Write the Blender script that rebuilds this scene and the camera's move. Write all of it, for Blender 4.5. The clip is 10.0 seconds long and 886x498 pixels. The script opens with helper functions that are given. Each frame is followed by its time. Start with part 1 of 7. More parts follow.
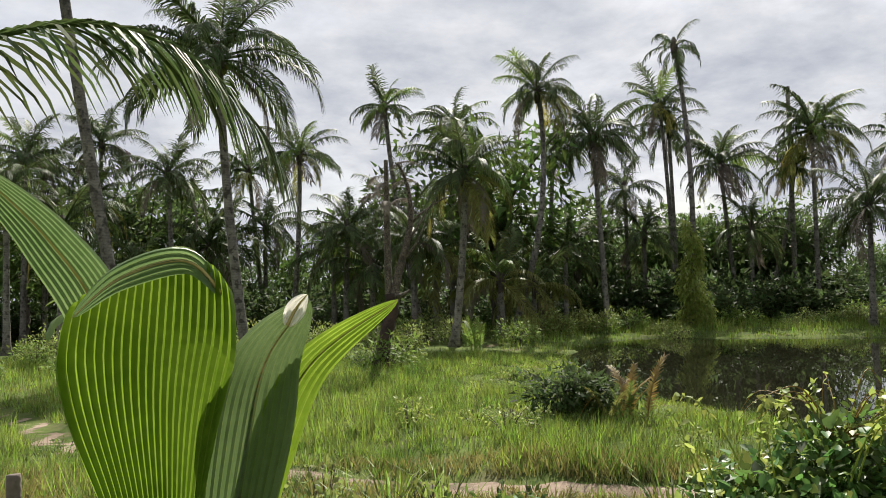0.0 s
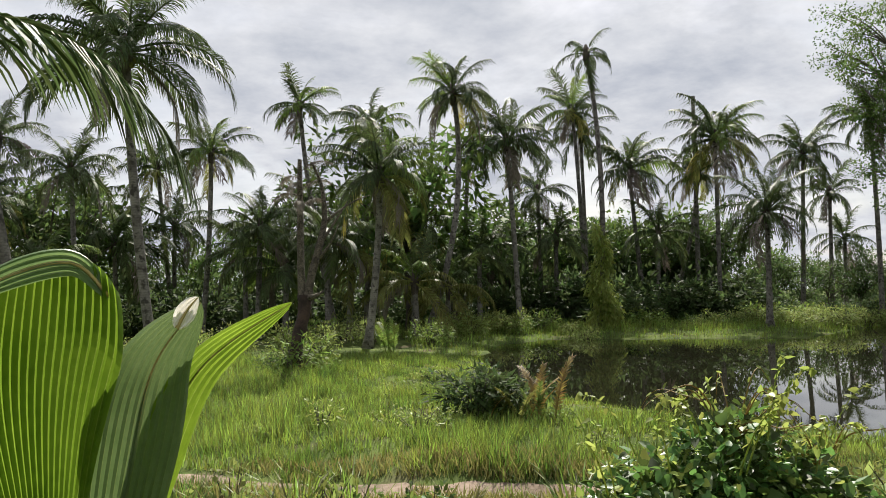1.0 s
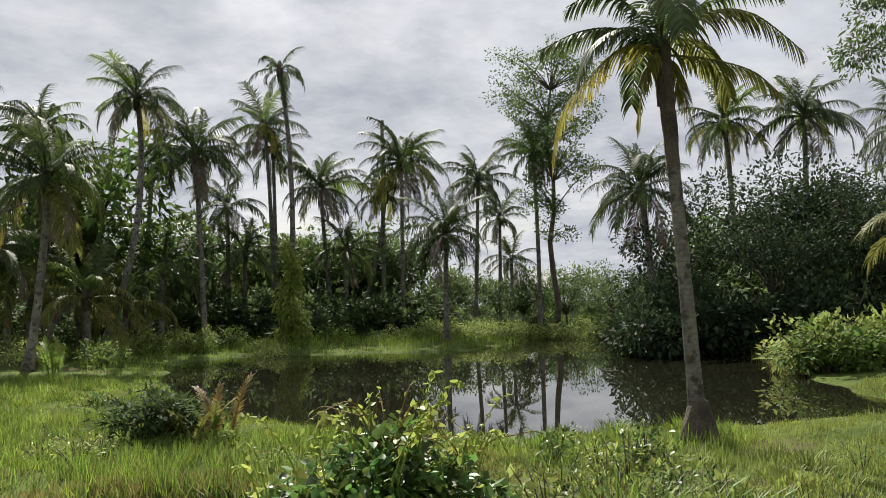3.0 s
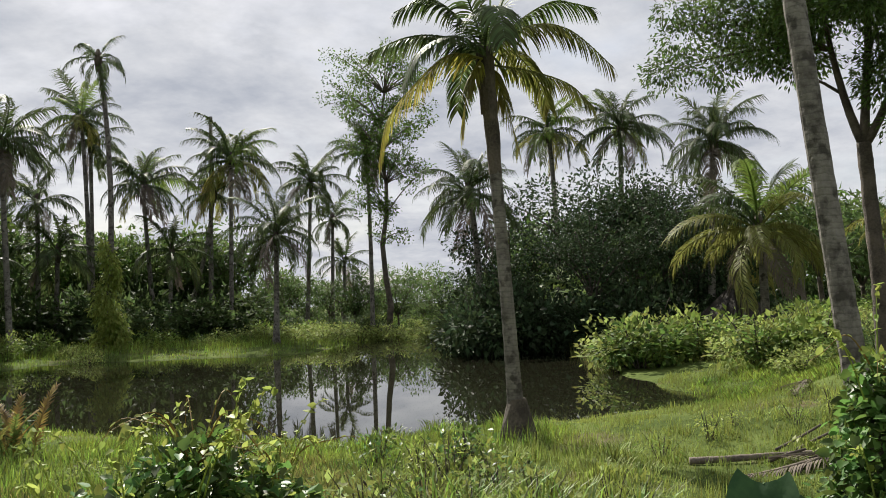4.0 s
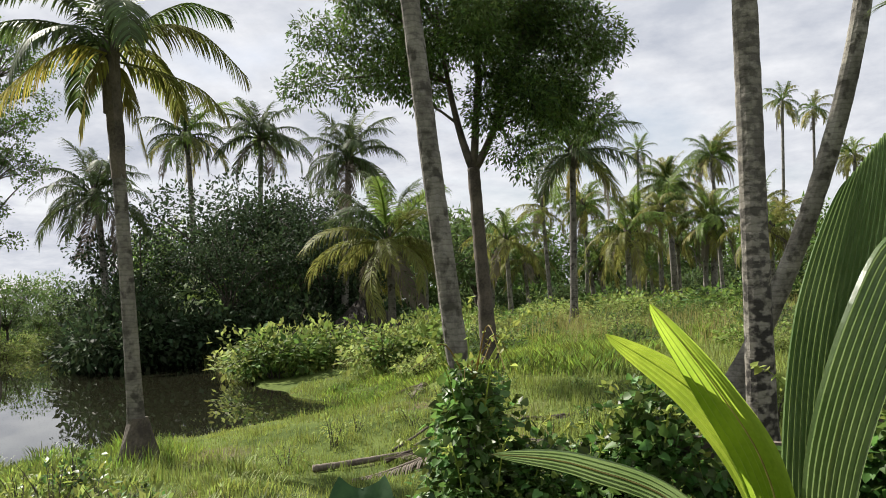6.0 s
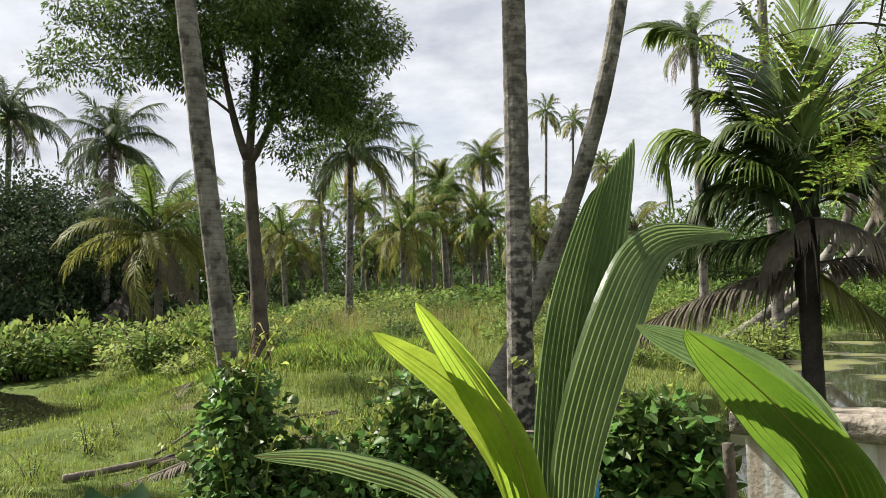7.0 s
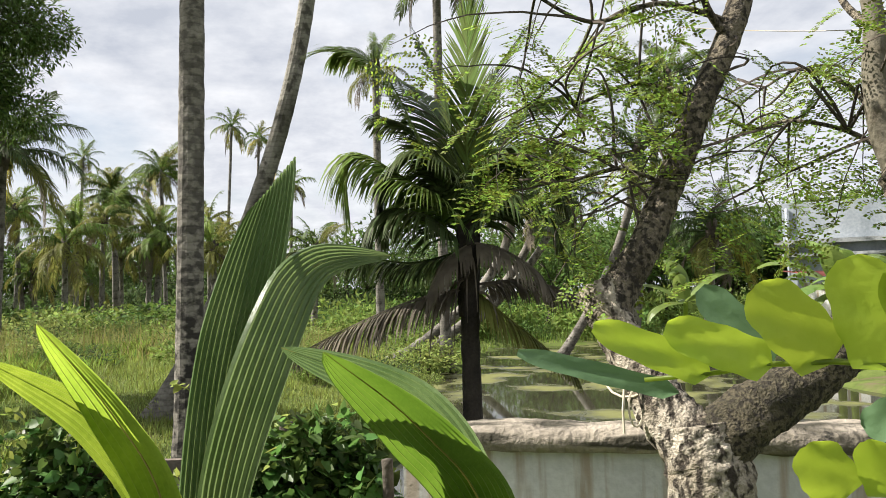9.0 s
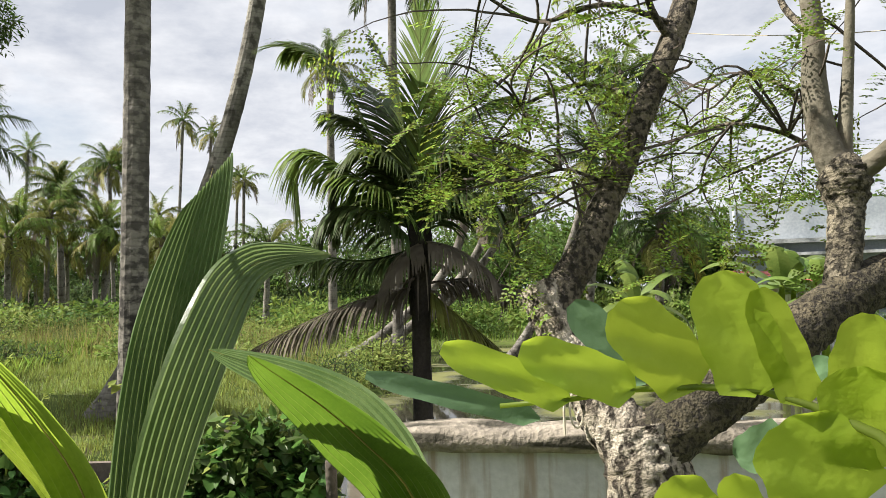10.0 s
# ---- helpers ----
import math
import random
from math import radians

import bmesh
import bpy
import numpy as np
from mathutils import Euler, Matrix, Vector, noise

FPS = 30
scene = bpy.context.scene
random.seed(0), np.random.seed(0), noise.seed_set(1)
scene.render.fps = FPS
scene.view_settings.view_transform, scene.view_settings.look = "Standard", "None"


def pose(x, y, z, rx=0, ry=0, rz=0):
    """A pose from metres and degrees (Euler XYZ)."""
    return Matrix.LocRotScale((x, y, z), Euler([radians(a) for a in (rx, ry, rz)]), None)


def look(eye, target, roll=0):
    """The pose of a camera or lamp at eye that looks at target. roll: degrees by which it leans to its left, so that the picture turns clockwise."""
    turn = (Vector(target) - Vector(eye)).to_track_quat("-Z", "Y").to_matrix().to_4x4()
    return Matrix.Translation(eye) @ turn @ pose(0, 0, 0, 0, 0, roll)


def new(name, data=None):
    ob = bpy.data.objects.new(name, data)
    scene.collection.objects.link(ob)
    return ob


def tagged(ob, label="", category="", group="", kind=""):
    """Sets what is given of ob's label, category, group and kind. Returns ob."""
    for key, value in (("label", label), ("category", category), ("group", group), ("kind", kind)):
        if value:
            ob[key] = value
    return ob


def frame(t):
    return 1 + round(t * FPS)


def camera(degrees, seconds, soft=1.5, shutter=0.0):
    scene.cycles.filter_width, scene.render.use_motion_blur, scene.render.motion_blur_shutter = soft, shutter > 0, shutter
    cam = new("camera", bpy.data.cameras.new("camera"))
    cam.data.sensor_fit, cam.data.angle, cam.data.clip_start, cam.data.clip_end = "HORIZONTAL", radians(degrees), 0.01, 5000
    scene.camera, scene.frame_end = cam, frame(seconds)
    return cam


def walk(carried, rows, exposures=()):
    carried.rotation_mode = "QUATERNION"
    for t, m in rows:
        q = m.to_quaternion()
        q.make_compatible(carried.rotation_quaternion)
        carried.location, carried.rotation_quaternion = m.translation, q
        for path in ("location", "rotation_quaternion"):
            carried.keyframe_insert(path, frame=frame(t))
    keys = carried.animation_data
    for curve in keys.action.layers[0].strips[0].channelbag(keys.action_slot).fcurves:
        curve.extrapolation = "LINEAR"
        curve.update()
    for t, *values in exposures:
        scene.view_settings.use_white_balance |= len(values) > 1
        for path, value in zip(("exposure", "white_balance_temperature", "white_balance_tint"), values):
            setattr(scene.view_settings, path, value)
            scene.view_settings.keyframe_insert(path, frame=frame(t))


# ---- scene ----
cam = camera(56.1, 10.0, soft=0.55)
PATH = [
    (0, (-0.027, 0.175, 1.653), (-0.0222, 2.1713, 1.7743), -1.70),
    (0.5, (-0.012, 0.165, 1.653), (0.0769, 2.1595, 1.7698), -1.55),
    (1, (0.006, 0.149, 1.655), (0.2134, 2.1348, 1.7731), -1.56),
    (1.5, (0.028, 0.131, 1.658), (0.3761, 2.0966, 1.7829), -1.46),
    (2, (0.062, 0.125, 1.662), (0.5786, 2.0526, 1.7902), -1.52),
    (2.5, (0.106, 0.133, 1.662), (0.8182, 1.9975, 1.7962), -1.55),
    (2.7, (0.125, 0.132, 1.663), (0.9163, 1.9641, 1.7978), -1.58),
    (3.8, (0.227, 0.085, 1.673), (1.4041, 1.6961, 1.8053), -1.98),
    (4, (0.243, 0.072, 1.677), (1.4820, 1.6370, 1.8042), -2.01),
    (4.5, (0.280, 0.036, 1.686), (1.6602, 1.4783, 1.8064), -2.14),
    (5, (0.316, 0.006, 1.693), (1.8247, 1.3129, 1.8162), -2.17),
    (5.2, (0.325, -0.002, 1.694), (1.8814, 1.2468, 1.8205), -2.30),
    (6.3, (0.330, -0.024, 1.698), (2.1758, 0.7370, 1.8057), -2.39),
    (6.5, (0.331, -0.028, 1.698), (2.2163, 0.6317, 1.7999), -2.30),
    (7, (0.339, -0.034, 1.700), (2.2936, 0.3791, 1.7871), -2.09),
    (7.5, (0.355, -0.046, 1.698), (2.3449, 0.1379, 1.7870), -2.12),
    (8, (0.375, -0.064, 1.697), (2.3727, -0.0783, 1.7851), -2.09),
    (8.5, (0.392, -0.085, 1.698), (2.3810, -0.2712, 1.7944), -1.88),
    (9, (0.406, -0.104, 1.701), (2.3749, -0.4385, 1.8081), -1.70),
    (9.5, (0.417, -0.124, 1.705), (2.3653, -0.5608, 1.8172), -1.74),
    (10, (0.428, -0.147, 1.706), (2.3767, -0.5882, 1.8055), -1.44),
]
walk(cam, [(t, look(eye, aim, roll)) for t, eye, aim, roll in PATH],
     ((0.0, 0.98), (1.0, 0.98), (2.5, 0.84), (4.0, 0.88), (5.0, 0.98), (6.5, 1.18), (8.0, 1.26), (10.0, 1.22)))

# ---------------------------------------------------------------- light
SUN_AZ, SUN_EL = radians(12), radians(44)
SUN_DIR = Vector((math.sin(SUN_AZ) * math.cos(SUN_EL), math.cos(SUN_AZ) * math.cos(SUN_EL), math.sin(SUN_EL)))
sun_lamp = bpy.data.lights.new("sun", "SUN")
sun_lamp.energy, sun_lamp.angle, sun_lamp.color = 5.0, radians(0.8), (1.0, 0.95, 0.85)
sun_ob = new("sun", sun_lamp)
sun_ob.matrix_world = look(SUN_DIR * 60, (0, 0, 0))


def build_sky():
    world = bpy.data.worlds.new("sky")
    scene.world = world
    world.use_nodes = True
    nt = world.node_tree
    nt.nodes.clear()
    N, L = nt.nodes.new, nt.links.new
    out, bg = N("ShaderNodeOutputWorld"), N("ShaderNodeBackground")
    sky = N("ShaderNodeTexSky")
    sky.sky_type, sky.sun_disc = "NISHITA", False
    sky.sun_elevation, sky.sun_rotation = SUN_EL, SUN_AZ
    sky.dust_density = 2.0
    dim = N("ShaderNodeMix")
    dim.data_type, dim.blend_type = "RGBA", "MULTIPLY"
    dim.inputs[0].default_value = 1.0
    dim.inputs[7].default_value = (0.10, 0.10, 0.10, 1)
    L(sky.outputs[0], dim.inputs[6])
    # cloud layer: direction flattened onto a sheet overhead
    co, sep = N("ShaderNodeTexCoord"), N("ShaderNodeSeparateXYZ")
    L(co.outputs["Generated"], sep.inputs[0])
    zc = N("ShaderNodeMath"); zc.operation = "MAXIMUM"; zc.inputs[1].default_value = 0.0
    L(sep.outputs[2], zc.inputs[0])
    za = N("ShaderNodeMath"); za.operation = "ADD"; za.inputs[1].default_value = 0.22
    L(zc.outputs[0], za.inputs[0])
    dv = N("ShaderNodeVectorMath"); dv.operation = "DIVIDE"
    cz = N("ShaderNodeCombineXYZ")
    for k in range(3):
        L(za.outputs[0], cz.inputs[k])
    L(co.outputs["Generated"], dv.inputs[0]); L(cz.outputs[0], dv.inputs[1])
    n1, n2 = N("ShaderNodeTexNoise"), N("ShaderNodeTexNoise")
    n1.inputs["Scale"].default_value, n1.inputs["Detail"].default_value, n1.inputs["Roughness"].default_value = 1.9, 6, 0.55
    n2.inputs["Scale"].default_value, n2.inputs["Detail"].default_value, n2.inputs["Roughness"].default_value = 7.0, 5, 0.6
    n1.inputs["Distortion"].default_value = 0.3
    L(dv.outputs[0], n1.inputs["Vector"]); L(dv.outputs[0], n2.inputs["Vector"])
    cover = N("ShaderNodeMapRange")
    cover.inputs[1].default_value, cover.inputs[2].default_value, cover.inputs[3].default_value, cover.inputs[4].default_value = 0.30, 0.50, 0.45, 1.0
    L(n1.outputs[0], cover.inputs[0])
    tone = N("ShaderNodeMath"); tone.operation = "MULTIPLY_ADD"; tone.inputs[1].default_value = 0.55
    L(n2.outputs[0], tone.inputs[0]); L(n1.outputs[0], tone.inputs[2])
    ramp = N("ShaderNodeValToRGB")
    ramp.color_ramp.elements[0].position, ramp.color_ramp.elements[0].color = 0.52, (0.90, 0.90, 0.92, 1)
    ramp.color_ramp.elements[1].position, ramp.color_ramp.elements[1].color = 1.05, (0.47, 0.50, 0.57, 1)
    L(tone.outputs[0], ramp.inputs[0])
    mix = N("ShaderNodeMix"); mix.data_type = "RGBA"
    L(cover.outputs[0], mix.inputs[0]); L(dim.outputs[2], mix.inputs[6]); L(ramp.outputs[0], mix.inputs[7])
    L(mix.outputs[2], bg.inputs[0])
    bg.inputs[1].default_value = 0.54
    L(bg.outputs[0], out.inputs[0])


build_sky()

# ---------------------------------------------------------------- materials


def mat(name, dark, light, scale=3.0, rough=0.7, bump=0.3, fine=40.0, through_light=0.0, vary=0.25, rings=0.0,
        spec=0.4, stain=None, stain_scale=1.5, stain_at=0.6, by_island=False, metal=0.0, stain_below=None, streak=None, glow_by=(0.49, 1.0, 1.6)):
    m = bpy.data.materials.new(name)
    m.use_nodes = True
    nt = m.node_tree
    nt.nodes.clear()
    N, L = nt.nodes.new, nt.links.new
    out, bsdf = N("ShaderNodeOutputMaterial"), N("ShaderNodeBsdfPrincipled")
    co = N("ShaderNodeTexCoord")
    big, small = N("ShaderNodeTexNoise"), N("ShaderNodeTexNoise")
    big.inputs["Scale"].default_value, big.inputs["Detail"].default_value = scale, 4
    small.inputs["Scale"].default_value, small.inputs["Detail"].default_value = fine, 5
    L(co.outputs["Object"], big.inputs["Vector"]); L(co.outputs["Object"], small.inputs["Vector"])
    ramp = N("ShaderNodeValToRGB")
    ramp.color_ramp.elements[0].position, ramp.color_ramp.elements[0].color = 0.32, (*dark, 1)
    ramp.color_ramp.elements[1].position, ramp.color_ramp.elements[1].color = 0.68, (*light, 1)
    both = N("ShaderNodeMath"); both.operation = "MULTIPLY_ADD"; both.inputs[1].default_value = 0.45
    off = N("ShaderNodeMath"); off.operation = "SUBTRACT"; off.inputs[1].default_value = 0.5
    L(small.outputs[0], off.inputs[0]); L(off.outputs[0], both.inputs[0]); L(big.outputs[0], both.inputs[2])
    L(both.outputs[0], ramp.inputs[0])
    colour = ramp.outputs[0]
    if stain:
        sn = N("ShaderNodeTexNoise"); sn.inputs["Scale"].default_value, sn.inputs["Detail"].default_value = stain_scale, 6
        if streak:
            mp = N("ShaderNodeMapping"); mp.inputs["Scale"].default_value = streak
            L(co.outputs["Object"], mp.inputs["Vector"]); L(mp.outputs[0], sn.inputs["Vector"])
        else:
            L(co.outputs["Object"], sn.inputs["Vector"])
        sr = N("ShaderNodeMapRange")
        sr.inputs[1].default_value, sr.inputs[2].default_value = stain_at - 0.06, stain_at + 0.06
        L(sn.outputs[0], sr.inputs[0])
        patch = sr.outputs[0]
        if stain_below:
            low, hz, k = N("ShaderNodeMapRange"), N("ShaderNodeSeparateXYZ"), N("ShaderNodeMath")
            low.inputs[1].default_value, low.inputs[2].default_value, low.inputs[3].default_value, low.inputs[4].default_value = stain_below - 1.6, stain_below, 1.0, 0.6
            k.operation = "MULTIPLY"
            L(co.outputs["Object"], hz.inputs[0]); L(hz.outputs[2], low.inputs[0]); L(low.outputs[0], k.inputs[0]); L(patch, k.inputs[1])
            patch = k.outputs[0]
        sm = N("ShaderNodeMix"); sm.data_type = "RGBA"; sm.inputs[7].default_value = (*stain, 1)
        L(patch, sm.inputs[0]); L(colour, sm.inputs[6])
        colour = sm.outputs[2]
    hsv = N("ShaderNodeHueSaturation")
    if by_island:
        rnd = N("ShaderNodeNewGeometry").outputs["Random Per Island"]
    else:
        rnd = N("ShaderNodeObjectInfo").outputs["Random"]
    vr = N("ShaderNodeMapRange")
    vr.inputs[3].default_value, vr.inputs[4].default_value = 1 - vary, 1 + vary
    L(rnd, vr.inputs[0]); L(vr.outputs[0], hsv.inputs["Value"]); L(colour, hsv.inputs["Color"])
    hr = N("ShaderNodeMapRange")
    hr.inputs[3].default_value, hr.inputs[4].default_value = 0.5 - 0.06 * vary, 0.5 + 0.04 * vary
    L(rnd, hr.inputs[0]); L(hr.outputs[0], hsv.inputs["Hue"])
    L(hsv.outputs[0], bsdf.inputs["Base Color"])
    bsdf.inputs["Roughness"].default_value, bsdf.inputs["Specular IOR Level"].default_value = rough, spec
    bsdf.inputs["Metallic"].default_value = metal
    height = small.outputs[0]
    if rings:
        wv = N("ShaderNodeTexWave")
        wv.bands_direction, wv.wave_profile = "Z", "SAW"
        wv.inputs["Scale"].default_value, wv.inputs["Distortion"].default_value, wv.inputs["Detail Scale"].default_value = rings, 2.5, 2.0
        L(co.outputs["Object"], wv.inputs["Vector"])
        hm = N("ShaderNodeMath"); hm.operation = "MULTIPLY_ADD"; hm.inputs[1].default_value = 0.8
        L(wv.outputs["Fac"], hm.inputs[0]); L(small.outputs[0], hm.inputs[2])
        height = hm.outputs[0]
        scar, band = N("ShaderNodeMix"), N("ShaderNodeMapRange")
        scar.data_type, scar.blend_type = "RGBA", "MULTIPLY"
        band.inputs[1].default_value, band.inputs[2].default_value, band.inputs[3].default_value, band.inputs[4].default_value = 0.0, 0.35, 0.45, 0.0
        L(wv.outputs["Fac"], band.inputs[0]); L(band.outputs[0], scar.inputs[0])
        scar.inputs[7].default_value = (0.32, 0.30, 0.28, 1)
        L(hsv.outputs[0], scar.inputs[6]); L(scar.outputs[2], bsdf.inputs["Base Color"])
    if bump:
        bp = N("ShaderNodeBump")
        bp.inputs["Strength"].default_value, bp.inputs["Distance"].default_value = bump, 0.02
        L(height, bp.inputs["Height"]); L(bp.outputs[0], bsdf.inputs["Normal"])
    surface = bsdf.outputs[0]
    if through_light:
        tr, mx = N("ShaderNodeBsdfTranslucent"), N("ShaderNodeMixShader")
        glow = N("ShaderNodeHueSaturation")
        glow.inputs["Hue"].default_value, glow.inputs["Saturation"].default_value, glow.inputs["Value"].default_value = glow_by
        L(hsv.outputs[0], glow.inputs["Color"]); L(glow.outputs[0], tr.inputs[0])
        mx.inputs[0].default_value = through_light
        L(surface, mx.inputs[1]); L(tr.outputs[0], mx.inputs[2])
        surface = mx.outputs[0]
    L(surface, out.inputs[0])
    return m


M_GROUND = mat("grass_soil", (0.042, 0.060, 0.017), (0.095, 0.120, 0.034), 0.8, 0.95, 1.0, 9.0, spec=0.03, stain=(0.10, 0.085, 0.05), stain_scale=0.9, stain_at=0.63)
M_DIRT = mat("packed_dirt", (0.13, 0.095, 0.072), (0.25, 0.19, 0.15), 1.2, 0.95, 0.8, 14.0, spec=0.06, stain=(0.07, 0.06, 0.035), stain_scale=2.2, stain_at=0.62)
M_GRASS = mat("grass_blade", (0.066, 0.118, 0.018), (0.180, 0.245, 0.040), 0.9, 0.55, 0.0, 6.0, through_light=0.38, vary=0.6, by_island=True)
M_TURF = mat("short_turf", (0.120, 0.165, 0.036), (0.225, 0.268, 0.062), 0.35, 0.7, 0.0, 3.0, through_light=0.3, vary=0.4, by_island=True)
# lighter copy of shrub_leaf: sunlit shrubs get their brightness from this colour
M_LEAF_LIGHT = mat("light_shrub_leaf", (0.12, 0.170, 0.042), (0.225, 0.27, 0.078), 1.0, 0.65, 0.0, 5.0, spec=0.15, through_light=0.35, vary=0.45, by_island=True)
M_FERN = mat("orange_fern", (0.14, 0.105, 0.025), (0.27, 0.19, 0.045), 1.0, 0.6, 0.0, 6.0, through_light=0.4, vary=0.4, by_island=True)
M_GRASS_DRY = mat("dry_grass_blade", (0.14, 0.15, 0.04), (0.26, 0.22, 0.08), 0.5, 0.7, 0.0, 3.0, through_light=0.3, vary=0.35, by_island=True)
M_FROND = mat("palm_frond", (0.034, 0.056, 0.020), (0.078, 0.106, 0.034), 0.8, 0.55, 0.0, 6.0, through_light=0.28, spec=0.14, vary=0.5, by_island=True)
# paler copy of palm_frond: young green, with sunlight put into the colour
M_FROND_LIT = mat("fresh_sunlit_frond", (0.078, 0.130, 0.026), (0.134, 0.195, 0.042), 0.8, 0.55, 0.0, 6.0, through_light=0.38, spec=0.14, vary=0.45, by_island=True)
M_FROND_OLD = mat("yellowing_frond", (0.17, 0.165, 0.030), (0.30, 0.275, 0.050), 0.9, 0.6, 0.0, 5.0, through_light=0.35, vary=0.4, by_island=True)
M_FROND_GREEN = mat("green_palm_frond", (0.050, 0.086, 0.020), (0.096, 0.140, 0.034), 0.8, 0.55, 0.0, 6.0, through_light=0.32, spec=0.14, vary=0.5, by_island=True)
M_FROND_OLIVE = mat("olive_palm_frond", (0.105, 0.120, 0.030), (0.185, 0.190, 0.052), 0.9, 0.55, 0.0, 5.0, through_light=0.35, spec=0.14, vary=0.45, by_island=True)
M_FROND_DEAD = mat("dead_frond", (0.060, 0.050, 0.038), (0.185, 0.155, 0.115), 1.2, 0.85, 0.0, 8.0, through_light=0.15, vary=0.3)
M_TRUNK = mat("palm_bark", (0.105, 0.095, 0.082), (0.245, 0.228, 0.198), 2.5, 0.9, 0.6, 22.0, rings=4.5, vary=0.2, stain=(0.06, 0.054, 0.045), stain_scale=7.0, stain_at=0.57)
M_TRUNK_MOTTLED = mat("mottled_palm_bark", (0.13, 0.118, 0.10), (0.29, 0.268, 0.23), 2.5, 0.9, 0.6, 22.0, rings=4.5, vary=0.05, stain=(0.028, 0.025, 0.022), stain_scale=9.0, stain_at=0.49, stain_below=3.0, streak=(1.0, 1.0, 1.4))
M_BARK_DARK = mat("dark_bark", (0.035, 0.028, 0.022), (0.11, 0.09, 0.07), 3.0, 0.92, 0.7, 30.0, vary=0.25)
M_BARK_PALE = mat("pale_cracked_bark", (0.22, 0.185, 0.13), (0.58, 0.52, 0.42), 9.0, 0.95, 1.0, 120.0, vary=0.1, stain=(0.045, 0.036, 0.026), stain_scale=36.0, stain_at=0.535, streak=(1.0, 1.0, 0.6))
M_LEAF_DARK = mat("dark_tree_leaf", (0.034, 0.060, 0.021), (0.076, 0.116, 0.036), 0.6, 0.62, 0.0, 5.0, spec=0.12, through_light=0.42, vary=0.45, by_island=True)
# near-black green: the unlit side of the pond's corner, put into the leaf colour
M_LEAF_SHADY = mat("shade_blackened_leaf", (0.020, 0.036, 0.017), (0.046, 0.072, 0.030), 0.6, 0.65, 0.0, 5.0, spec=0.1, through_light=0.2, vary=0.5, by_island=True)
M_RIB = mat("tan_midrib", (0.24, 0.19, 0.06), (0.40, 0.31, 0.11), 6.0, 0.6, 0.0, 30.0, vary=0.1)
# leaf colour darkened to stand in for shade under the dense canopy
M_LEAF_DEEP = mat("shade_darkened_leaf", (0.026, 0.044, 0.017), (0.060, 0.092, 0.030), 0.6, 0.65, 0.0, 5.0, spec=0.1, through_light=0.40, vary=0.45, by_island=True)
M_LEAF = mat("tree_leaf", (0.045, 0.088, 0.021), (0.096, 0.155, 0.034), 0.8, 0.62, 0.0, 5.0, spec=0.15, through_light=0.35, vary=0.4, by_island=True)
M_LEAF_SHRUB = mat("shrub_leaf", (0.085, 0.145, 0.028), (0.175, 0.240, 0.055), 1.0, 0.65, 0.0, 5.0, spec=0.15, through_light=0.30, vary=0.4, by_island=True)
M_LEAF_VINE = mat("vine_leaf", (0.048, 0.100, 0.023), (0.092, 0.160, 0.038), 3.0, 0.46, 0.0, 9.0, spec=0.30, through_light=0.38, vary=0.6, by_island=True)
M_LEAF_YOUNG = mat("young_yellow_leaf", (0.15, 0.21, 0.045), (0.26, 0.30, 0.075), 3.0, 0.45, 0.0, 9.0, through_light=0.4, vary=0.3, spec=0.12, by_island=True)
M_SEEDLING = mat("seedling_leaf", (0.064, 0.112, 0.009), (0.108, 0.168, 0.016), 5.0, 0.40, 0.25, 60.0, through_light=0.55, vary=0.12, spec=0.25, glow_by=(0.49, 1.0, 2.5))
# brighter copy of seedling_leaf: sunlight on the blade is put into its colour
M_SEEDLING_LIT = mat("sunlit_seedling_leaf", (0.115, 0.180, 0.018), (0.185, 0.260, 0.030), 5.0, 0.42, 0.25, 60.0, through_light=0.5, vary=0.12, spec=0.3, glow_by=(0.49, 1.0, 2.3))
# base colour raised to carry part of the sky's sheen
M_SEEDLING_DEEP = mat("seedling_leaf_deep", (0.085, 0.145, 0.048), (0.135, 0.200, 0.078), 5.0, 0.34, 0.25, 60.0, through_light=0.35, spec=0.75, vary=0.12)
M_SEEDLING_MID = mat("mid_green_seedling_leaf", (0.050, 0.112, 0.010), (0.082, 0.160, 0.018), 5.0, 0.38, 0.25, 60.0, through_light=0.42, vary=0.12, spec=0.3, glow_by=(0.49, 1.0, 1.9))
M_DRY_TIP = mat("bleached_dry_leaf", (0.50, 0.47, 0.40), (0.70, 0.67, 0.60), 8.0, 0.7, 0.2, 60.0, through_light=0.3, vary=0.1)
M_PINNATE = mat("lime_leaflet", (0.225, 0.325, 0.026), (0.315, 0.415, 0.040), 8.0, 0.45, 0.1, 90.0, through_light=0.5, vary=0.12)
M_BLUE_LEAF = mat("blue_green_leaflet", (0.085, 0.165, 0.075), (0.14, 0.24, 0.12), 8.0, 0.5, 0.1, 60.0, through_light=0.25, vary=0.15)
M_PLASTER = mat("weathered_plaster", (0.45, 0.455, 0.445), (0.66, 0.66, 0.645), 1.6, 0.9, 0.3, 30.0, vary=0.0, stain=(0.34, 0.285, 0.23), stain_scale=2.6, stain_at=0.57, streak=(4.6, 4.6, 0.4))
M_CAP = mat("mossy_cement_cap", (0.115, 0.100, 0.080), (0.34, 0.295, 0.24), 2.6, 0.95, 1.0, 34.0, vary=0.0, stain=(0.045, 0.040, 0.028), stain_scale=2.2, stain_at=0.53, streak=(1.2, 5.0, 8.0))
M_WOOD = mat("grey_old_wood", (0.07, 0.055, 0.045), (0.16, 0.13, 0.105), 4.0, 0.9, 0.5, 40.0)
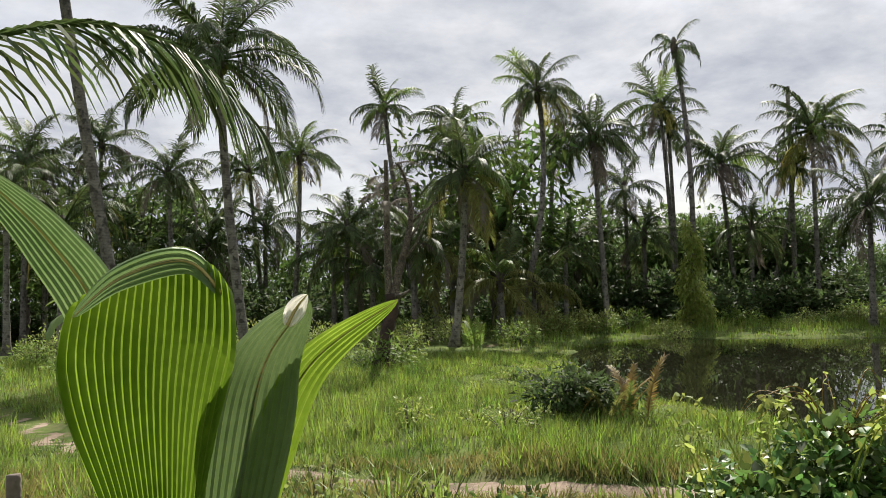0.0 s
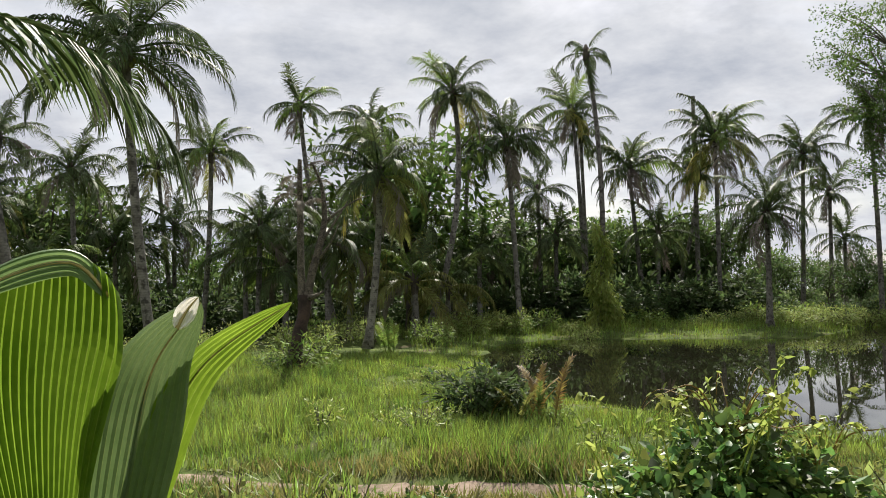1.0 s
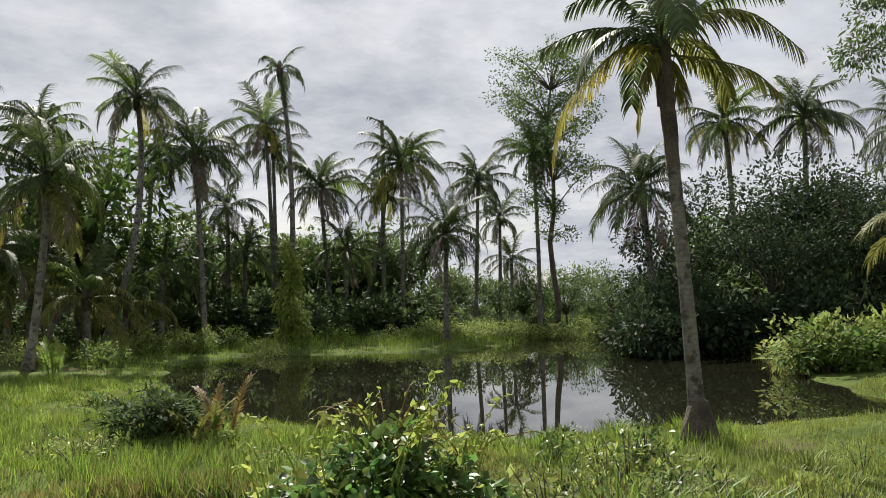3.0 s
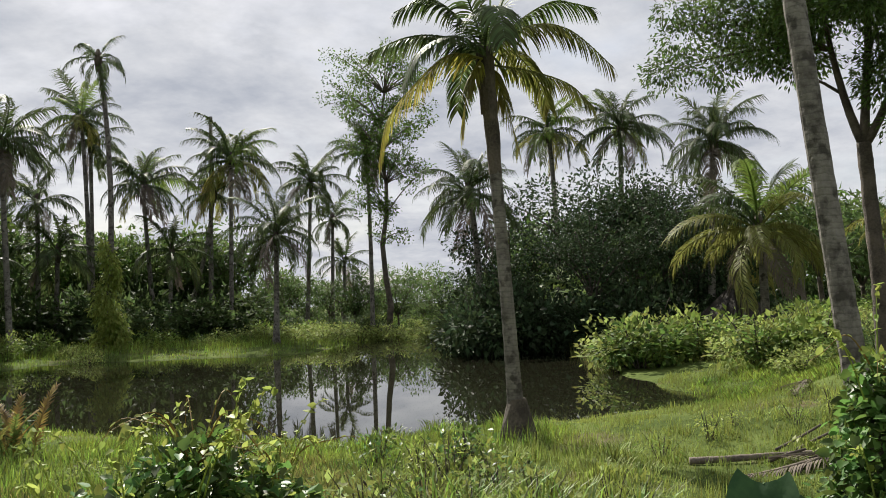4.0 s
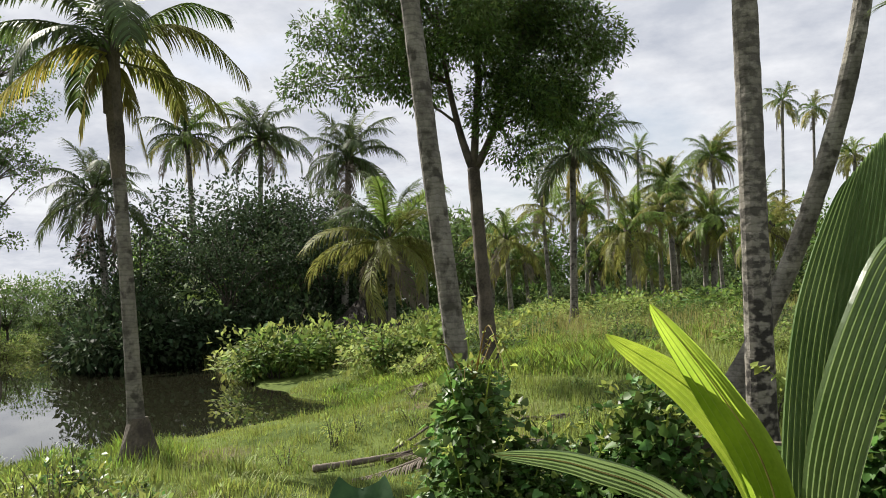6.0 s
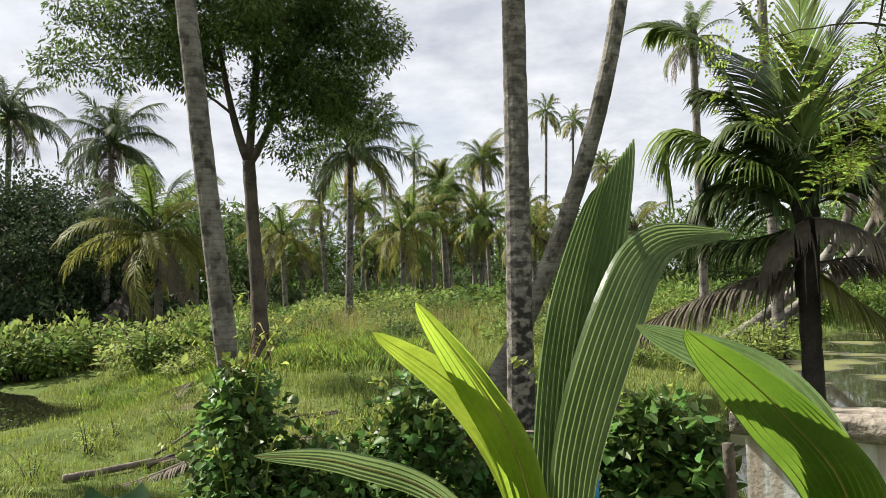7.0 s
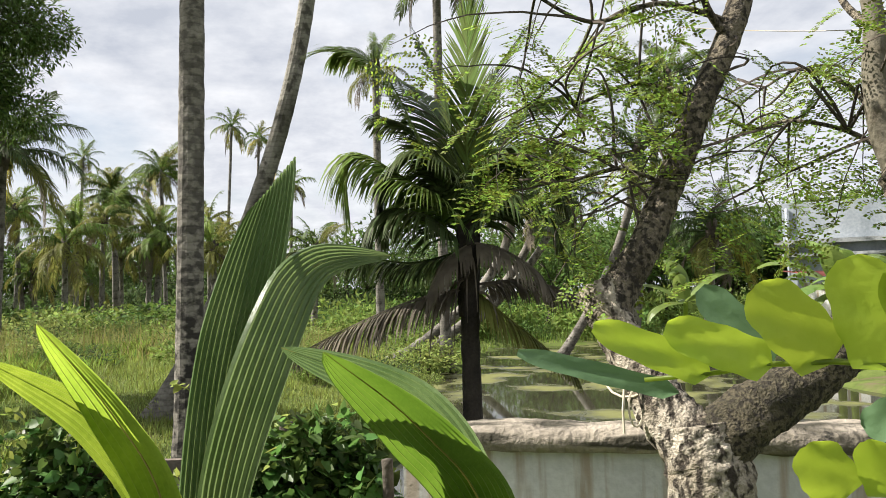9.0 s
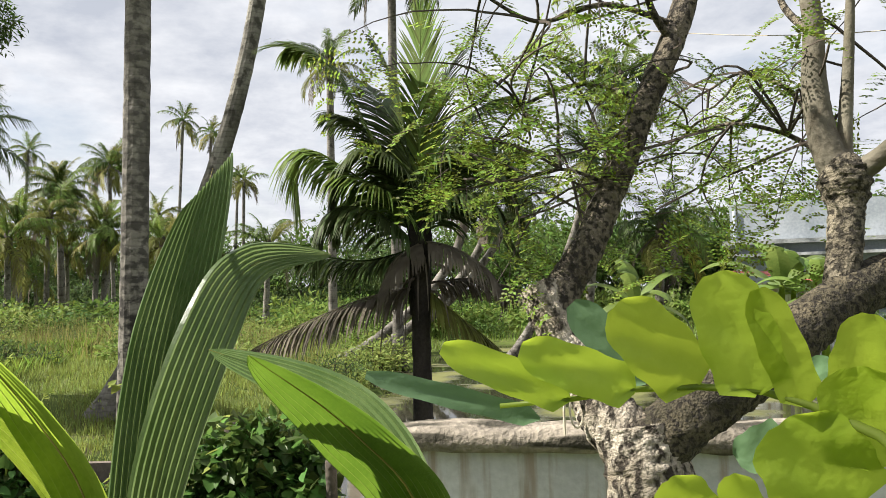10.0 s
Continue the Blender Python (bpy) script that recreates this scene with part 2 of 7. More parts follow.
M_BLUE = mat("blue_plastic", (0.02, 0.16, 0.42), (0.04, 0.26, 0.60), 2.0, 0.45, 0.1, 20.0)
M_HOUSE = mat("white_house_paint", (0.22, 0.25, 0.28), (0.39, 0.42, 0.46), 0.8, 0.8, 0.1, 12.0, vary=0.0)
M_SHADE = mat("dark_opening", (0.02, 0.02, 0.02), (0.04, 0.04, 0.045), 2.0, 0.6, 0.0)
M_ROOF_RED = mat("red_painted_tin", (0.22, 0.055, 0.035), (0.36, 0.10, 0.065), 2.0, 0.6, 0.2, 14.0)
M_COCONUT = mat("green_coconut", (0.06, 0.09, 0.015), (0.15, 0.16, 0.03), 3.0, 0.5, 0.0, 8.0)
M_BARK_GREY = mat("grey_brown_bark", (0.08, 0.066, 0.046), (0.24, 0.205, 0.15), 8.0, 0.95, 1.0, 120.0, vary=0.1, stain=(0.03, 0.025, 0.018), stain_scale=45.0, stain_at=0.52)
M_BARK_SMOOTH = mat("smooth_olive_grey_bark", (0.085, 0.075, 0.052), (0.165, 0.148, 0.108), 5.0, 0.85, 0.4, 40.0, vary=0.1, stain=(0.09, 0.075, 0.05), stain_scale=14.0, stain_at=0.6)
M_BARK_MOSS = mat("mossy_dark_bark", (0.045, 0.040, 0.024), (0.15, 0.125, 0.080), 9.0, 0.95, 1.0, 130.0, vary=0.1, stain=(0.022, 0.018, 0.012), stain_scale=60.0, stain_at=0.53)
M_BARK_RED = mat("torn_reddish_wood", (0.028, 0.020, 0.015), (0.085, 0.056, 0.039), 4.0, 0.9, 0.6, 24.0)
M_LEAF_FEATHER = mat("feathery_leaflet", (0.095, 0.150, 0.022), (0.180, 0.245, 0.038), 2.5, 0.5, 0.0, 9.0, through_light=0.45, spec=0.2, vary=0.75, by_island=True)
M_TARO = mat("taro_leaf", (0.018, 0.050, 0.018), (0.034, 0.080, 0.026), 5.0, 0.6, spec=0.2, fine=40.0, bump=0.1, through_light=0.25)
M_BANANA = mat("banana_leaf", (0.101, 0.170, 0.039), (0.179, 0.250, 0.065), 2.0, 0.4, 0.0, 20.0, through_light=0.4, vary=0.2)
M_THATCH = mat("old_thatch", (0.015, 0.013, 0.011), (0.045, 0.038, 0.030), 4.0, 0.95, 0.9, 30.0)
M_HOUSE_GREY = mat("stained_concrete", (0.16, 0.17, 0.17), (0.40, 0.41, 0.42), 1.5, 0.9, 0.3, 14.0, vary=0.0)
M_ROPE = mat("pale_twine", (0.45, 0.40, 0.30), (0.60, 0.54, 0.42), 9.0, 0.9, 0.0)


def water_material(name, deep, scum=None, scum_at=0.5):
    m = bpy.data.materials.new(name)
    m.use_nodes = True
    nt = m.node_tree
    N, L = nt.nodes.new, nt.links.new
    b = nt.nodes["Principled BSDF"]
    b.inputs["Base Color"].default_value = (*deep, 1)
    b.inputs["Roughness"].default_value, b.inputs["IOR"].default_value = 0.015, 1.33
    co, n = N("ShaderNodeTexCoord"), N("ShaderNodeTexNoise")
    n.inputs["Scale"].default_value, n.inputs["Detail"].default_value = 1.6, 3
    L(co.outputs["Object"], n.inputs["Vector"])
    bp = N("ShaderNodeBump")
    bp.inputs["Strength"].default_value, bp.inputs["Distance"].default_value = 0.022, 0.02
    L(n.outputs[0], bp.inputs["Height"]); L(bp.outputs[0], b.inputs["Normal"])
    if scum:
        s = N("ShaderNodeTexNoise"); s.inputs["Scale"].default_value, s.inputs["Detail"].default_value = 0.55, 8
        L(co.outputs["Object"], s.inputs["Vector"])
        r = N("ShaderNodeMapRange"); r.inputs[1].default_value, r.inputs[2].default_value = scum_at - 0.05, scum_at + 0.05
        L(s.outputs[0], r.inputs[0])
        mx = N("ShaderNodeMix"); mx.data_type = "RGBA"
        mx.inputs[6].default_value, mx.inputs[7].default_value = (*deep, 1), (*scum, 1)
        L(r.outputs[0], mx.inputs[0]); L(mx.outputs[2], b.inputs["Base Color"])
        rr = N("ShaderNodeMapRange"); rr.inputs[3].default_value, rr.inputs[4].default_value = 0.04, 0.75
        L(r.outputs[0], rr.inputs[0]); L(rr.outputs[0], b.inputs["Roughness"])
    return m


M_WATER = water_material("pond_water", (0.012, 0.012, 0.007))
M_WATER_SCUM = water_material("canal_water", (0.035, 0.034, 0.022), (0.135, 0.138, 0.048), 0.57)

# ---------------------------------------------------------------- mesh helpers


def mesh_from(name, verts, faces, material, smooth=False):
    me = bpy.data.meshes.new(name)
    me.from_pydata([tuple(v) for v in verts], [], faces)
    me.materials.append(material)
    if smooth:
        me.polygons.foreach_set("use_smooth", [True] * len(me.polygons))
    me.update()
    return me


def part_mesh(name, me, parent, label="", m=None):
    ob = new(name, me)
    ob.parent = parent
    if m is not None:
        ob.matrix_basis = m
    if label:
        tagged(ob, label)
    return ob


def part(name, bm, material, parent, label=""):
    me = bpy.data.meshes.new(name)
    bm.to_mesh(me)
    bm.free()
    me.materials.append(material)
    return part_mesh(name, me, parent, label)


def empty(name, at, label, category, group="", kind=""):
    ob = new(name)
    ob.location = at
    ob.empty_display_size = 0.2
    return tagged(ob, label, category, group, kind)


def tube(points, radii, sides=8, rng=None, rough=0.0, cap=True):
    """Verts and faces of a tube along points."""
    verts, faces = [], []
    n = len(points)
    pts = [Vector(p) for p in points]
    side = None
    for i, p in enumerate(pts):
        d = (pts[min(i + 1, n - 1)] - pts[max(i - 1, 0)]).normalized()
        if side is None:
            side = d.orthogonal().normalized()
        side = (side - d * side.dot(d)).normalized()
        up = d.cross(side)
        for k in range(sides):
            a = 2 * math.pi * k / sides
            r = radii[i] * (1 + (rng.uniform(-rough, rough) if rng else 0))
            verts.append(p + side * (math.cos(a) * r) + up * (math.sin(a) * r))
    for i in range(n - 1):
        for k in range(sides):
            a, b = i * sides + k, i * sides + (k + 1) % sides
            faces.append((a, b, b + sides, a + sides))
    if cap:
        faces.append(tuple(range(sides))[::-1])
        faces.append(tuple((n - 1) * sides + k for k in range(sides)))
    return verts, faces


def join(*lots):
    verts, faces = [], []
    for v, f in lots:
        o = len(verts)
        verts += list(v)
        faces += [tuple(i + o for i in q) for q in f]
    return verts, faces


def bez(a, b, c, n):
    a, b, c = Vector(a), Vector(b), Vector(c)
    return [a * (1 - t) ** 2 + b * (2 * t * (1 - t)) + c * t * t for t in [i / (n - 1) for i in range(n)]]


LEAF_SHAPES = {
    "lance": (((0, 0, 0), (0.5, 0.16, 0.03), (1, 0, -0.05), (0.5, -0.16, 0.03)), ((0, 2, 1), (0, 3, 2))),
    "chip": (((0, 0.2, 0.02), (1, 0, -0.04), (0.1, -0.25, 0)), ((0, 2, 1),)),
    "rhomb": (((0, 0, 0), (0.45, 0.27, 0.05), (1, 0, -0.06), (0.45, -0.27, 0.05)), ((0, 2, 1), (0, 3, 2))),
    "oval": (((0, 0, 0), (0.3, 0.26, 0.05), (0.72, 0.22, 0.03), (1, 0, -0.08), (0.72, -0.22, 0.03), (0.3, -0.26, 0.05)),
             ((0, 2, 1), (0, 3, 2), (0, 4, 3), (0, 5, 4))),
    "heart": (((0, 0, 0), (-0.10, 0.25, 0.06), (0.22, 0.43, 0.07), (0.65, 0.28, 0.02), (1.05, 0, -0.12),
               (0.65, -0.28, 0.02), (0.22, -0.43, 0.07), (-0.10, -0.25, 0.06)),
              ((0, 2, 1), (0, 3, 2), (0, 4, 3), (0, 5, 4), (0, 6, 5), (0, 7, 6))),
}


def leaves(centres, aims, sizes, shape="oval", rng=None, tilt=0.55, ups=None):
    """Verts and faces of many leaves: each grows from its centre along its aim, its upper side turned to the sky."""
    rng = rng or np.random.default_rng(1)
    sv, sf = LEAF_SHAPES[shape]
    sv = np.array(sv)
    c, a = np.asarray(centres, float), np.asarray(aims, float)
    n = len(c)
    a = a / np.maximum(np.linalg.norm(a, axis=1), 1e-6)[:, None]
    up = (np.array([0, 0, 1.0]) if ups is None else np.asarray(ups, float)) + rng.normal(0, tilt, (n, 3))
    y = np.cross(up, a)
    y /= np.maximum(np.linalg.norm(y, axis=1), 1e-6)[:, None]
    z = np.cross(a, y)
    s = np.asarray(sizes, float).reshape(-1, 1, 1)
    v = c[:, None] + s * (sv[None, :, 0:1] * a[:, None] + sv[None, :, 1:2] * y[:, None] + sv[None, :, 2:3] * z[:, None])
    k = len(sv)
    f = (np.arange(n)[:, None, None] * k + np.array(sf)[None]).reshape(-1, 3)
    return v.reshape(-1, 3), f


def fast_mesh(name, v, f, material):
    me = bpy.data.meshes.new(name)
    v, f = np.asarray(v, np.float32), np.asarray(f, np.int32)
    w = f.shape[1]
    me.vertices.add(len(v)); me.vertices.foreach_set("co", v.ravel())
    me.loops.add(f.size); me.loops.foreach_set("vertex_index", f.ravel())
    me.polygons.add(len(f)); me.polygons.foreach_set("loop_start", np.arange(0, f.size, w, dtype=np.int32))
    me.materials.append(material)
    me.update(calc_edges=True)
    me.validate()
    return me


def puffs(rng, clumps, count):
    """Places and outward aims of leaves in clumps (centre, radii): most near the outside."""
    vol = np.array([max(r) * sorted(r)[1] for _, r in clumps], float)
    pick = rng.choice(len(clumps), count, p=vol / vol.sum())
    c = np.array([k[0] for k in clumps], float)[pick]
    r = np.array([k[1] for k in clumps], float)[pick]
    d = rng.normal(0, 1, (count, 3))
    d /= np.linalg.norm(d, axis=1)[:, None]
    u = rng.uniform(0.25, 1.08, count) ** 0.6
    lump = 1 + 0.22 * np.sin(d[:, 0:1] * 5 + c[:, 1:2] * 3) * np.cos(d[:, 2:3] * 4 + c[:, 0:1])
    return c + d * r * u[:, None] * lump, d + rng.normal(0, 0.6, (count, 3)) + np.array([0, 0, -0.1])


# ---------------------------------------------------------------- ground
POND = ((3.9, 27.5), (3.3, 17.6), (4.2, 14.0), (5.6, 11.6), (6.9, 10.3), (9.4, 9.9), (12.2, 8.9), (13.6, 8.8), (15.0, 11.6), (18.6, 16.5),
        (23.5, 22.5), (33.5, 33), (37.0, 44.0), (31.0, 43.5), (23.5, 36.8), (17.5, 31.5), (12.0, 34.5), (8.5, 36.5), (5.5, 33.0))
CANAL = ((6.0, -1.6), (9.0, -0.9), (15.0, -1.9), (20.0, -3.2), (24.0, -5.0), (30.0, -7.0), (30.0, -13.0), (20.0, -12.5), (9.0, -8.0), (5.4, -4.5))
TRACK = ((-9.5, 17.0), (-7.2, 14.3), (-5.4, 11.9), (-3.0, 9.6), (-1.2, 8.7), (0.6, 8.2), (2.0, 7.6), (3.2, 6.4), (4.6, 4.6))


def edge_distance(x, y, ring, closed=True):
    """Distance to a ring's edge (negative inside, where closed)."""
    x, y = np.asarray(x, float), np.asarray(y, float)
    best = np.full(x.shape, 1e9)
    inside = np.zeros(x.shape, bool)
    n = len(ring)
    for i in range(n if closed else n - 1):
        (ax, ay), (bx, by) = ring[i], ring[(i + 1) % n]
        dx, dy = bx - ax, by - ay
        t = np.clip(((x - ax) * dx + (y - ay) * dy) / (dx * dx + dy * dy), 0, 1)
        best = np.minimum(best, np.hypot(x - ax - t * dx, y - ay - t * dy))
        if closed and dy:
            inside ^= ((ay > y) != (by > y)) & (x < dx * (y - ay) / dy + ax)
    return np.where(inside, -best, best) if closed else best


def smooth(a, b, v):
    t = np.clip((np.asarray(v, float) - a) / (b - a), 0, 1)
    return t * t * (3 - 2 * t)


def ground_z(x, y):
    x, y = np.asarray(x, float), np.asarray(y, float)
    z = 0.06 * np.sin(x * 0.7 + 1.3) * np.cos(y * 0.55) + 0.04 * np.sin(x * 1.9 + y * 1.3)
    z = z + 0.55 * smooth(6.5, 13.5, x) * smooth(10.5, 5.5, y - 0.25 * np.maximum(x - 14, 0)) * smooth(-1.0, 2.5, y)
    z = z - 0.10 * smooth(5, 9, np.hypot(x, y))
    z = z - 0.07 * smooth(0.62, 0.30, edge_distance(x, y, TRACK, False))
    for ring in (POND, CANAL):
        e = edge_distance(x, y, ring) + 0.25 * np.sin(x * 1.7) * np.cos(y * 1.3)
        z = z * smooth(0.2, 3.0, e) + (1 - smooth(0.2, 3.0, e)) * (-0.24) - 0.9 * smooth(0.25, -1.2, e)
    return z


def gz(x, y):
    return float(ground_z(np.array([x]), np.array([y]))[0])


def build_ground():
    near = np.linspace(-1, 1, 241)
    c = np.sign(near) * (np.abs(near) * 34 + np.abs(near) ** 7 * 1800)
    xs, ys = c + 10, c + 14
    X, Y = np.meshgrid(xs, ys)
    Z = ground_z(X, Y)
    n = len(c)
    v = np.stack([X.ravel(), Y.ravel(), Z.ravel()], 1)
    i = (np.arange(n - 1)[:, None] * n + np.arange(n - 1)[None]).ravel()
    f = np.stack([i, i + 1, i + n + 1, i + n], 1)
    me = fast_mesh("ground", v, f, M_GROUND)
    me.polygons.foreach_set("use_smooth", [True] * len(me.polygons))
    tagged(new("ground", me), "grassy damp soil sloping gently into the ponds", "ground", kind="structure")


build_ground()


def flat_sheet(name, x0, y0, x1, y1, z, material, label, category):
    me = mesh_from(name, [(x0, y0, z), (x1, y0, z), (x1, y1, z), (x0, y1, z)], [(0, 1, 2, 3)], material)
    return tagged(new(name, me), label, category, kind="structure")


flat_sheet("water", 1.5, 7.0, 40.0, 48.0, -0.30, M_WATER, "still dark pond water mirroring the palms", "water")
flat_sheet("water", 4.6, -15.0, 33.0, 0.4, -0.34, M_WATER_SCUM, "shallow canal water with a yellow-green film of algae", "water")


def build_track():
    pts = []
    for i in range(len(TRACK) - 1):
        for k in range(8):
            t = k / 8
            pts.append((TRACK[i][0] * (1 - t) + TRACK[i + 1][0] * t, TRACK[i][1] * (1 - t) + TRACK[i + 1][1] * t))
    verts, faces = [], []
    for i, p in enumerate(pts):
        q, o = pts[min(i + 1, len(pts) - 1)], pts[max(i - 1, 0)]
        d = Vector((q[0] - o[0], q[1] - o[1])).normalized()
        for k in range(7):
            w = (k / 6 - 0.5) * (0.80 + 0.14 * math.sin(i * 0.9) + 0.1 * math.sin(i * 2.3))
            x, y = p[0] - d.y * w, p[1] + d.x * w
            verts.append((x, y, gz(x, y) + 0.012 - 0.03 * (abs(k - 3) == 3)))
    for i in range(len(pts) - 1):
        for k in range(6):
            a = i * 7 + k
            faces.append((a, a + 1, a + 8, a + 7))
    tagged(new("footpath", mesh_from("footpath", verts, faces, M_DIRT, True)), "narrow trodden path of bare pinkish-brown earth", "path", kind="structure")


build_track()

# ---------------------------------------------------------------- palms


def frond_mesh(name, elev, seed, pairs, material, ragged=0.0, arch=None, wide=1.0, length=1.0, droop=1.0, leaflet=0.22):
    """One pinnate frond of the given length along +x, leaving the crown at an angle above level, sagging under its weight."""
    rng = np.random.default_rng(seed)
    bend = arch if arch is not None else (34 + 50 * math.cos(radians(elev * 0.9)))
    steps = 22
    p, pts = np.zeros(3), [np.zeros(3)]
    sway = rng.uniform(-0.3, 0.3)
    for i in range(steps):
        s = (i + 0.5) / steps
        e = radians(max(elev - bend * s ** 1.5, -86))
        p = p + np.array([math.cos(e), sway * s * 0.5, math.sin(e)]) / steps
        pts.append(p.copy())
    pts = np.array(pts)
    r = [0.015 * (1 - 0.85 * i / steps) + 0.0018 for i in range(steps + 1)]
    rv, rf = tube(pts[::2], r[::2], 4)
    V, Fc = [tuple(v) for v in rv], [tuple(f) for f in rf]
    g = np.array([0, 0, -1.0])
    level, fine = math.cos(radians(elev)), pairs > 58
    for sgn in (-1, 1):
        torn = 0.0
        for i in range(pairs):
            s = 0.15 + 0.85 * (i + rng.uniform(0, 0.45)) / pairs
            torn = torn * 0.7 + rng.uniform(-0.12, 0.12)
            if rng.random() < ragged:
                continue
            k = min(s * steps, steps - 1e-3)
            j = int(k)
            base = pts[j] + (pts[j + 1] - pts[j]) * (k - j)
            tan = pts[j + 1] - pts[j]
            tan = tan / np.linalg.norm(tan)
            side = np.array([0, sgn, 0.0])
            nrm = np.cross(tan, side) * (1 if sgn < 0 else -1)
            nrm = nrm if nrm[2] > 0 or abs(tan[2]) > 0.9 else -nrm
            lean = radians(64 - 30 * s) + torn + rng.normal(0, 0.06)
            d = tan * math.cos(lean) + side * math.sin(lean) + nrm * (0.22 - 0.15 * s)
            d = d / np.linalg.norm(d)
            ll = leaflet * (0.35 + 0.65 * math.sin(math.pi * min(1, 0.22 + 0.66 * s)) ** 0.7) * rng.uniform(0.8, 1.12)
            w = 0.0085 * wide * (0.7 + 0.3 * math.sin(math.pi * s))
            sink = droop * (0.35 + 0.85 * level) * rng.uniform(0.6, 1.3)
            d2 = d + g * (0.9 if fine else 1.5) * sink
            d2 = d2 / np.linalg.norm(d2)
            a = base + d * ll * 0.34
            wv = tan - d * tan.dot(d)
            wv = wv / max(np.linalg.norm(wv), 1e-5) * w
            o = len(V)
            V += [tuple(base - wv * 0.5), tuple(base + wv * 0.5), tuple(a + wv), tuple(a - wv)]
            if fine:
                d3 = d2 + g * 1.5 * sink
                d3 = d3 / np.linalg.norm(d3)
                b = a + d2 * ll * 0.34
                V += [tuple(b + wv * 0.8), tuple(b - wv * 0.8), tuple(b + d3 * ll * 0.36)]
                Fc += [(o, o + 1, o + 2, o + 3), (o + 3, o + 2, o + 4, o + 5), (o + 5, o + 4, o + 6)]
            else:
                b = a + d2 * ll * 0.66
                V += [tuple(b + wv * 0.12), tuple(b - wv * 0.12)]
                Fc += [(o, o + 1, o + 2, o + 3), (o + 3, o + 2, o + 4, o + 5)]
    V = [tuple(c * length for c in v) for v in V]
    return mesh_from(name, V, Fc, material)


ELEVS = (82, 64, 46, 28, 10, -10, -32, -58)
FROND_CACHE = {}


def frond_for(elev, material, pairs, seed):
    e = min(ELEVS, key=lambda v: abs(v - elev))
    key = (e, material.name, pairs, seed % 3)
    if key not in FROND_CACHE:
        FROND_CACHE[key] = frond_mesh("frond", e, 107 + seed % 3 * 31 + e, pairs, material, wide=0.45 if pairs > 80 else (0.75 if pairs > 58 else (1.0 if pairs > 45 else 1.35)),
                                      ragged=0.03 if e > -20 else 0.12, leaflet=0.29)
    return FROND_CACHE[key]


def trunk_mesh(height_pts, r0, r1, seed, near, bark=None):
    rng = random.Random(seed)
    n = len(height_pts)
    rad = []
    for i in range(n):
        w = i / (n - 1)
        h = (Vector(height_pts[i]) - Vector(height_pts[0])).length
        r = r0 + (r1 - r0) * w + r0 * 0.75 * math.exp(-h / 0.32)
        if near:
            r *= 1 + (0.014 if i % 2 else -0.008) + rng.uniform(-0.015, 0.015)
        rad.append(r)
    v, f = tube(height_pts, rad, 14 if near else 8, rng, 0.02)
    return mesh_from("trunk", v, f, bark or M_TRUNK, not near)


COCONUT = None


def coconut_mesh():
    global COCONUT
    if COCONUT is None:
        bm = bmesh.new()
        bmesh.ops.create_icosphere(bm, subdivisions=1, radius=0.085)
        for v in bm.verts:
            v.co.z *= 1.25
        COCONUT = bpy.data.meshes.new("coconut")
        bm.to_mesh(COCONUT)
        bm.free()
        COCONUT.materials.append(M_COCONUT)
    return COCONUT


PALM_WORDS = {
    "k": "tall coconut palm, its stem mottled black and white at the foot", "g": "tall coconut palm with a full green crown", "d": "coconut palm with a dense dark green crown",
    "y": "coconut palm with yellowing lower fronds", "Y": "coconut palm with a yellow-green sunlit crown",
    "s": "very tall thin coconut palm with a sparse small crown", "b": "coconut palm leaning over the pond, orange old fronds hanging"}
PALMS = 0


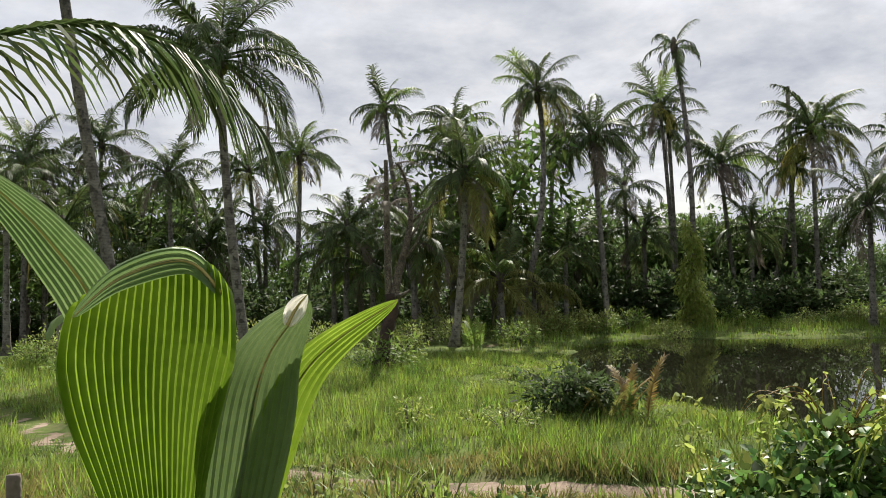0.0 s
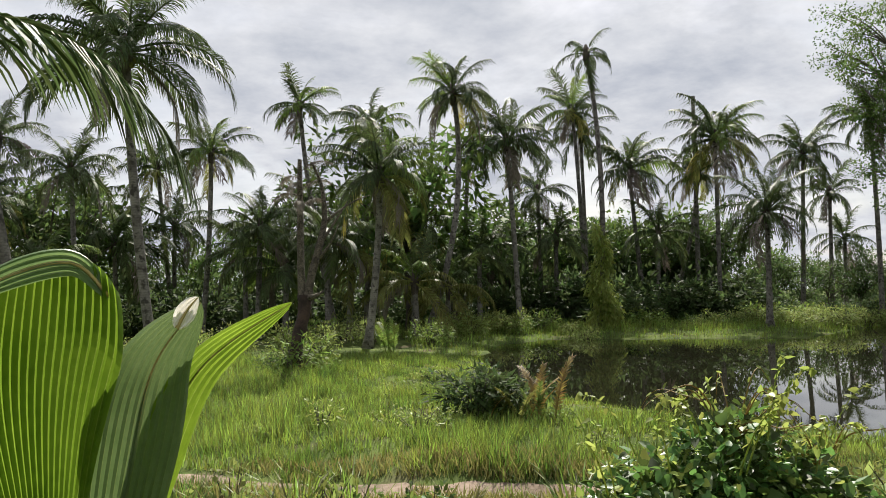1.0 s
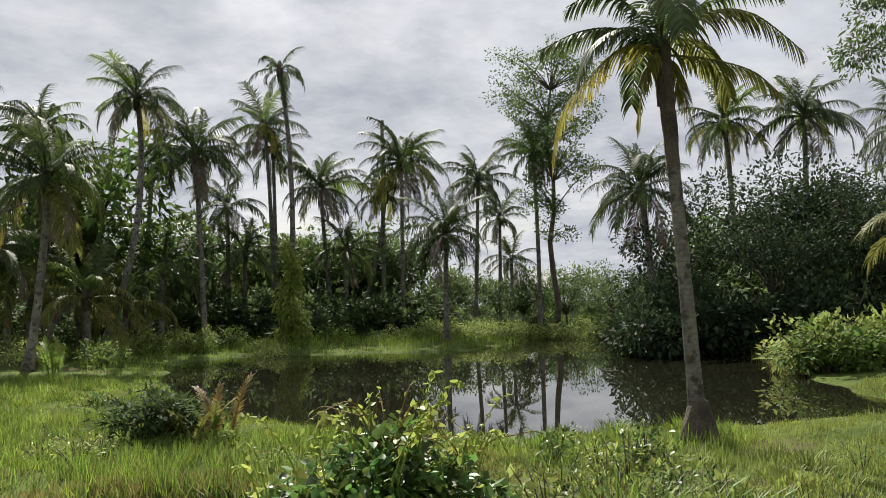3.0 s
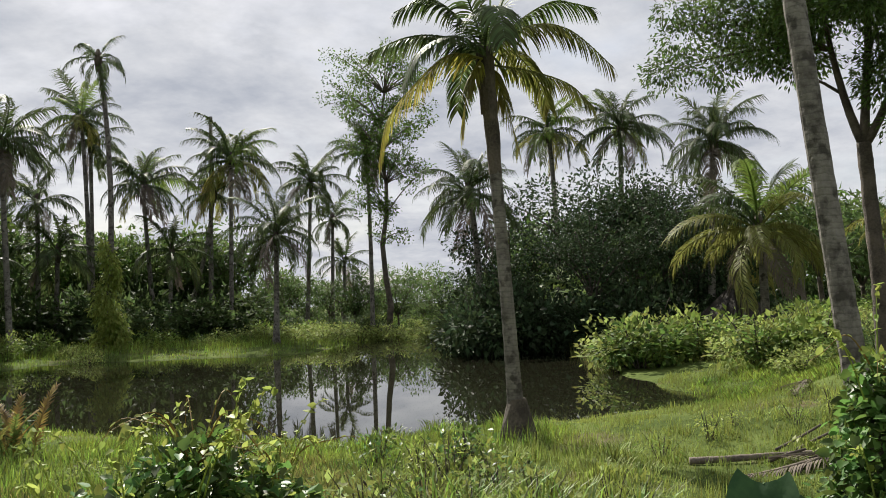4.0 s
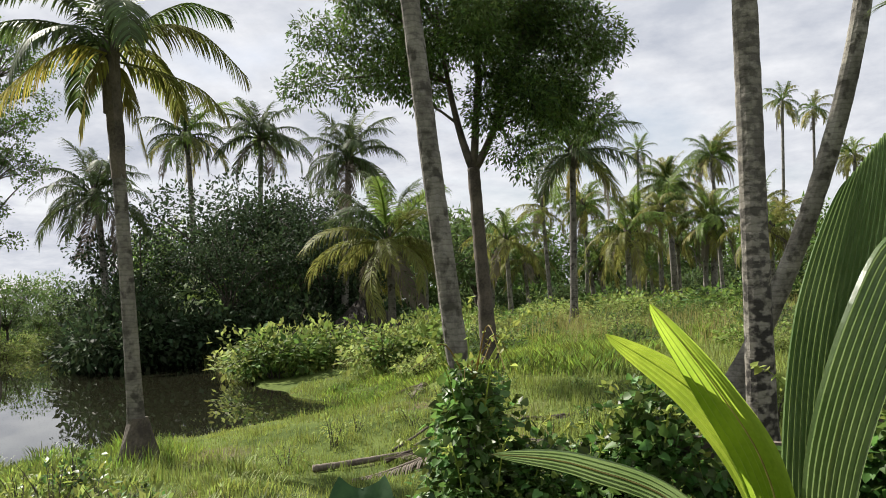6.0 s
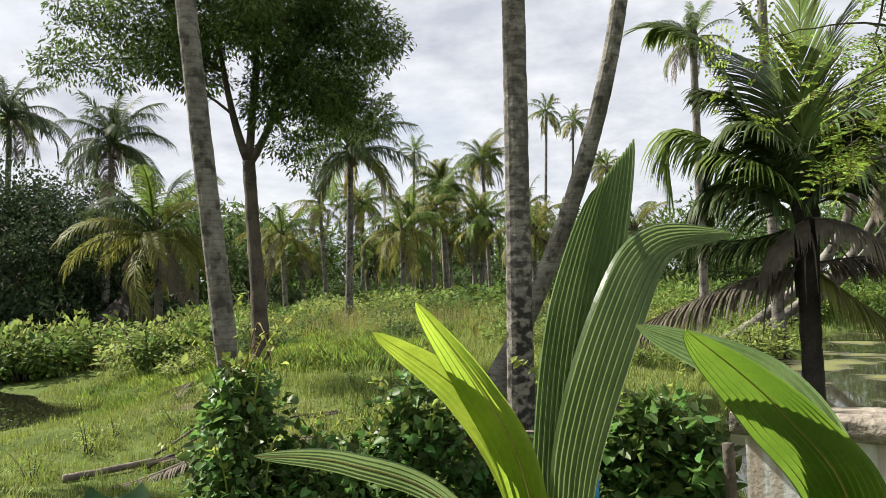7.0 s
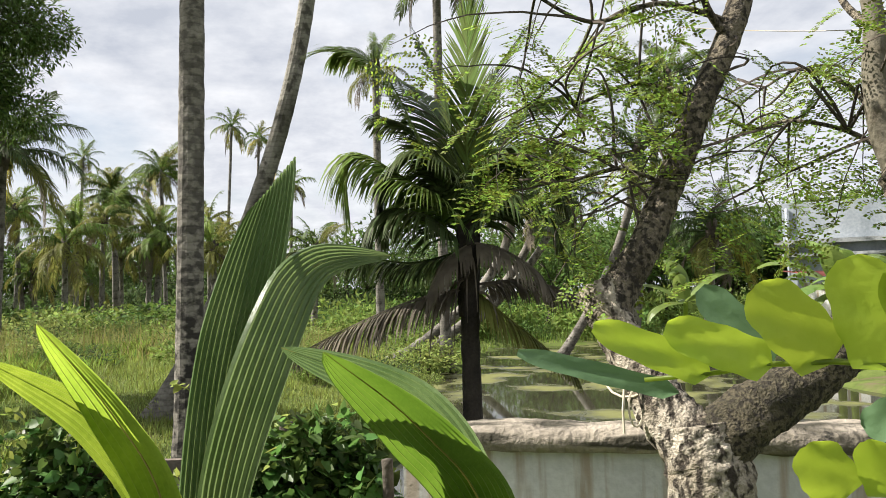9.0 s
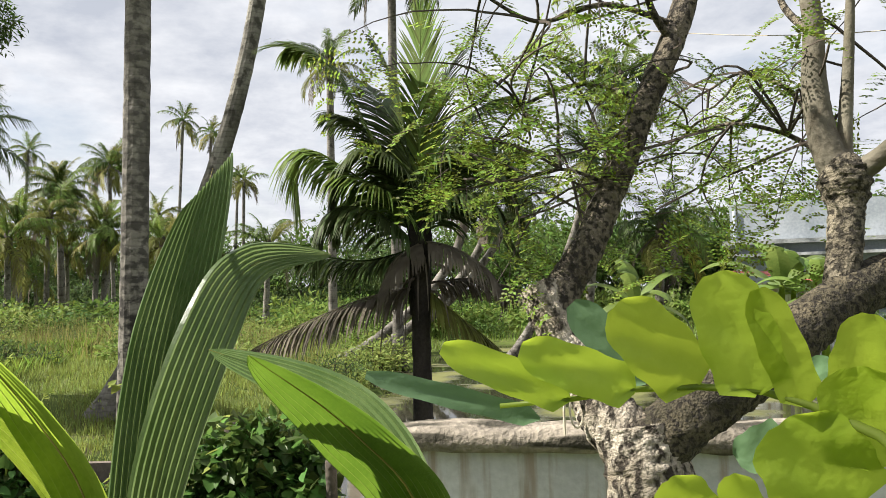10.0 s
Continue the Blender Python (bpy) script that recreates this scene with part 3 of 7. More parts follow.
def palm(base, top, sag, length, count, style, girth=0.15):
    """A coconut palm: stem from base (on the ground) to top, bowed by sag, with count fronds."""
    global PALMS
    PALMS += 1
    rng = random.Random(PALMS * 17)
    x, y = base
    z0 = max(gz(x, y), -0.42) - 0.05
    far = math.hypot(x, y)
    near = far < 16
    thing = empty("coconut_palm", (x, y, z0), PALM_WORDS[style], "palm tree", "coconut palms by the pond")
    B, C = Vector((0, 0, 0)), Vector(top) - Vector((x, y, z0))
    h = C.length
    n = max(10, int(h / 0.13)) if near else 14
    stem = []
    for i in range(n + 1):
        w = i / n
        p = B + C * w + Vector((sag[0], sag[1], 0)) * (4 * w * (1 - w))
        stem.append(p)
    part_mesh("trunk", trunk_mesh(stem, girth, girth * 0.72, PALMS, near, M_TRUNK_MOTTLED if style == "k" else None), thing)
    if style == "b":
        part_mesh("root_boss", mesh_from("root_boss", *tube([(0, 0, -0.1), (0, 0, 0.14), (0.0, 0, 0.36), (0.0, 0, 0.58)], [girth * 2.7, girth * 2.3, girth * 1.75, girth * 1.2], 16, rng, 0.08), M_BARK_DARK), thing, "dark swollen root boss")
        up = [Vector(p) for p in stem[int(n * 0.70):]]
        part_mesh("sleeve", mesh_from("sleeve", *tube(up, [girth * (0.86 + 0.35 * i / len(up)) for i in range(len(up))], 12, rng, 0.1), M_BARK_DARK), thing, "dark fibrous upper stem")
    if far < 60:
        shaft = tube([C + Vector((0, 0, z)) for z in (-0.75, -0.5, -0.2, 0.1, 0.35)], [girth * 0.75, girth * 1.0, girth * 1.25, girth * 1.1, girth * 0.4], 8, rng, 0.12)
        part_mesh("crown_base", mesh_from("crown_base", *shaft, M_BARK_DARK), thing, "dark fibrous crown base")
    pairs = 115 if far < 13 else (64 if far < 30 else (48 if far < 42 else 36))
    turn = rng.uniform(0, 6.28)
    count = round(count * 0.95)
    for k in range(count):
        u = k / max(1, count - 1)
        elev = {"b": 80 - 100 * u, "s": 60 - 100 * u}.get(style, 82 - (120 if style == "y" else 113) * u ** 1.0) + rng.uniform(-13, 13)
        old = {"y": u > 0.78, "Y": u > 0.45, "b": u > 0.80, "d": u > 0.97, "s": False}.get(style, u > 0.90)
        if style in "gydkY" and u > 0.95:
            m_ = M_FROND_DEAD
        elif old:
            m_ = M_FROND_OLD if style == "b" or u > 0.90 and style == "y" else M_FROND_OLIVE
        elif style in "gbykY" and k % (3 if style == "Y" else 5) == 0:
            m_ = M_FROND_LIT
        else:
            m_ = M_FROND
        # eastern field: sunlit sides are put in as lighter frond colours
        if m_ is M_FROND and x > 34:
            m_ = (M_FROND_GREEN, M_FROND_OLIVE, M_FROND_GREEN)[k % 3]
        me = frond_for(elev, m_, pairs, k + PALMS)
        s = length * 1.0 * rng.uniform(0.76, 1.08) * (0.8 if u < 0.08 else 1)
        a = turn + k * 2.39996 + rng.uniform(-0.2, 0.2)
        part_mesh("frond", me, thing, m=Matrix.LocRotScale(C + Vector((math.cos(a), math.sin(a), 0)) * 0.08 - Vector((0, 0, 0.25 * u)),
                                                          Euler((rng.uniform(-0.45, 0.45), 0, a)), (s, s, s)))
    if style in "ygd" and far < 60:
        for k in range(rng.randint(3, 7)):
            a = rng.uniform(0, 6.28)
            part_mesh("coconut", coconut_mesh(), thing, m=Matrix.Translation(C + Vector((math.cos(a) * 0.28, math.sin(a) * 0.28, -0.35 - rng.random() * 0.25))))
    return thing


palm((-6.97, 18.93), (-8.83, 18.13, 13.94), (-0.16, -0.04), 3.03, 25, "g")
palm((-5.49, 23.55), (-6.17, 23.38, 8.80), (-0.12, -0.03), 3.23, 25, "d")
palm((-7.91, 43.46), (-7.33, 43.57, 9.61), (0.14, 0.02), 2.58, 25, "y")
palm((-12.87, 40.16), (-13.12, 40.08, 8.19), (0.01, 0.00), 2.54, 28, "d")
palm((-18.45, 44.50), (-18.16, 44.62, 10.73), (0.00, 0.00), 2.82, 25, "d")
palm((-20.27, 40.36), (-20.17, 40.42, 9.29), (0.00, 0.00), 2.79, 25, "g")
palm((-15.90, 34.70), (-15.80, 34.75, 5.31), (0.00, 0.00), 2.59, 23, "y")
palm((-10.85, 51.04), (-11.69, 50.85, 9.98), (0.00, 0.00), 2.86, 23, "g")
palm((-12.32, 44.50), (-12.40, 44.48, 5.05), (0.00, 0.00), 3.45, 25, "d")
palm((-13.86, 37.71), (-13.73, 37.76, 3.60), (0.00, 0.00), 2.72, 23, "y")
palm((-17.63, 33.85), (-17.67, 33.83, 6.55), (0.00, 0.00), 2.60, 23, "g")
palm((-21.54, 45.31), (-21.59, 45.29, 9.09), (0.00, 0.00), 2.75, 23, "d")
palm((-18.18, 42.44), (-18.15, 42.45, 7.40), (0.00, 0.00), 2.84, 23, "y")
palm((-18.44, 48.81), (-18.40, 48.82, 6.85), (0.00, 0.00), 3.20, 23, "d")
palm((-15.65, 51.86), (-15.67, 51.86, 7.77), (0.00, 0.00), 3.14, 23, "g")
palm((-10.44, 49.08), (-10.34, 49.10, 6.31), (0.00, 0.00), 3.07, 23, "d")
palm((-5.72, 43.81), (-5.68, 43.81, 4.50), (0.00, 0.00), 3.00, 23, "d")
palm((-3.39, 40.03), (-3.31, 40.04, 3.39), (0.00, 0.00), 2.99, 20, "g")
palm((-4.67, 39.90), (-4.48, 39.93, 5.32), (0.00, 0.00), 2.87, 22, "d")
palm((-2.56, 47.11), (-2.53, 47.11, 7.19), (0.00, 0.00), 2.89, 22, "d")
palm((-0.41, 38.17), (-0.17, 38.17, 3.99), (0.00, 0.00), 2.98, 20, "Y")
palm((2.88, 43.08), (2.92, 43.07, 5.52), (0.00, 0.00), 2.93, 22, "y")
palm((6.41, 43.70), (6.48, 43.69, 4.14), (0.00, 0.00), 2.85, 20, "d")
palm((11.51, 47.80), (11.66, 47.76, 5.21), (0.00, 0.00), 2.84, 20, "d")
palm((17.39, 47.04), (17.55, 46.98, 5.29), (0.00, 0.00), 2.90, 20, "d")
# low Y palms: their lit look comes from the lighter frond colours
palm((2.53, 36.08), (2.49, 36.09, 2.56), (0.00, 0.00), 2.69, 18, "Y")
palm((4.10, 38.60), (4.25, 38.50, 2.30), (0.00, 0.00), 2.60, 18, "Y")
palm((-1.04, 44.16), (-2.83, 44.09, 12.16), (-0.25, -0.00), 2.21, 25, "g")
palm((0.34, 31.17), (0.94, 31.16, 6.51), (0.12, -0.00), 2.77, 32, "y")
palm((0.46, 46.17), (0.95, 46.16, 11.26), (0.00, 0.00), 2.87, 25, "g")
palm((-1.25, 36.15), (-1.25, 36.15, 4.39), (0.00, 0.00), 2.70, 23, "d")
palm((3.01, 38.05), (4.60, 37.89, 11.26), (0.79, -0.08), 2.45, 29, "y")
palm((6.04, 47.79), (6.65, 47.71, 10.26), (-0.07, 0.01), 1.99, 19, "d")
palm((8.30, 42.36), (7.91, 42.44, 9.84), (0.02, -0.00), 3.33, 32, "d")
palm((10.91, 48.96), (10.91, 48.96, 8.01), (0.02, -0.00), 2.57, 19, "d")
palm((13.95, 50.26), (13.58, 50.36, 13.17), (0.13, -0.03), 2.71, 25, "y")
palm((11.89, 40.45), (11.76, 40.49, 13.90), (0.41, -0.12), 1.84, 12, "s")
palm((14.62, 52.15), (14.57, 52.16, 12.12), (0.04, -0.01), 2.62, 19, "d")
palm((16.81, 47.25), (16.15, 47.48, 9.12), (-0.09, 0.03), 3.26, 25, "g")
palm((20.59, 45.73), (20.69, 45.68, 10.58), (-0.02, 0.01), 3.45, 32, "y")
palm((18.46, 48.78), (20.55, 47.93, 8.90), (0.36, -0.13), 2.50, 19, "y")
palm((18.77, 36.64), (18.86, 36.59, 5.42), (0.02, -0.01), 2.80, 28, "d")
palm((28.83, 43.48), (28.77, 43.52, 11.27), (0.05, -0.04), 2.70, 25, "d")
palm((26.86, 48.19), (27.25, 47.97, 9.99), (0.01, -0.01), 3.02, 25, "d")
palm((29.81, 49.95), (29.98, 49.85, 7.81), (0.00, 0.00), 2.18, 19, "d")
palm((31.54, 51.24), (31.65, 51.17, 4.96), (0.00, 0.00), 2.45, 19, "d")
palm((22.45, 25.81), (22.23, 26.00, 6.28), (0.11, -0.09), 2.68, 28, "d")
palm((7.68, 8.04), (7.50, 8.20, 4.89), (0.01, -0.01), 1.66, 0, "b", 0.100)
palm((30.52, 29.19), (30.42, 29.29, 10.26), (0.11, -0.11), 2.48, 28, "y")
palm((31.05, 25.59), (31.25, 25.35, 9.80), (0.00, -0.00), 2.77, 29, "g")
palm((26.77, 17.99), (27.02, 17.62, 7.39), (-0.01, 0.01), 2.54, 32, "d")
palm((24.32, 14.39), (24.32, 14.40, 3.79), (0.03, -0.05), 2.86, 26, "Y")
palm((30.07, 20.25), (30.09, 20.22, 4.03), (0.00, 0.00), 2.45, 18, "Y")
palm((8.59, 3.99), (8.21, 4.71, 9.48), (-0.01, 0.03), 1.85, 23, "g", 0.125)
palm((28.78, 9.51), (28.86, 9.26, 6.82), (0.00, 0.00), 2.59, 29, "y")
palm((37.08, 9.65), (37.10, 9.61, 4.30), (0.00, 0.00), 2.33, 22, "Y")
palm((75.05, 6.59), (75.12, 5.78, 17.13), (0.00, 0.00), 2.19, 20, "y")
palm((80.22, 4.45), (80.25, 3.68, 17.11), (0.00, 0.00), 2.10, 19, "y")
palm((73.09, 18.22), (73.21, 17.72, 13.96), (0.00, 0.00), 1.96, 19, "g")
palm((61.54, 9.89), (61.59, 9.58, 10.87), (0.01, -0.03), 2.21, 23, "y")
palm((51.26, 10.49), (51.23, 10.65, 8.15), (0.00, 0.00), 2.31, 25, "g")
palm((75.32, 1.76), (75.33, 1.23, 11.98), (0.00, 0.00), 1.96, 16, "Y")
palm((44.73, 7.33), (44.77, 7.08, 5.48), (0.00, 0.00), 2.30, 25, "y")
palm((47.33, 17.05), (47.24, 17.30, 6.87), (0.00, 0.00), 2.12, 20, "Y")
palm((59.45, 18.68), (59.52, 18.45, 8.20), (0.00, 0.00), 2.03, 20, "g")
palm((48.09, 4.82), (48.11, 4.64, 4.92), (0.00, 0.00), 2.29, 20, "Y")
palm((54.24, 10.92), (54.25, 10.89, 4.95), (0.00, 0.00), 2.25, 23, "y")
palm((39.08, 16.18), (39.03, 16.31, 4.54), (0.00, 0.00), 2.29, 20, "Y")
palm((58.75, 13.68), (58.74, 13.74, 3.30), (0.00, 0.00), 2.04, 20, "y")
palm((8.30, 0.96), (8.31, 0.79, 9.75), (0.00, -0.02), 1.81, 20, "k", 0.128)
palm((11.41, 1.75), (11.60, -0.25, 9.85), (0.09, -0.865), 2.21, 23, "g", 0.128)
palm((59.69, 9.10), (59.65, 9.36, 10.82), (0.00, 0.00), 2.47, 23, "y")
palm((44.02, 10.96), (44.02, 10.94, 5.32), (0.00, 0.00), 2.61, 20, "Y")
palm((51.28, 10.64), (51.26, 10.73, 8.04), (0.00, 0.00), 2.49, 23, "g")
palm((48.35, 14.07), (48.31, 14.20, 3.57), (0.00, 0.00), 2.04, 20, "y")
palm((55.09, 5.74), (55.09, 5.73, 6.83), (0.00, 0.00), 2.25, 18, "Y")
palm((65.39, 0.84), (65.40, 0.60, 10.56), (0.00, 0.00), 1.87, 16, "Y")
palm((76.68, 24.03), (76.66, 24.09, 9.82), (0.00, 0.00), 2.19, 19, "g")
palm((27.29, -2.56), (27.28, -2.60, 9.26), (-0.00, -0.00), 1.43, 20, "Y")
palm((22.09, -3.80), (22.08, -3.82, 10.54), (0.00, 0.02), 1.77, 23, "g")
palm((24.45, -9.97), (23.92, -11.17, 8.12), (0.06, 0.11), 2.00, 28, "g")
palm((23.35, -7.13), (22.47, -9.53, 5.52), (-0.13, -0.44), 1.82, 25, "y")
palm((23.28, -2.41), (22.69, -5.77, 4.62), (-0.17, -1.14), 1.42, 23, "g")
palm((25.18, -3.37), (24.41, -7.06, 4.32), (-0.13, -0.93), 1.54, 20, "g")
palm((27.07, -4.27), (26.06, -8.51, 5.04), (-0.11, -0.85), 1.66, 23, "g")
palm((21.78, -11.00), (21.66, -11.23, 3.34), (0.00, 0.00), 1.80, 25, "y")
palm((36.40, -0.52), (36.39, -0.70, 3.80), (0.00, 0.00), 1.96, 23, "y")

for k in range(8):
    az, d = radians(59 + (k * 0.618 % 1) * 30), 38 + 24 * (k * 0.382 % 1)
    x, y = d * math.sin(az), d * math.cos(az)
    palm((x, y), (x + 0.4 * math.sin(k), y + 0.5 * math.cos(k * 1.7), 3.6 + 3.6 * (k * 0.73 % 1)), (0.1, 0.1), 2.3, 24, "yY"[k % 2])

# ---------------------------------------------------------------- broadleaf trees


def tree_variant(seed, height, spread, count, leaf, material, bark, shape="oval", airy=0.0):
    """Trunk with limbs and a leafy crown, as two meshes about its foot."""
    rng = np.random.default_rng(seed)
    lots, clumps = [], []
    fork = Vector((rng.normal(0, 0.03) * height, rng.normal(0, 0.03) * height, height * rng.uniform(0.25, 0.4)))
    r = 0.022 * height
    lots.append(tube(bez((0, 0, -0.3), (fork.x * 0.2, fork.y, fork.z * 0.6), fork, 7), [r * 1.35, r * 1.1, r, r * 0.95, r * 0.9, r * 0.88, r * 0.85], 8))
    limbs = 7
    for k in range(limbs):
        a = k * 2.4 + rng.uniform(-0.3, 0.3)
        out = spread * rng.uniform(0.45, 0.95)
        top = Vector((math.cos(a) * out, math.sin(a) * out, height * rng.uniform(0.5, 0.95)))
        mid = fork + Vector((math.cos(a) * out * 0.3, math.sin(a) * out * 0.3, (top.z - fork.z) * 0.65))
        path = bez(fork, mid, top, 7)
        lots.append(tube(path, [r * 0.55 * (1 - 0.13 * i) for i in range(7)], 5))
        for j in (3, 4, 5, 6):
            p = path[j]
            q = spread * rng.uniform(0.22, 0.40) * (1 - airy * 0.5)
            c = p + Vector(rng.normal(0, spread * 0.16, 3))
            clumps.append((tuple(c), (q, q, q * rng.uniform(0.6, 0.85))))
    clumps.append(((fork.x, fork.y, height * 0.82), (spread * 0.45, spread * 0.45, height * 0.2)))
    c, a = puffs(rng, clumps, count)
    v, f = leaves(c, a, leaf * rng.uniform(0.6, 1.25, count), shape, rng)
    tv, tf = join(*lots)
    return mesh_from("trunk", tv, tf, bark, True), fast_mesh("crown", v, f, material)


def tree(variant, x, y, s, turn, label, group="", z=None, squash=1.0):
    t = empty("broadleaf_tree", (x, y, (gz(x, y) if z is None else z) - 0.1), label, "tree", group)
    for name, me in zip(("trunk", "crown"), variant):
        part_mesh(name, me, t, m=Matrix.LocRotScale((0, 0, 0), Euler((0, 0, turn)), (s, s, s * squash)))
    return t


WOOD = [tree_variant(11 + k, 7.0, 3.4, 1900, 0.43, M_LEAF_DARK if k < 2 else M_LEAF, M_BARK_DARK, "chip") for k in range(4)]

for k in range(15):
    az, d = radians(3.5 + k * 1.4), 57 + 9 * (k * 0.618 % 1)
    tree(WOOD[k % 4], d * math.sin(az), d * math.cos(az), 0.78 + 0.28 * (k * 0.382 % 1), k * 1.7, "dense dark green broadleaf tree behind the palms", "wood behind the palms")
for k in range(13):
    az, d = radians(24.5 + k * 1.55), 53 + 10 * (k * 0.618 % 1)
    tree(WOOD[k % 2], d * math.sin(az), d * math.cos(az), 0.38 + 0.20 * (k * 0.382 % 1), k * 2.1, "green broadleaf tree beyond the far bank", "wood behind the palms")
rnd = random.Random(5)
# wood behind the palms, as an arc from the path round to the far field
for k in range(58):
    az = radians(-46 + k * 1.95 + rnd.uniform(-0.7, 0.7))
    d = rnd.uniform(50, 62) + (8 if k % 2 else 0)
    s = rnd.uniform(0.75, 1.2)
    if 3 < math.degrees(az) <= 27:
        s *= 1.0 if 5 < math.degrees(az) < 23 else 0.85
    if 27 < math.degrees(az) < 43:
        d, s = d + 24, s * 0.72
    tree(WOOD[k % 4], d * math.sin(az), d * math.cos(az), s, rnd.uniform(0, 6.28), "dense dark green broadleaf tree behind the palms", "wood behind the palms")
# lower thicket in the eastern field
for k in range(46):
    az = radians(52 + k * 1.7 + rnd.uniform(-0.8, 0.8))
    d = rnd.uniform(66, 100)
    # only the lighter-leaved variants: bright haze put into the leaf colour
    tree(WOOD[2 + k % 2], d * math.sin(az), d * math.cos(az), rnd.uniform(0.85, 1.3), rnd.uniform(0, 6.28), "distant green tree at the edge of the field", "far trees of the field", z=0)
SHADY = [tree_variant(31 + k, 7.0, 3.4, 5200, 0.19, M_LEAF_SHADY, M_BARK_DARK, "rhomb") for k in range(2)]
# trees standing in the pond's corner, shade put into their leaf colour
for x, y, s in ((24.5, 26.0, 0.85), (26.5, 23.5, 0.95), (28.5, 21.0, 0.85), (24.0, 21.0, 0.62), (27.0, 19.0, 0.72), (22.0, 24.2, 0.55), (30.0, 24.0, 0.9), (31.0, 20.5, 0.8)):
    tree(SHADY[int(x) % 2], x, y, s * 1.1, x * 1.3, "bushy mangrove-like tree rising from the pond's edge, leaf colour darkened for shade", "dark trees at the pond's corner")


def shrub_variant(seed, size, count, leaf, material, shape="oval", stems=6):
    rng = np.random.default_rng(seed)
    clumps, lots = [], []
    for k in range(stems + 3):
        a = k * 2.4
        d = size * rng.uniform(0.1, 0.75)
        h = size * rng.uniform(0.45, 0.95)
        clumps.append(((math.cos(a) * d, math.sin(a) * d, h * 0.62), (size * 0.38, size * 0.38, h * 0.5)))
        lots.append(tube(bez((math.cos(a) * 0.1, math.sin(a) * 0.1, -0.1), (math.cos(a) * d * 0.4, math.sin(a) * d * 0.4, h * 0.6),
                             (math.cos(a) * d, math.sin(a) * d, h * 1.05), 5), [0.018 * size, 0.015 * size, 0.012 * size, 0.009 * size, 0.004 * size], 4))
    c, a = puffs(rng, clumps, count)
    c[:, 2] = np.abs(c[:, 2])
    v, f = leaves(c, a, leaf * rng.uniform(0.6, 1.3, count), shape, rng)
    sv, sf = join(*lots)
    return mesh_from("stem", sv, sf, M_BARK_DARK), fast_mesh("foliage", v, f, material)


def shrub(variant, x, y, s, turn, label, group="", tall=1.0, name="shrub", category="shrub", z=None):
    t = empty(name, (x, y, (max(gz(x, y), -0.4) if z is None else z)), label, category, group)
    for n_, me in zip(("stem", "foliage"), variant):
        ob = part_mesh(n_, me, t, m=Matrix.LocRotScale((0, 0, 0), Euler((0, 0, turn)), (s, s, s * tall)))
        if n_ == "stem":
            tagged(ob, kind="stuff")
    return t


def thicket(name, rows, label):
    """Many far shrubs as one piece of growth: rows of variant, x, y, size, turn, height."""
    t = empty(name, (rows[0][1], rows[0][2], 0), label, "undergrowth", kind="stuff")
    lots = {}
    for variant, x, y, s, turn, tall in rows:
        me = variant[1]
        v = np.empty(len(me.vertices) * 3, np.float32); me.vertices.foreach_get("co", v)
        f = np.empty(len(me.loops), np.int32); me.loops.foreach_get("vertex_index", f)
        v = v.reshape(-1, 3)
        c_, s_ = math.cos(turn) * s, math.sin(turn) * s
        w = np.stack([v[:, 0] * c_ - v[:, 1] * s_ + x - rows[0][1], v[:, 0] * s_ + v[:, 1] * c_ + y - rows[0][2], v[:, 2] * s * tall + max(gz(x, y), -0.3)], 1)
        lots.setdefault(me.materials[0].name, []).append((w, f.reshape(-1, 3)))
    for key, lot in lots.items():
        off = np.cumsum([0] + [len(w) for w, _ in lot[:-1]])
        tagged(part_mesh("foliage", fast_mesh("foliage", np.concatenate([w for w, _ in lot]), np.concatenate([f + o for (_, f), o in zip(lot, off)]), bpy.data.materials[key]), t), kind="stuff")
    return t


LIGHT = [shrub_variant(46 + k, 1.0, 1050, 0.115, M_LEAF_LIGHT, "lance" if k % 2 else "rhomb") for k in range(2)]
SHRUBS = [shrub_variant(40 + k, 1.0, 620, 0.165, M_LEAF_SHRUB if k < 2 else M_LEAF, "lance" if k % 2 else "rhomb") for k in range(4)]
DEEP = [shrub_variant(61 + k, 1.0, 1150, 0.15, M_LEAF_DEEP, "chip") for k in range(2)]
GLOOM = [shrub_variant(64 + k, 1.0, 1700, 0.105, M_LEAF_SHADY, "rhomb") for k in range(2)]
BUSH_DARK = shrub_variant(51, 1.0, 850, 0.135, M_LEAF_DARK, "lance")
rnd = random.Random(9)
# pale shrubs along the foot of the palms
for k in range(30):
    t = k / 29
    x, y = -13 + 22 * t + rnd.uniform(-1, 1), 27 + 9 * t + rnd.uniform(-2.5, 4)
    if 3.5 < x < 9 and y < 37:
        y += 5
    shrub(LIGHT[k % 2] if k % 4 else SHRUBS[1], x, y, rnd.uniform(0.8, 1.45), rnd.uniform(0, 6), "pale green leafy shrub under the palms", "shrubs under the palms", 0.9)
for k in range(34):
    x = 7 + k * 1.0 + rnd.uniform(-0.6, 0.6)
    if 10.2 < x < 14.2:
        continue
    y = 39.5 + 0.22 * max(0, x - 16) + rnd.uniform(-1.5, 3) + (4 if x > 24 else 0)
    shrub(LIGHT[0] if k % 3 == 0 else SHRUBS[k % 4], x, y, rnd.uniform(0.7, 1.5), rnd.uniform(0, 6), "low leafy shrub on the far bank", "shrubs on the far bank", 0.8)
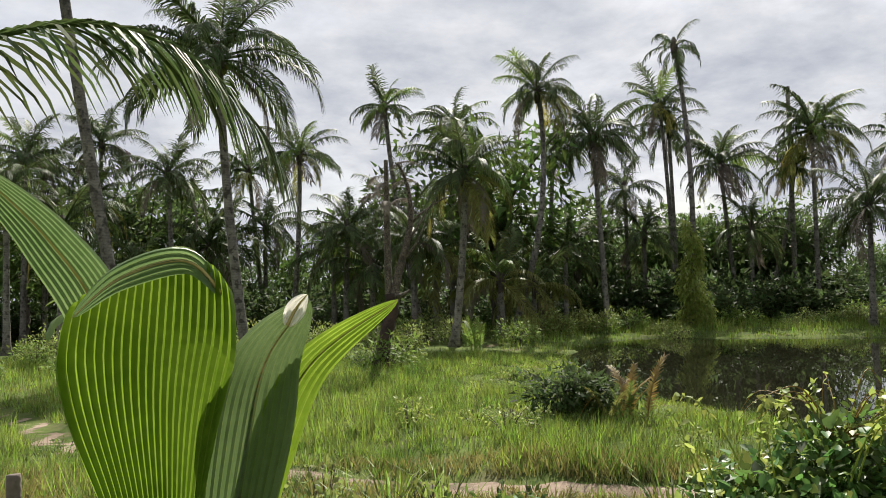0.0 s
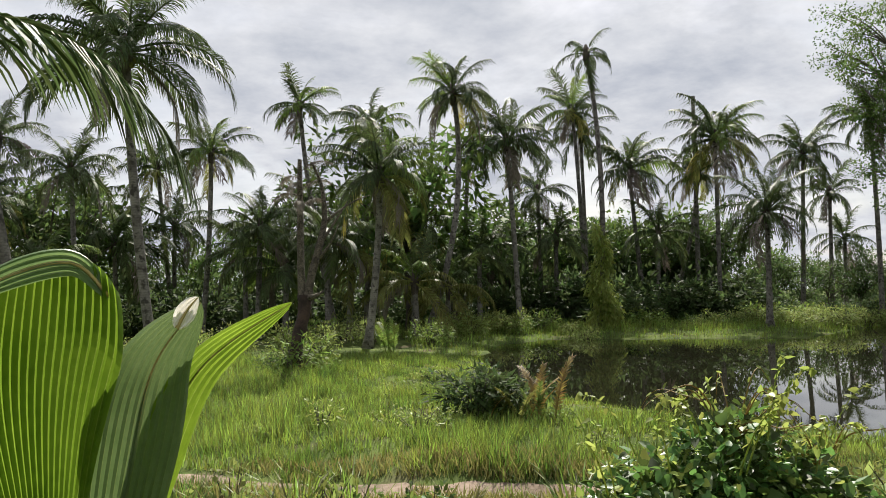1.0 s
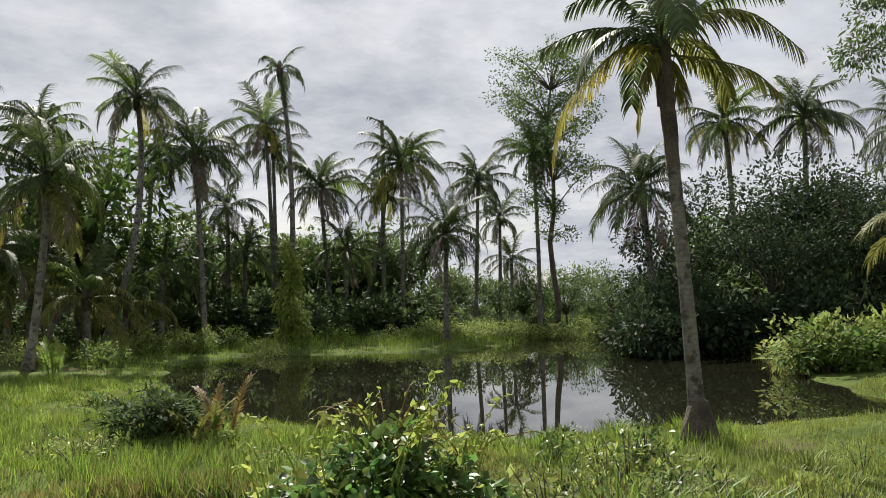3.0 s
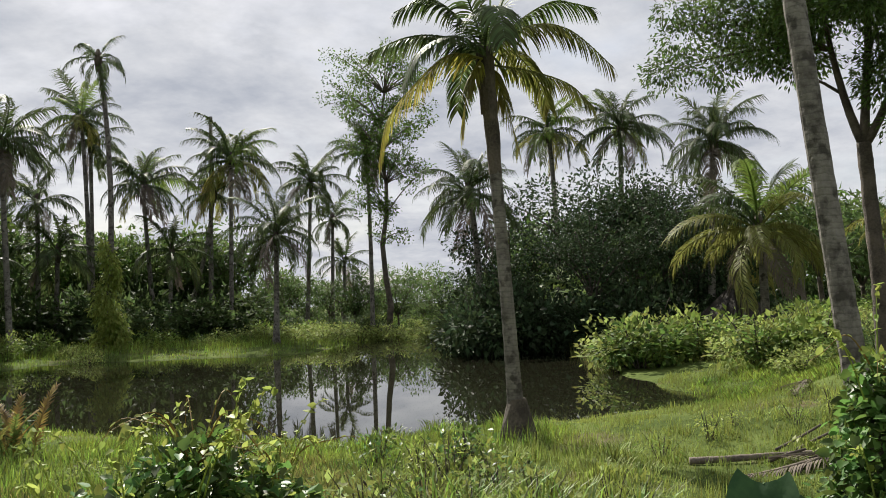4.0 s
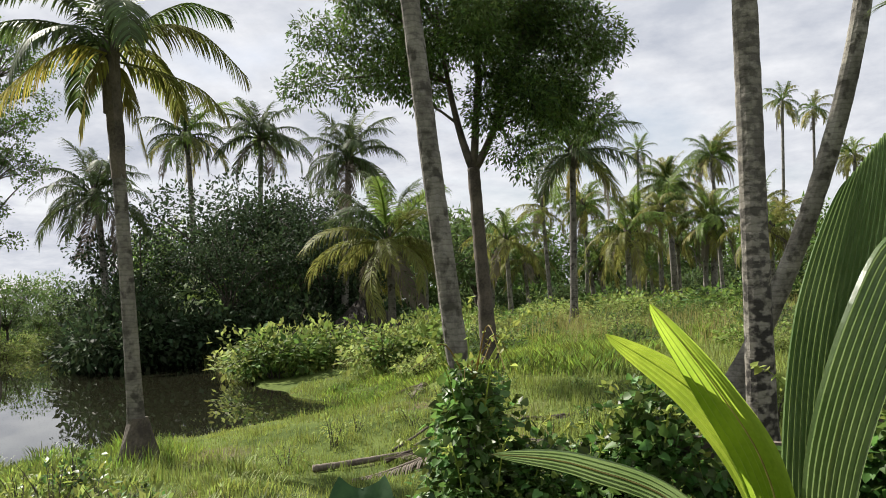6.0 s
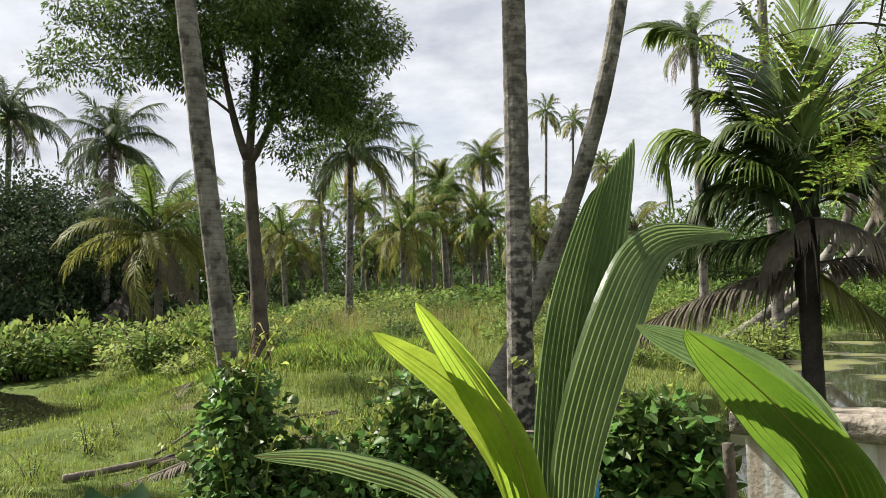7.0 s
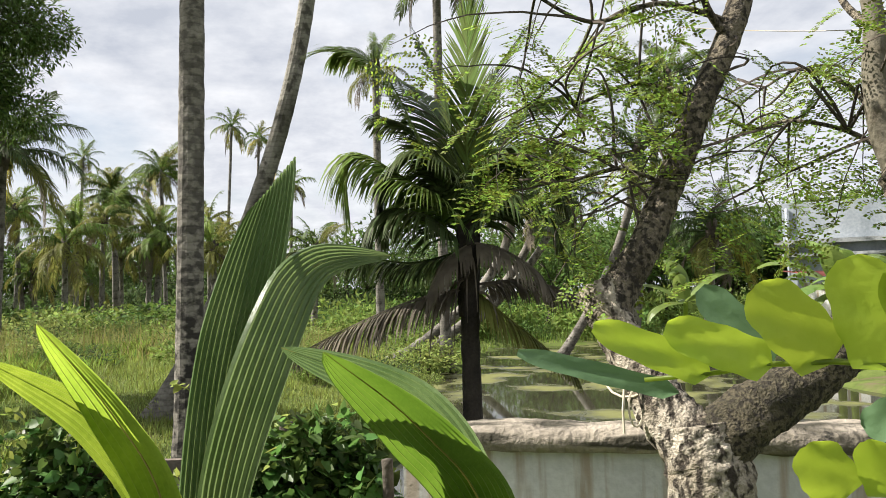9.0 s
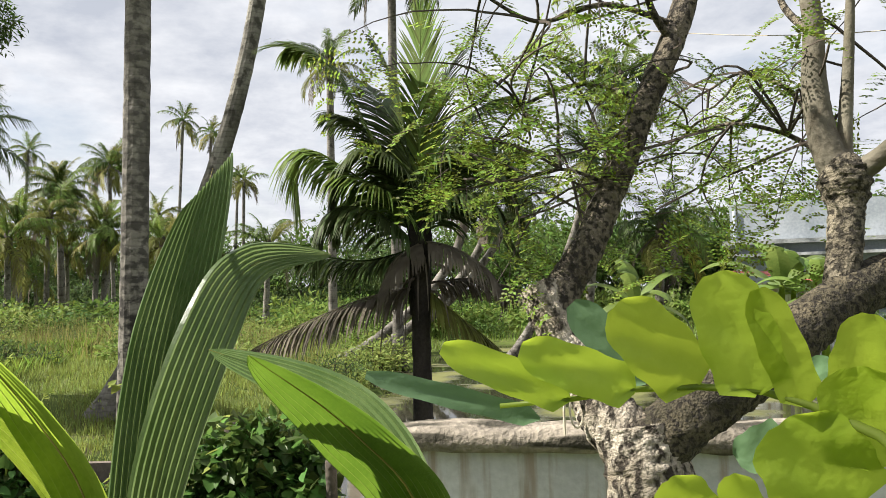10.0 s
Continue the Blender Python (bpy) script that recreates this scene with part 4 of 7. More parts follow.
# bushes that close the pond's corner down to the water, shade in their leaf colour
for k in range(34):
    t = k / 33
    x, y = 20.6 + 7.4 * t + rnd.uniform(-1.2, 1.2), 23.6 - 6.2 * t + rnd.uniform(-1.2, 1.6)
    shrub(GLOOM[k % 2], x, y, rnd.uniform(1.5, 2.6), rnd.uniform(0, 6), "bush overhanging the pond's corner, leaf colour darkened for shade", "dark bushes at the pond's corner", rnd.uniform(0.85, 1.25))
for k in range(16):
    az, d = radians(24 + k * 1.1 + rnd.uniform(-0.4, 0.4)), rnd.uniform(43.5, 47)
    shrub(LIGHT[k % 2], d * math.sin(az), d * math.cos(az), rnd.uniform(0.9, 1.5), rnd.uniform(0, 6), "pale sunlit shrub on the far bank", "shrubs on the far bank", 0.75)
# sunlit shrubs on the bank where the pond bends
for k in range(26):
    t = rnd.random()
    x, y = 16.9 + 5.6 * t + rnd.uniform(-0.7, 0.9), 14.6 - 1.6 * t + rnd.uniform(-0.9, 1.6)
    shrub((LIGHT[0], LIGHT[1], SHRUBS[0], LIGHT[0], SHRUBS[2])[k % 5], x, y, rnd.uniform(0.5, 1.0) * (1.7 if k % 4 == 0 else 1), rnd.uniform(0, 6), "sunlit yellow-green shrub on the pond bank", "shrubs on the pond bank", 0.95)
for k in range(8):
    az, d = radians(59.0 + k * 0.7), 20.5 + 3.0 * (k * 0.618 % 1)
    shrub((LIGHT[k % 2], SHRUBS[0])[k % 3 == 2], d * math.sin(az), d * math.cos(az), rnd.uniform(1.0, 1.5), rnd.uniform(0, 6), "sunlit yellow-green shrub on the pond bank", "shrubs on the pond bank", 1.0)
# scrub of the eastern field
rows = []
for k in range(230):
    az, d = radians(60 + rnd.random() * 40), rnd.uniform(17, 64)
    x, y = d * math.sin(az), d * math.cos(az)
    # mostly light-leaved shrubs: the field's pale sunlit haze is in their colour
    if d < 30:
        shrub((LIGHT[k % 2], SHRUBS[k % 4], LIGHT[1 - k % 2], BUSH_DARK)[k % 3 if k % 7 else 3], x, y, rnd.uniform(0.4, 1.15), rnd.uniform(0, 6), "low weedy shrub in the open field", "scrub of the field", 0.75)
    else:
        rows.append(((SHRUBS[k % 4], LIGHT[0])[k % 4 == 1], x, y, rnd.uniform(0.6, 1.8), rnd.uniform(0, 6), 0.75))
thicket("scrub", rows, "weedy scrub across the open field")
# scrub on the left by the path
for k in range(22):
    x, y = -14 + rnd.random() * 9, 15 + rnd.random() * 12
    if edge_distance(x, y, TRACK, False) > 1.4:
        shrub(SHRUBS[k % 4], x, y, rnd.uniform(0.5, 1.0), rnd.uniform(0, 6), "low shrub beside the earth path", "shrubs by the path", 0.8)
# low growth across the gap in the wood
rows = []
for k in range(44):
    az, d = radians(25 + rnd.random() * 20), rnd.uniform(50, 78)
    rows.append((DEEP[k % 2], d * math.sin(az), d * math.cos(az), rnd.uniform(0.8, 1.5), rnd.uniform(0, 6), 0.8))
thicket("scrub", rows, "low green scrub beyond the far bank")
# the tall leafy trees between the palms
for x, y, s in ((2.6, 43.5, 1.55), (3.6, 46.0, 1.3), (-3.0, 48.0, 1.15), (-16.0, 46.0, 1.2), (-22.0, 44.0, 1.2), (-27.0, 40.0, 1.2)):
    tree(WOOD[int(abs(x)) % 4], x, y, s, x, "tall leafy tree between the palms", "wood behind the palms")

# ---------------------------------------------------------------- close by: coconut seedlings


def veined(m):
    """Pale veins along the folds: the mesh's UV counts the folds across the blade."""
    nt = m.node_tree
    N, L = nt.nodes.new, nt.links.new
    b = next(n for n in nt.nodes if n.type == "BSDF_PRINCIPLED")
    hsv = b.inputs["Base Color"].links[0].from_node
    uv, sep, fr = N("ShaderNodeUVMap"), N("ShaderNodeSeparateXYZ"), N("ShaderNodeMath")
    L(uv.outputs[0], sep.inputs[0])
    fr.operation = "PINGPONG"; fr.inputs[1].default_value = 0.5
    L(sep.outputs[0], fr.inputs[0])
    r = N("ShaderNodeMapRange"); r.inputs[1].default_value, r.inputs[2].default_value, r.inputs[3].default_value, r.inputs[4].default_value = 0.0, 0.07, 1.0, 0.0
    L(fr.outputs[0], r.inputs[0])
    vein = N("ShaderNodeMix"); vein.data_type = "RGBA"; vein.inputs[7].default_value = (0.27, 0.30, 0.09, 1)
    k = N("ShaderNodeMath"); k.operation = "MULTIPLY"; k.inputs[1].default_value = 0.3
    L(r.outputs[0], k.inputs[0]); L(k.outputs[0], vein.inputs[0])
    src = hsv.inputs["Color"].links[0].from_socket
    L(src, vein.inputs[6]); L(vein.outputs[2], hsv.inputs["Color"])
    fine = N("ShaderNodeTexWave"); fine.inputs["Scale"].default_value, fine.inputs["Distortion"].default_value = 6.0, 0.6
    L(uv.outputs[0], fine.inputs["Vector"])
    bp = next(n for n in nt.nodes if n.type == "BUMP")
    L(fine.outputs["Fac"], bp.inputs["Height"])
    bp.inputs["Distance"].default_value = 0.0015


for m_ in (M_SEEDLING, M_SEEDLING_DEEP, M_SEEDLING_LIT, M_SEEDLING_MID):
    veined(m_)


def blade(parent, spine, side, half, pleats, material, profile, cup, label=""):
    """A pleated leaf along a spine; side is the direction of its width, half its greatest half width."""
    base = parent.location
    pts = [Vector(p) - base for p in spine]
    side = Vector(side)
    rows, cols = 30, pleats * 2
    n = len(pts) - 1

    def at(u):
        # smooth curve through the spine's points
        k = min(int(u * n), n - 1)
        t = u * n - k
        p0, p1, p2, p3 = pts[max(k - 1, 0)], pts[k], pts[k + 1], pts[min(k + 2, n)]
        return 0.5 * ((2 * p1) + (p2 - p0) * t + (2 * p0 - 5 * p1 + 4 * p2 - p3) * t * t + (3 * p1 - p0 - 3 * p2 + p3) * t ** 3)

    verts, faces, uv = [], [], []
    for i in range(rows + 1):
        u = i / rows
        p, d = at(u), (at(min(u + 0.01, 1)) - at(max(u - 0.01, 0))).normalized()
        s = (side - d * side.dot(d)).normalized()
        nrm = s.cross(d)
        if profile == "fan":
            w = half * (0.10 + 0.90 * min(1, (u / 0.78)) ** 0.9) * (1 - 0.10 * max(0, (u - 0.8) / 0.2) ** 2)
        elif profile == "cut":
            w = half * min(1, 0.10 + 1.1 * math.sin(math.pi * min(u, 0.55) * 0.9)) * (1 if u < 0.72 else 1 - 0.55 * ((u - 0.72) / 0.28) ** 1.5)
        else:
            w = half * (max(0.0, math.sin(math.pi * (0.06 + 0.94 * u) ** 0.95)) ** 0.8 * 0.97 + 0.02)
        for j in range(cols + 1):
            v = 2 * j / cols - 1
            fold = (0.5 if j % 2 else -0.5) * w / pleats * {"fan": 2.6, "cut": 1.8}.get(profile, 1.25)
            q = p + s * (v * w) + nrm * (fold + cup * w * v * v + 0.02 * w * math.sin(7 * u + 5 * v))
            if profile == "fan":
                q += d * (-half * 0.55 * max(0, -v) ** 1.3 * u - half * 0.30 * max(0, (v - 0.5) / 0.5) ** 2 * u + half * 0.10 * math.cos(v * 9) * u * u * 0.4)
            elif profile == "cut":
                q += d * (half * (0.9 * v - 0.35) * u ** 3 + half * 0.06 * (j % 2) * u)
            verts.append(q)
            uv.append((j / 2, u * 4))
    for i in range(rows):
        for j in range(cols):
            a = i * (cols + 1) + j
            faces.append((a, a + 1, a + cols + 2, a + cols + 1))
    me = mesh_from("leaf", verts, faces, material)
    lay = me.uv_layers.new(name="UVMap")
    lay.data.foreach_set("uv", [c for lp in me.loops for c in uv[lp.vertex_index]])
    leaf = part_mesh("leaf", me, parent, label)
    if profile != "fan":
        rib = [at(i / 18) for i in range(19)]
        part_mesh("midrib", mesh_from("midrib", *tube(rib, [0.0026 * (1 - i / 18) ** 0.8 + 0.0006 for i in range(19)], 6), M_RIB, True), leaf, "tan midrib")
    return leaf


def seedling(at, height, label):
    x, y = at
    t = empty("coconut_seedling", (x, y, gz(x, y)), label, "plant", "coconut seedlings")
    v, f = tube([(0, 0, -0.05), (0.01, 0, height * 0.3), (0.0, 0.01, height * 0.7), (0, 0, height)], [0.030, 0.024, 0.020, 0.012], 10)
    part_mesh("stem", mesh_from("stem", v, f, M_SEEDLING, True), t)
    bm = bmesh.new()
    bmesh.ops.create_icosphere(bm, subdivisions=3, radius=0.13)
    for q in bm.verts:
        q.co.x *= 1.25
        q.co *= 1 + 0.06 * noise.noise(q.co * 9)
        q.co.z += 0.03
    part("husk", bm, M_FROND_DEAD, t, "brown fibrous coconut husk")
    return t


palmlet = seedling((-0.42, 1.36), 1.16, "coconut seedling with broad pleated light green leaves")
blade(palmlet, ((-0.405, 1.314, 1.154), (-0.420, 1.309, 1.385), (-0.428, 1.306, 1.551), (-0.423, 1.329, 1.718)), (0.989, 0.146, 0.011), 0.116, 21, M_SEEDLING, "fan", 0.1)
blade(palmlet, ((-0.334, 1.335, 1.670), (-0.376, 1.313, 1.716), (-0.444, 1.258, 1.694), (-0.494, 1.226, 1.644)), (-0.113, 0.393, 0.913), 0.021, 5, M_SEEDLING_DEEP, "point", 0.1)
blade(palmlet, ((-0.477, 1.458, 1.266), (-0.527, 1.418, 1.609), (-0.583, 1.350, 1.754), (-0.654, 1.257, 1.857)), (0.899, 0.170, 0.403), 0.044, 11, M_SEEDLING_DEEP, "point", 0.25)
blade(palmlet, ((-0.349, 1.331, 1.190), (-0.314, 1.361, 1.432), (-0.288, 1.397, 1.570), (-0.222, 1.400, 1.658)), (0.917, 0.302, -0.261), 0.061, 11, M_SEEDLING_DEEP, "point", 0.3)
blade(palmlet, ((-0.342, 1.333, 1.189), (-0.296, 1.385, 1.402), (-0.231, 1.428, 1.558), (-0.096, 1.473, 1.655)), (0.816, 0.396, -0.422), 0.036, 7, M_SEEDLING, "point", 0.35)
blade(palmlet, ((-0.252, 1.378, 1.622), (-0.244, 1.380, 1.638), (-0.235, 1.384, 1.653), (-0.224, 1.390, 1.666)), (0.917, 0.302, -0.261), 0.015, 4, M_DRY_TIP, "point", 0.3, "bleached dry leaf tip")
palmlet = seedling((2.74, 0.16), 0.70, "coconut seedling with a tall split leaf beside the fence")
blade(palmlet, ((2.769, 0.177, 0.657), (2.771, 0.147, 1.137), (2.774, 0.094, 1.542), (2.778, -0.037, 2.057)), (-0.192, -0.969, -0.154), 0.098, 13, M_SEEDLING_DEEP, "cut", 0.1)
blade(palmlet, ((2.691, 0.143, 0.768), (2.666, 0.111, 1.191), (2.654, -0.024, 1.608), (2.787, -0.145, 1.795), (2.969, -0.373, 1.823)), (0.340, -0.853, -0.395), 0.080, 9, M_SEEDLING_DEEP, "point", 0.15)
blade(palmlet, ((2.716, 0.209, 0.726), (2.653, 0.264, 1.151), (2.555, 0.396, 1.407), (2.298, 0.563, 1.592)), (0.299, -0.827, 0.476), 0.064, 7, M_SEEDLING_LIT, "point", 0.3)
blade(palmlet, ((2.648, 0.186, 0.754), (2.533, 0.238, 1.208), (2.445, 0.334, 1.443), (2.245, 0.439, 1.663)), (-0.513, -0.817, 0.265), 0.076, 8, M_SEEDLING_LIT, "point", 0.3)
blade(palmlet, ((2.548, 0.191, 0.781), (2.305, 0.383, 1.170), (2.048, 0.550, 1.326), (1.794, 0.648, 1.395)), (0.771, -0.264, 0.580), 0.030, 6, M_SEEDLING_DEEP, "point", 0.3)
palmlet = seedling((2.78, -0.62), 0.66, "coconut seedling with two arching glossy leaves by the wall")
blade(palmlet, ((2.801, -0.638, 0.599), (2.516, -0.535, 1.116), (2.280, -0.349, 1.446), (2.056, -0.060, 1.606)), (0.155, -0.842, 0.518), 0.074, 9, M_SEEDLING_DEEP, "point", 0.3)
blade(palmlet, ((2.763, -0.636, 0.616), (2.438, -0.533, 1.151), (2.108, -0.337, 1.423), (1.758, -0.135, 1.613)), (-0.618, -0.729, 0.295), 0.100, 12, M_SEEDLING_MID, "point", 0.25)
HANGING = ((-2.168, 2.417, 2.023), (-1.810, 2.525, 2.288), (-1.365, 2.691, 2.507), (-1.068, 2.774, 2.554), (-0.824, 2.859, 2.464), (-0.635, 2.908, 2.263), (-0.542, 2.927, 2.102))
TRUNK = ((2.645, -1.260, 0.121), (2.652, -1.247, 0.982), (2.658, -1.233, 1.223), (2.664, -1.222, 1.312))
ARM_LEFT = ((2.658, -1.233, 1.223), (2.750, -1.155, 1.328), (2.842, -1.117, 1.456), (2.928, -1.062, 1.613), (2.979, -1.039, 1.700))
STEM = ((2.947, -1.069, 1.612), (2.976, -1.132, 1.720), (2.993, -1.223, 1.849), (3.047, -1.347, 2.065), (3.087, -1.494, 2.351), (3.125, -1.635, 2.612), (3.172, -1.754, 2.889), (3.226, -1.859, 3.226))
ARM_RIGHT = ((2.658, -1.233, 1.223), (2.615, -1.358, 1.335), (2.602, -1.498, 1.410), (2.605, -1.674, 1.535), (2.644, -1.905, 1.645), (2.656, -2.124, 1.728), (2.567, -2.361, 1.827))
SECOND = ((2.654, -1.892, 1.628), (2.683, -1.937, 1.768), (2.713, -1.979, 1.913), (2.727, -1.993, 2.024))
KNOB = (2.728, -1.993, 2.021)
SPRAYS = ((3.199, -1.249, 2.577), (3.221, -1.448, 2.339), (3.017, -1.164, 2.155), (3.283, -1.956, 2.475), (3.179, -2.110, 2.064), (3.518, -1.955, 2.107), (3.078, -2.244, 2.369), (2.945, -1.207, 1.976), (3.270, -0.817, 2.395), (3.299, -0.974, 2.531), (3.190, -0.893, 2.180), (3.215, -1.080, 2.308), (3.075, -1.032, 1.934), (3.315, -0.761, 2.241), (3.145, -1.215, 2.396), (3.078, -2.015, 2.320), (3.151, -1.942, 2.208), (2.984, -2.063, 1.900), (3.338, -1.687, 1.931))
LEAF_STALK = ((0.690, -0.224, 1.668), (0.682, -0.245, 1.670), (0.675, -0.263, 1.673), (0.665, -0.282, 1.674), (0.656, -0.297, 1.673), (0.648, -0.308, 1.669), (0.632, -0.318, 1.662), (0.615, -0.327, 1.646), (0.612, -0.331, 1.589))


def frond_along(pts, length, pairs, material, name="frond", seed=3, wide=0.011, hang=1.0, lean=50):
    """A frond whose midrib follows the points, leaflets hanging."""
    rng = np.random.default_rng(seed)
    P_ = [np.array(p) for p in pts]
    n = len(P_) - 1

    def at(u):
        k = min(int(u * n), n - 1)
        t = u * n - k
        p0, p1, p2, p3 = P_[max(k - 1, 0)], P_[k], P_[k + 1], P_[min(k + 2, n)]
        return 0.5 * ((2 * p1) + (p2 - p0) * t + (2 * p0 - 5 * p1 + 4 * p2 - p3) * t * t + (3 * p1 - p0 - 3 * p2 + p3) * t ** 3)

    rib = [at(i / 28) for i in range(29)]
    V, Fc = tube(rib, [0.016 * (1 - 0.85 * i / 28) for i in range(29)], 6)
    V, Fc = [tuple(v) for v in V], list(Fc)
    g = np.array([0, 0, -1.0])
    for sgn in (-1, 1):
        for i in range(pairs):
            u = 0.06 + 0.94 * (i + rng.uniform(0, 0.7)) / pairs
            b, t = at(u), at(min(u + 0.01, 1)) - at(max(u - 0.01, 0))
            t = t / np.linalg.norm(t)
            side = np.cross(t, [0, 0, 1.0])
            side = side / max(np.linalg.norm(side), 1e-4) * sgn
            le = radians(lean - 14 * u + rng.normal(0, 4))
            d = t * math.cos(le) + side * math.sin(le) + np.array([0, 0, 0.12])
            d = d / np.linalg.norm(d)
            ll = length * (0.45 + 0.55 * math.sin(math.pi * min(1, 0.25 + 0.72 * u))) * rng.uniform(0.85, 1.1)
            p, dd, prev = b, d, []
            w = wide * rng.uniform(0.8, 1.15)
            wv = t - d * t.dot(d)
            wv = wv / max(np.linalg.norm(wv), 1e-4)
            for k in range(5):
                prev.append((p, w * (0.55, 1.0, 0.95, 0.65, 0.05)[k]))
                dd = dd + g * hang * (0.30 + 0.12 * k)
                dd = dd / np.linalg.norm(dd)
                p = p + dd * ll / 4
            o = len(V)
            for q, ww in prev:
                V += [tuple(q - wv * ww), tuple(q + wv * ww)]
            Fc += [(o + 2 * k, o + 2 * k + 1, o + 2 * k + 3, o + 2 * k + 2) for k in range(4)]
    return mesh_from(name, V, Fc, material)


def leaning_young_palm():
    """The short palm by the path whose frond arches into view."""
    x, y = HANGING[0][0] - 0.35, HANGING[0][1] - 0.15
    t = empty("coconut_palm", (x, y, gz(x, y)), "young coconut palm whose arching frond hangs over the path", "palm tree", "coconut palms by the pond")
    o = Vector((x, y, gz(x, y)))
    top = Vector(HANGING[0]) - o + Vector((-0.3, -0.1, -0.12))
    stem = [top * (i / 12) for i in range(13)]
    part_mesh("trunk", trunk_mesh(stem, 0.13, 0.10, 99, True), t)
    part_mesh("frond", frond_along([Vector(p) - o for p in HANGING], 0.46, 80, M_FROND, hang=0.85), t)
    for k, a in enumerate((2.2, 3.3, 4.3)):
        part_mesh("frond", frond_for((64, 46, 28)[k], M_FROND, 84, k), t, m=Matrix.LocRotScale(top, Euler((0, 0, a)), (2.2, 2.2, 2.2)))


leaning_young_palm()

YOUNG = (10.20, -2.07)
# midribs of the young palm's fronds, as (across, up, away) in metres from the heart of its crown: rows of material, leaflet length, pairs, hang, points
YOUNG_FRONDS = (
    (M_FROND_LIT, 0.74, 113, 0.10, ((0.0, 0.1, 0.0), (0.03, 1.4, 0.05), (0.08, 2.8, 0.1), (0.16, 3.6, 0.1))),
    (M_FROND_GREEN, 0.96, 113, 0.5, ((-0.12, 0.25, 0.0), (-0.43, 1.1, -0.1), (-0.84, 2.04, -0.1), (-1.2, 2.45, 0.0), (-1.54, 2.55, 0.1))),
    (M_FROND, 0.79, 102, 0.35, ((-0.05, 0.3, 0.2), (-0.2, 1.4, 0.5), (-0.5, 2.05, 0.8), (-0.95, 2.5, 1.2))),
    (M_FROND_LIT, 0.91, 113, 0.9, ((-0.2, 0.2, -0.2), (-0.46, 0.68, -0.4), (-0.85, 0.98, -0.4), (-1.2, 1.18, -0.4), (-1.38, 1.0, -0.4), (-1.38, 0.45, -0.4))),
    (M_FROND, 0.60, 102, 0.9, ((-0.05, 0.05, 0.1), (-0.67, -0.08, 0.2), (-1.28, 0.01, 0.2), (-1.9, 0.12, 0.2), (-2.4, 0.05, 0.2))),
    (M_FROND_DEAD, 0.72, 94, 1.0, ((0.0, -0.4, 0.0), (-0.67, -0.54, -0.1), (-1.35, -0.8, -0.2), (-1.95, -1.08, -0.2))),
    (M_FROND_OLIVE, 0.60, 94, 0.9, ((0.08, -0.45, 0.0), (0.42, -0.75, -0.1), (0.83, -1.09, -0.1), (1.2, -1.45, -0.1))),
    (M_FROND_DEAD, 0.50, 81, 1.0, ((0.1, -0.37, 0.1), (0.63, -0.33, 0.2), (1.1, -0.44, 0.3), (1.55, -0.60, 0.3))),
    (M_FROND, 0.74, 102, 0.9, ((0.08, 0.2, -0.1), (0.42, 0.62, -0.3), (0.83, 0.58, -0.4), (1.12, -0.05, -0.4))),
    (M_FROND_GREEN, 0.79, 102, 0.5, ((0.08, 0.27, 0.1), (0.35, 1.1, 0.3), (0.72, 1.78, 0.5), (1.2, 2.0, 0.6))),
    (M_FROND_DEAD, 0.48, 59, 1.0, ((0.05, 0.12, -0.1), (-0.25, -0.08, -0.3), (-0.48, -0.50, -0.4))),
    (M_FROND_DEAD, 0.53, 67, 1.0, ((0.08, 0.12, -0.1), (0.42, 0.02, -0.3), (0.80, -0.25, -0.4), (0.95, -0.52, -0.4))),
    (M_FROND, 0.72, 94, 0.5, ((0.0, 0.3, 0.1), (0.4, 1.2, 0.6), (0.95, 1.5, 1.2), (1.5, 1.3, 1.6))),
    (M_FROND, 0.72, 94, 0.6, ((-0.05, 0.2, 0.1), (-0.35, 0.75, 0.5), (-0.8, 0.75, 1.0), (-1.2, 0.35, 1.3))),
    (M_FROND, 0.84, 102, 0.9, ((-0.1, 0.1, -0.1), (-0.5, 0.45, -0.3), (-0.95, 0.5, -0.4), (-1.2, 0.0, -0.4))),
    (M_FROND, 0.84, 102, 0.8, ((0.05, 0.2, 0.0), (0.2, 0.9, -0.2), (0.6, 1.2, -0.3), (1.05, 0.8, -0.3), (1.25, 0.3, -0.3))),
    (M_FROND, 0.72, 102, 0.3, ((0.02, 0.2, 0.0), (0.12, 1.1, 0.1), (0.36, 2.1, 0.2), (0.75, 2.75, 0.3))),
    (M_FROND, 0.85, 100, 0.6, ((-0.05, 0.2, 0.1), (-0.3, 1.0, 0.2), (-0.62, 1.55, 0.3), (-1.0, 1.75, 0.3))),
    (M_FROND, 0.85, 100, 0.8, ((0.0, 0.2, -0.1), (-0.2, 0.8, -0.3), (-0.5, 1.15, -0.4), (-0.85, 1.0, -0.4), (-1.0, 0.6, -0.4))),
    (M_FROND, 0.80, 100, 0.7, ((0.05, 0.2, 0.1), (0.3, 0.9, 0.2), (0.7, 1.25, 0.3), (1.15, 1.1, 0.4))),
    (M_FROND, 0.80, 100, 0.35, ((0.0, 0.2, 0.0), (-0.1, 1.1, 0.1), (-0.25, 2.0, 0.1), (-0.5, 2.6, 0.1))),
)


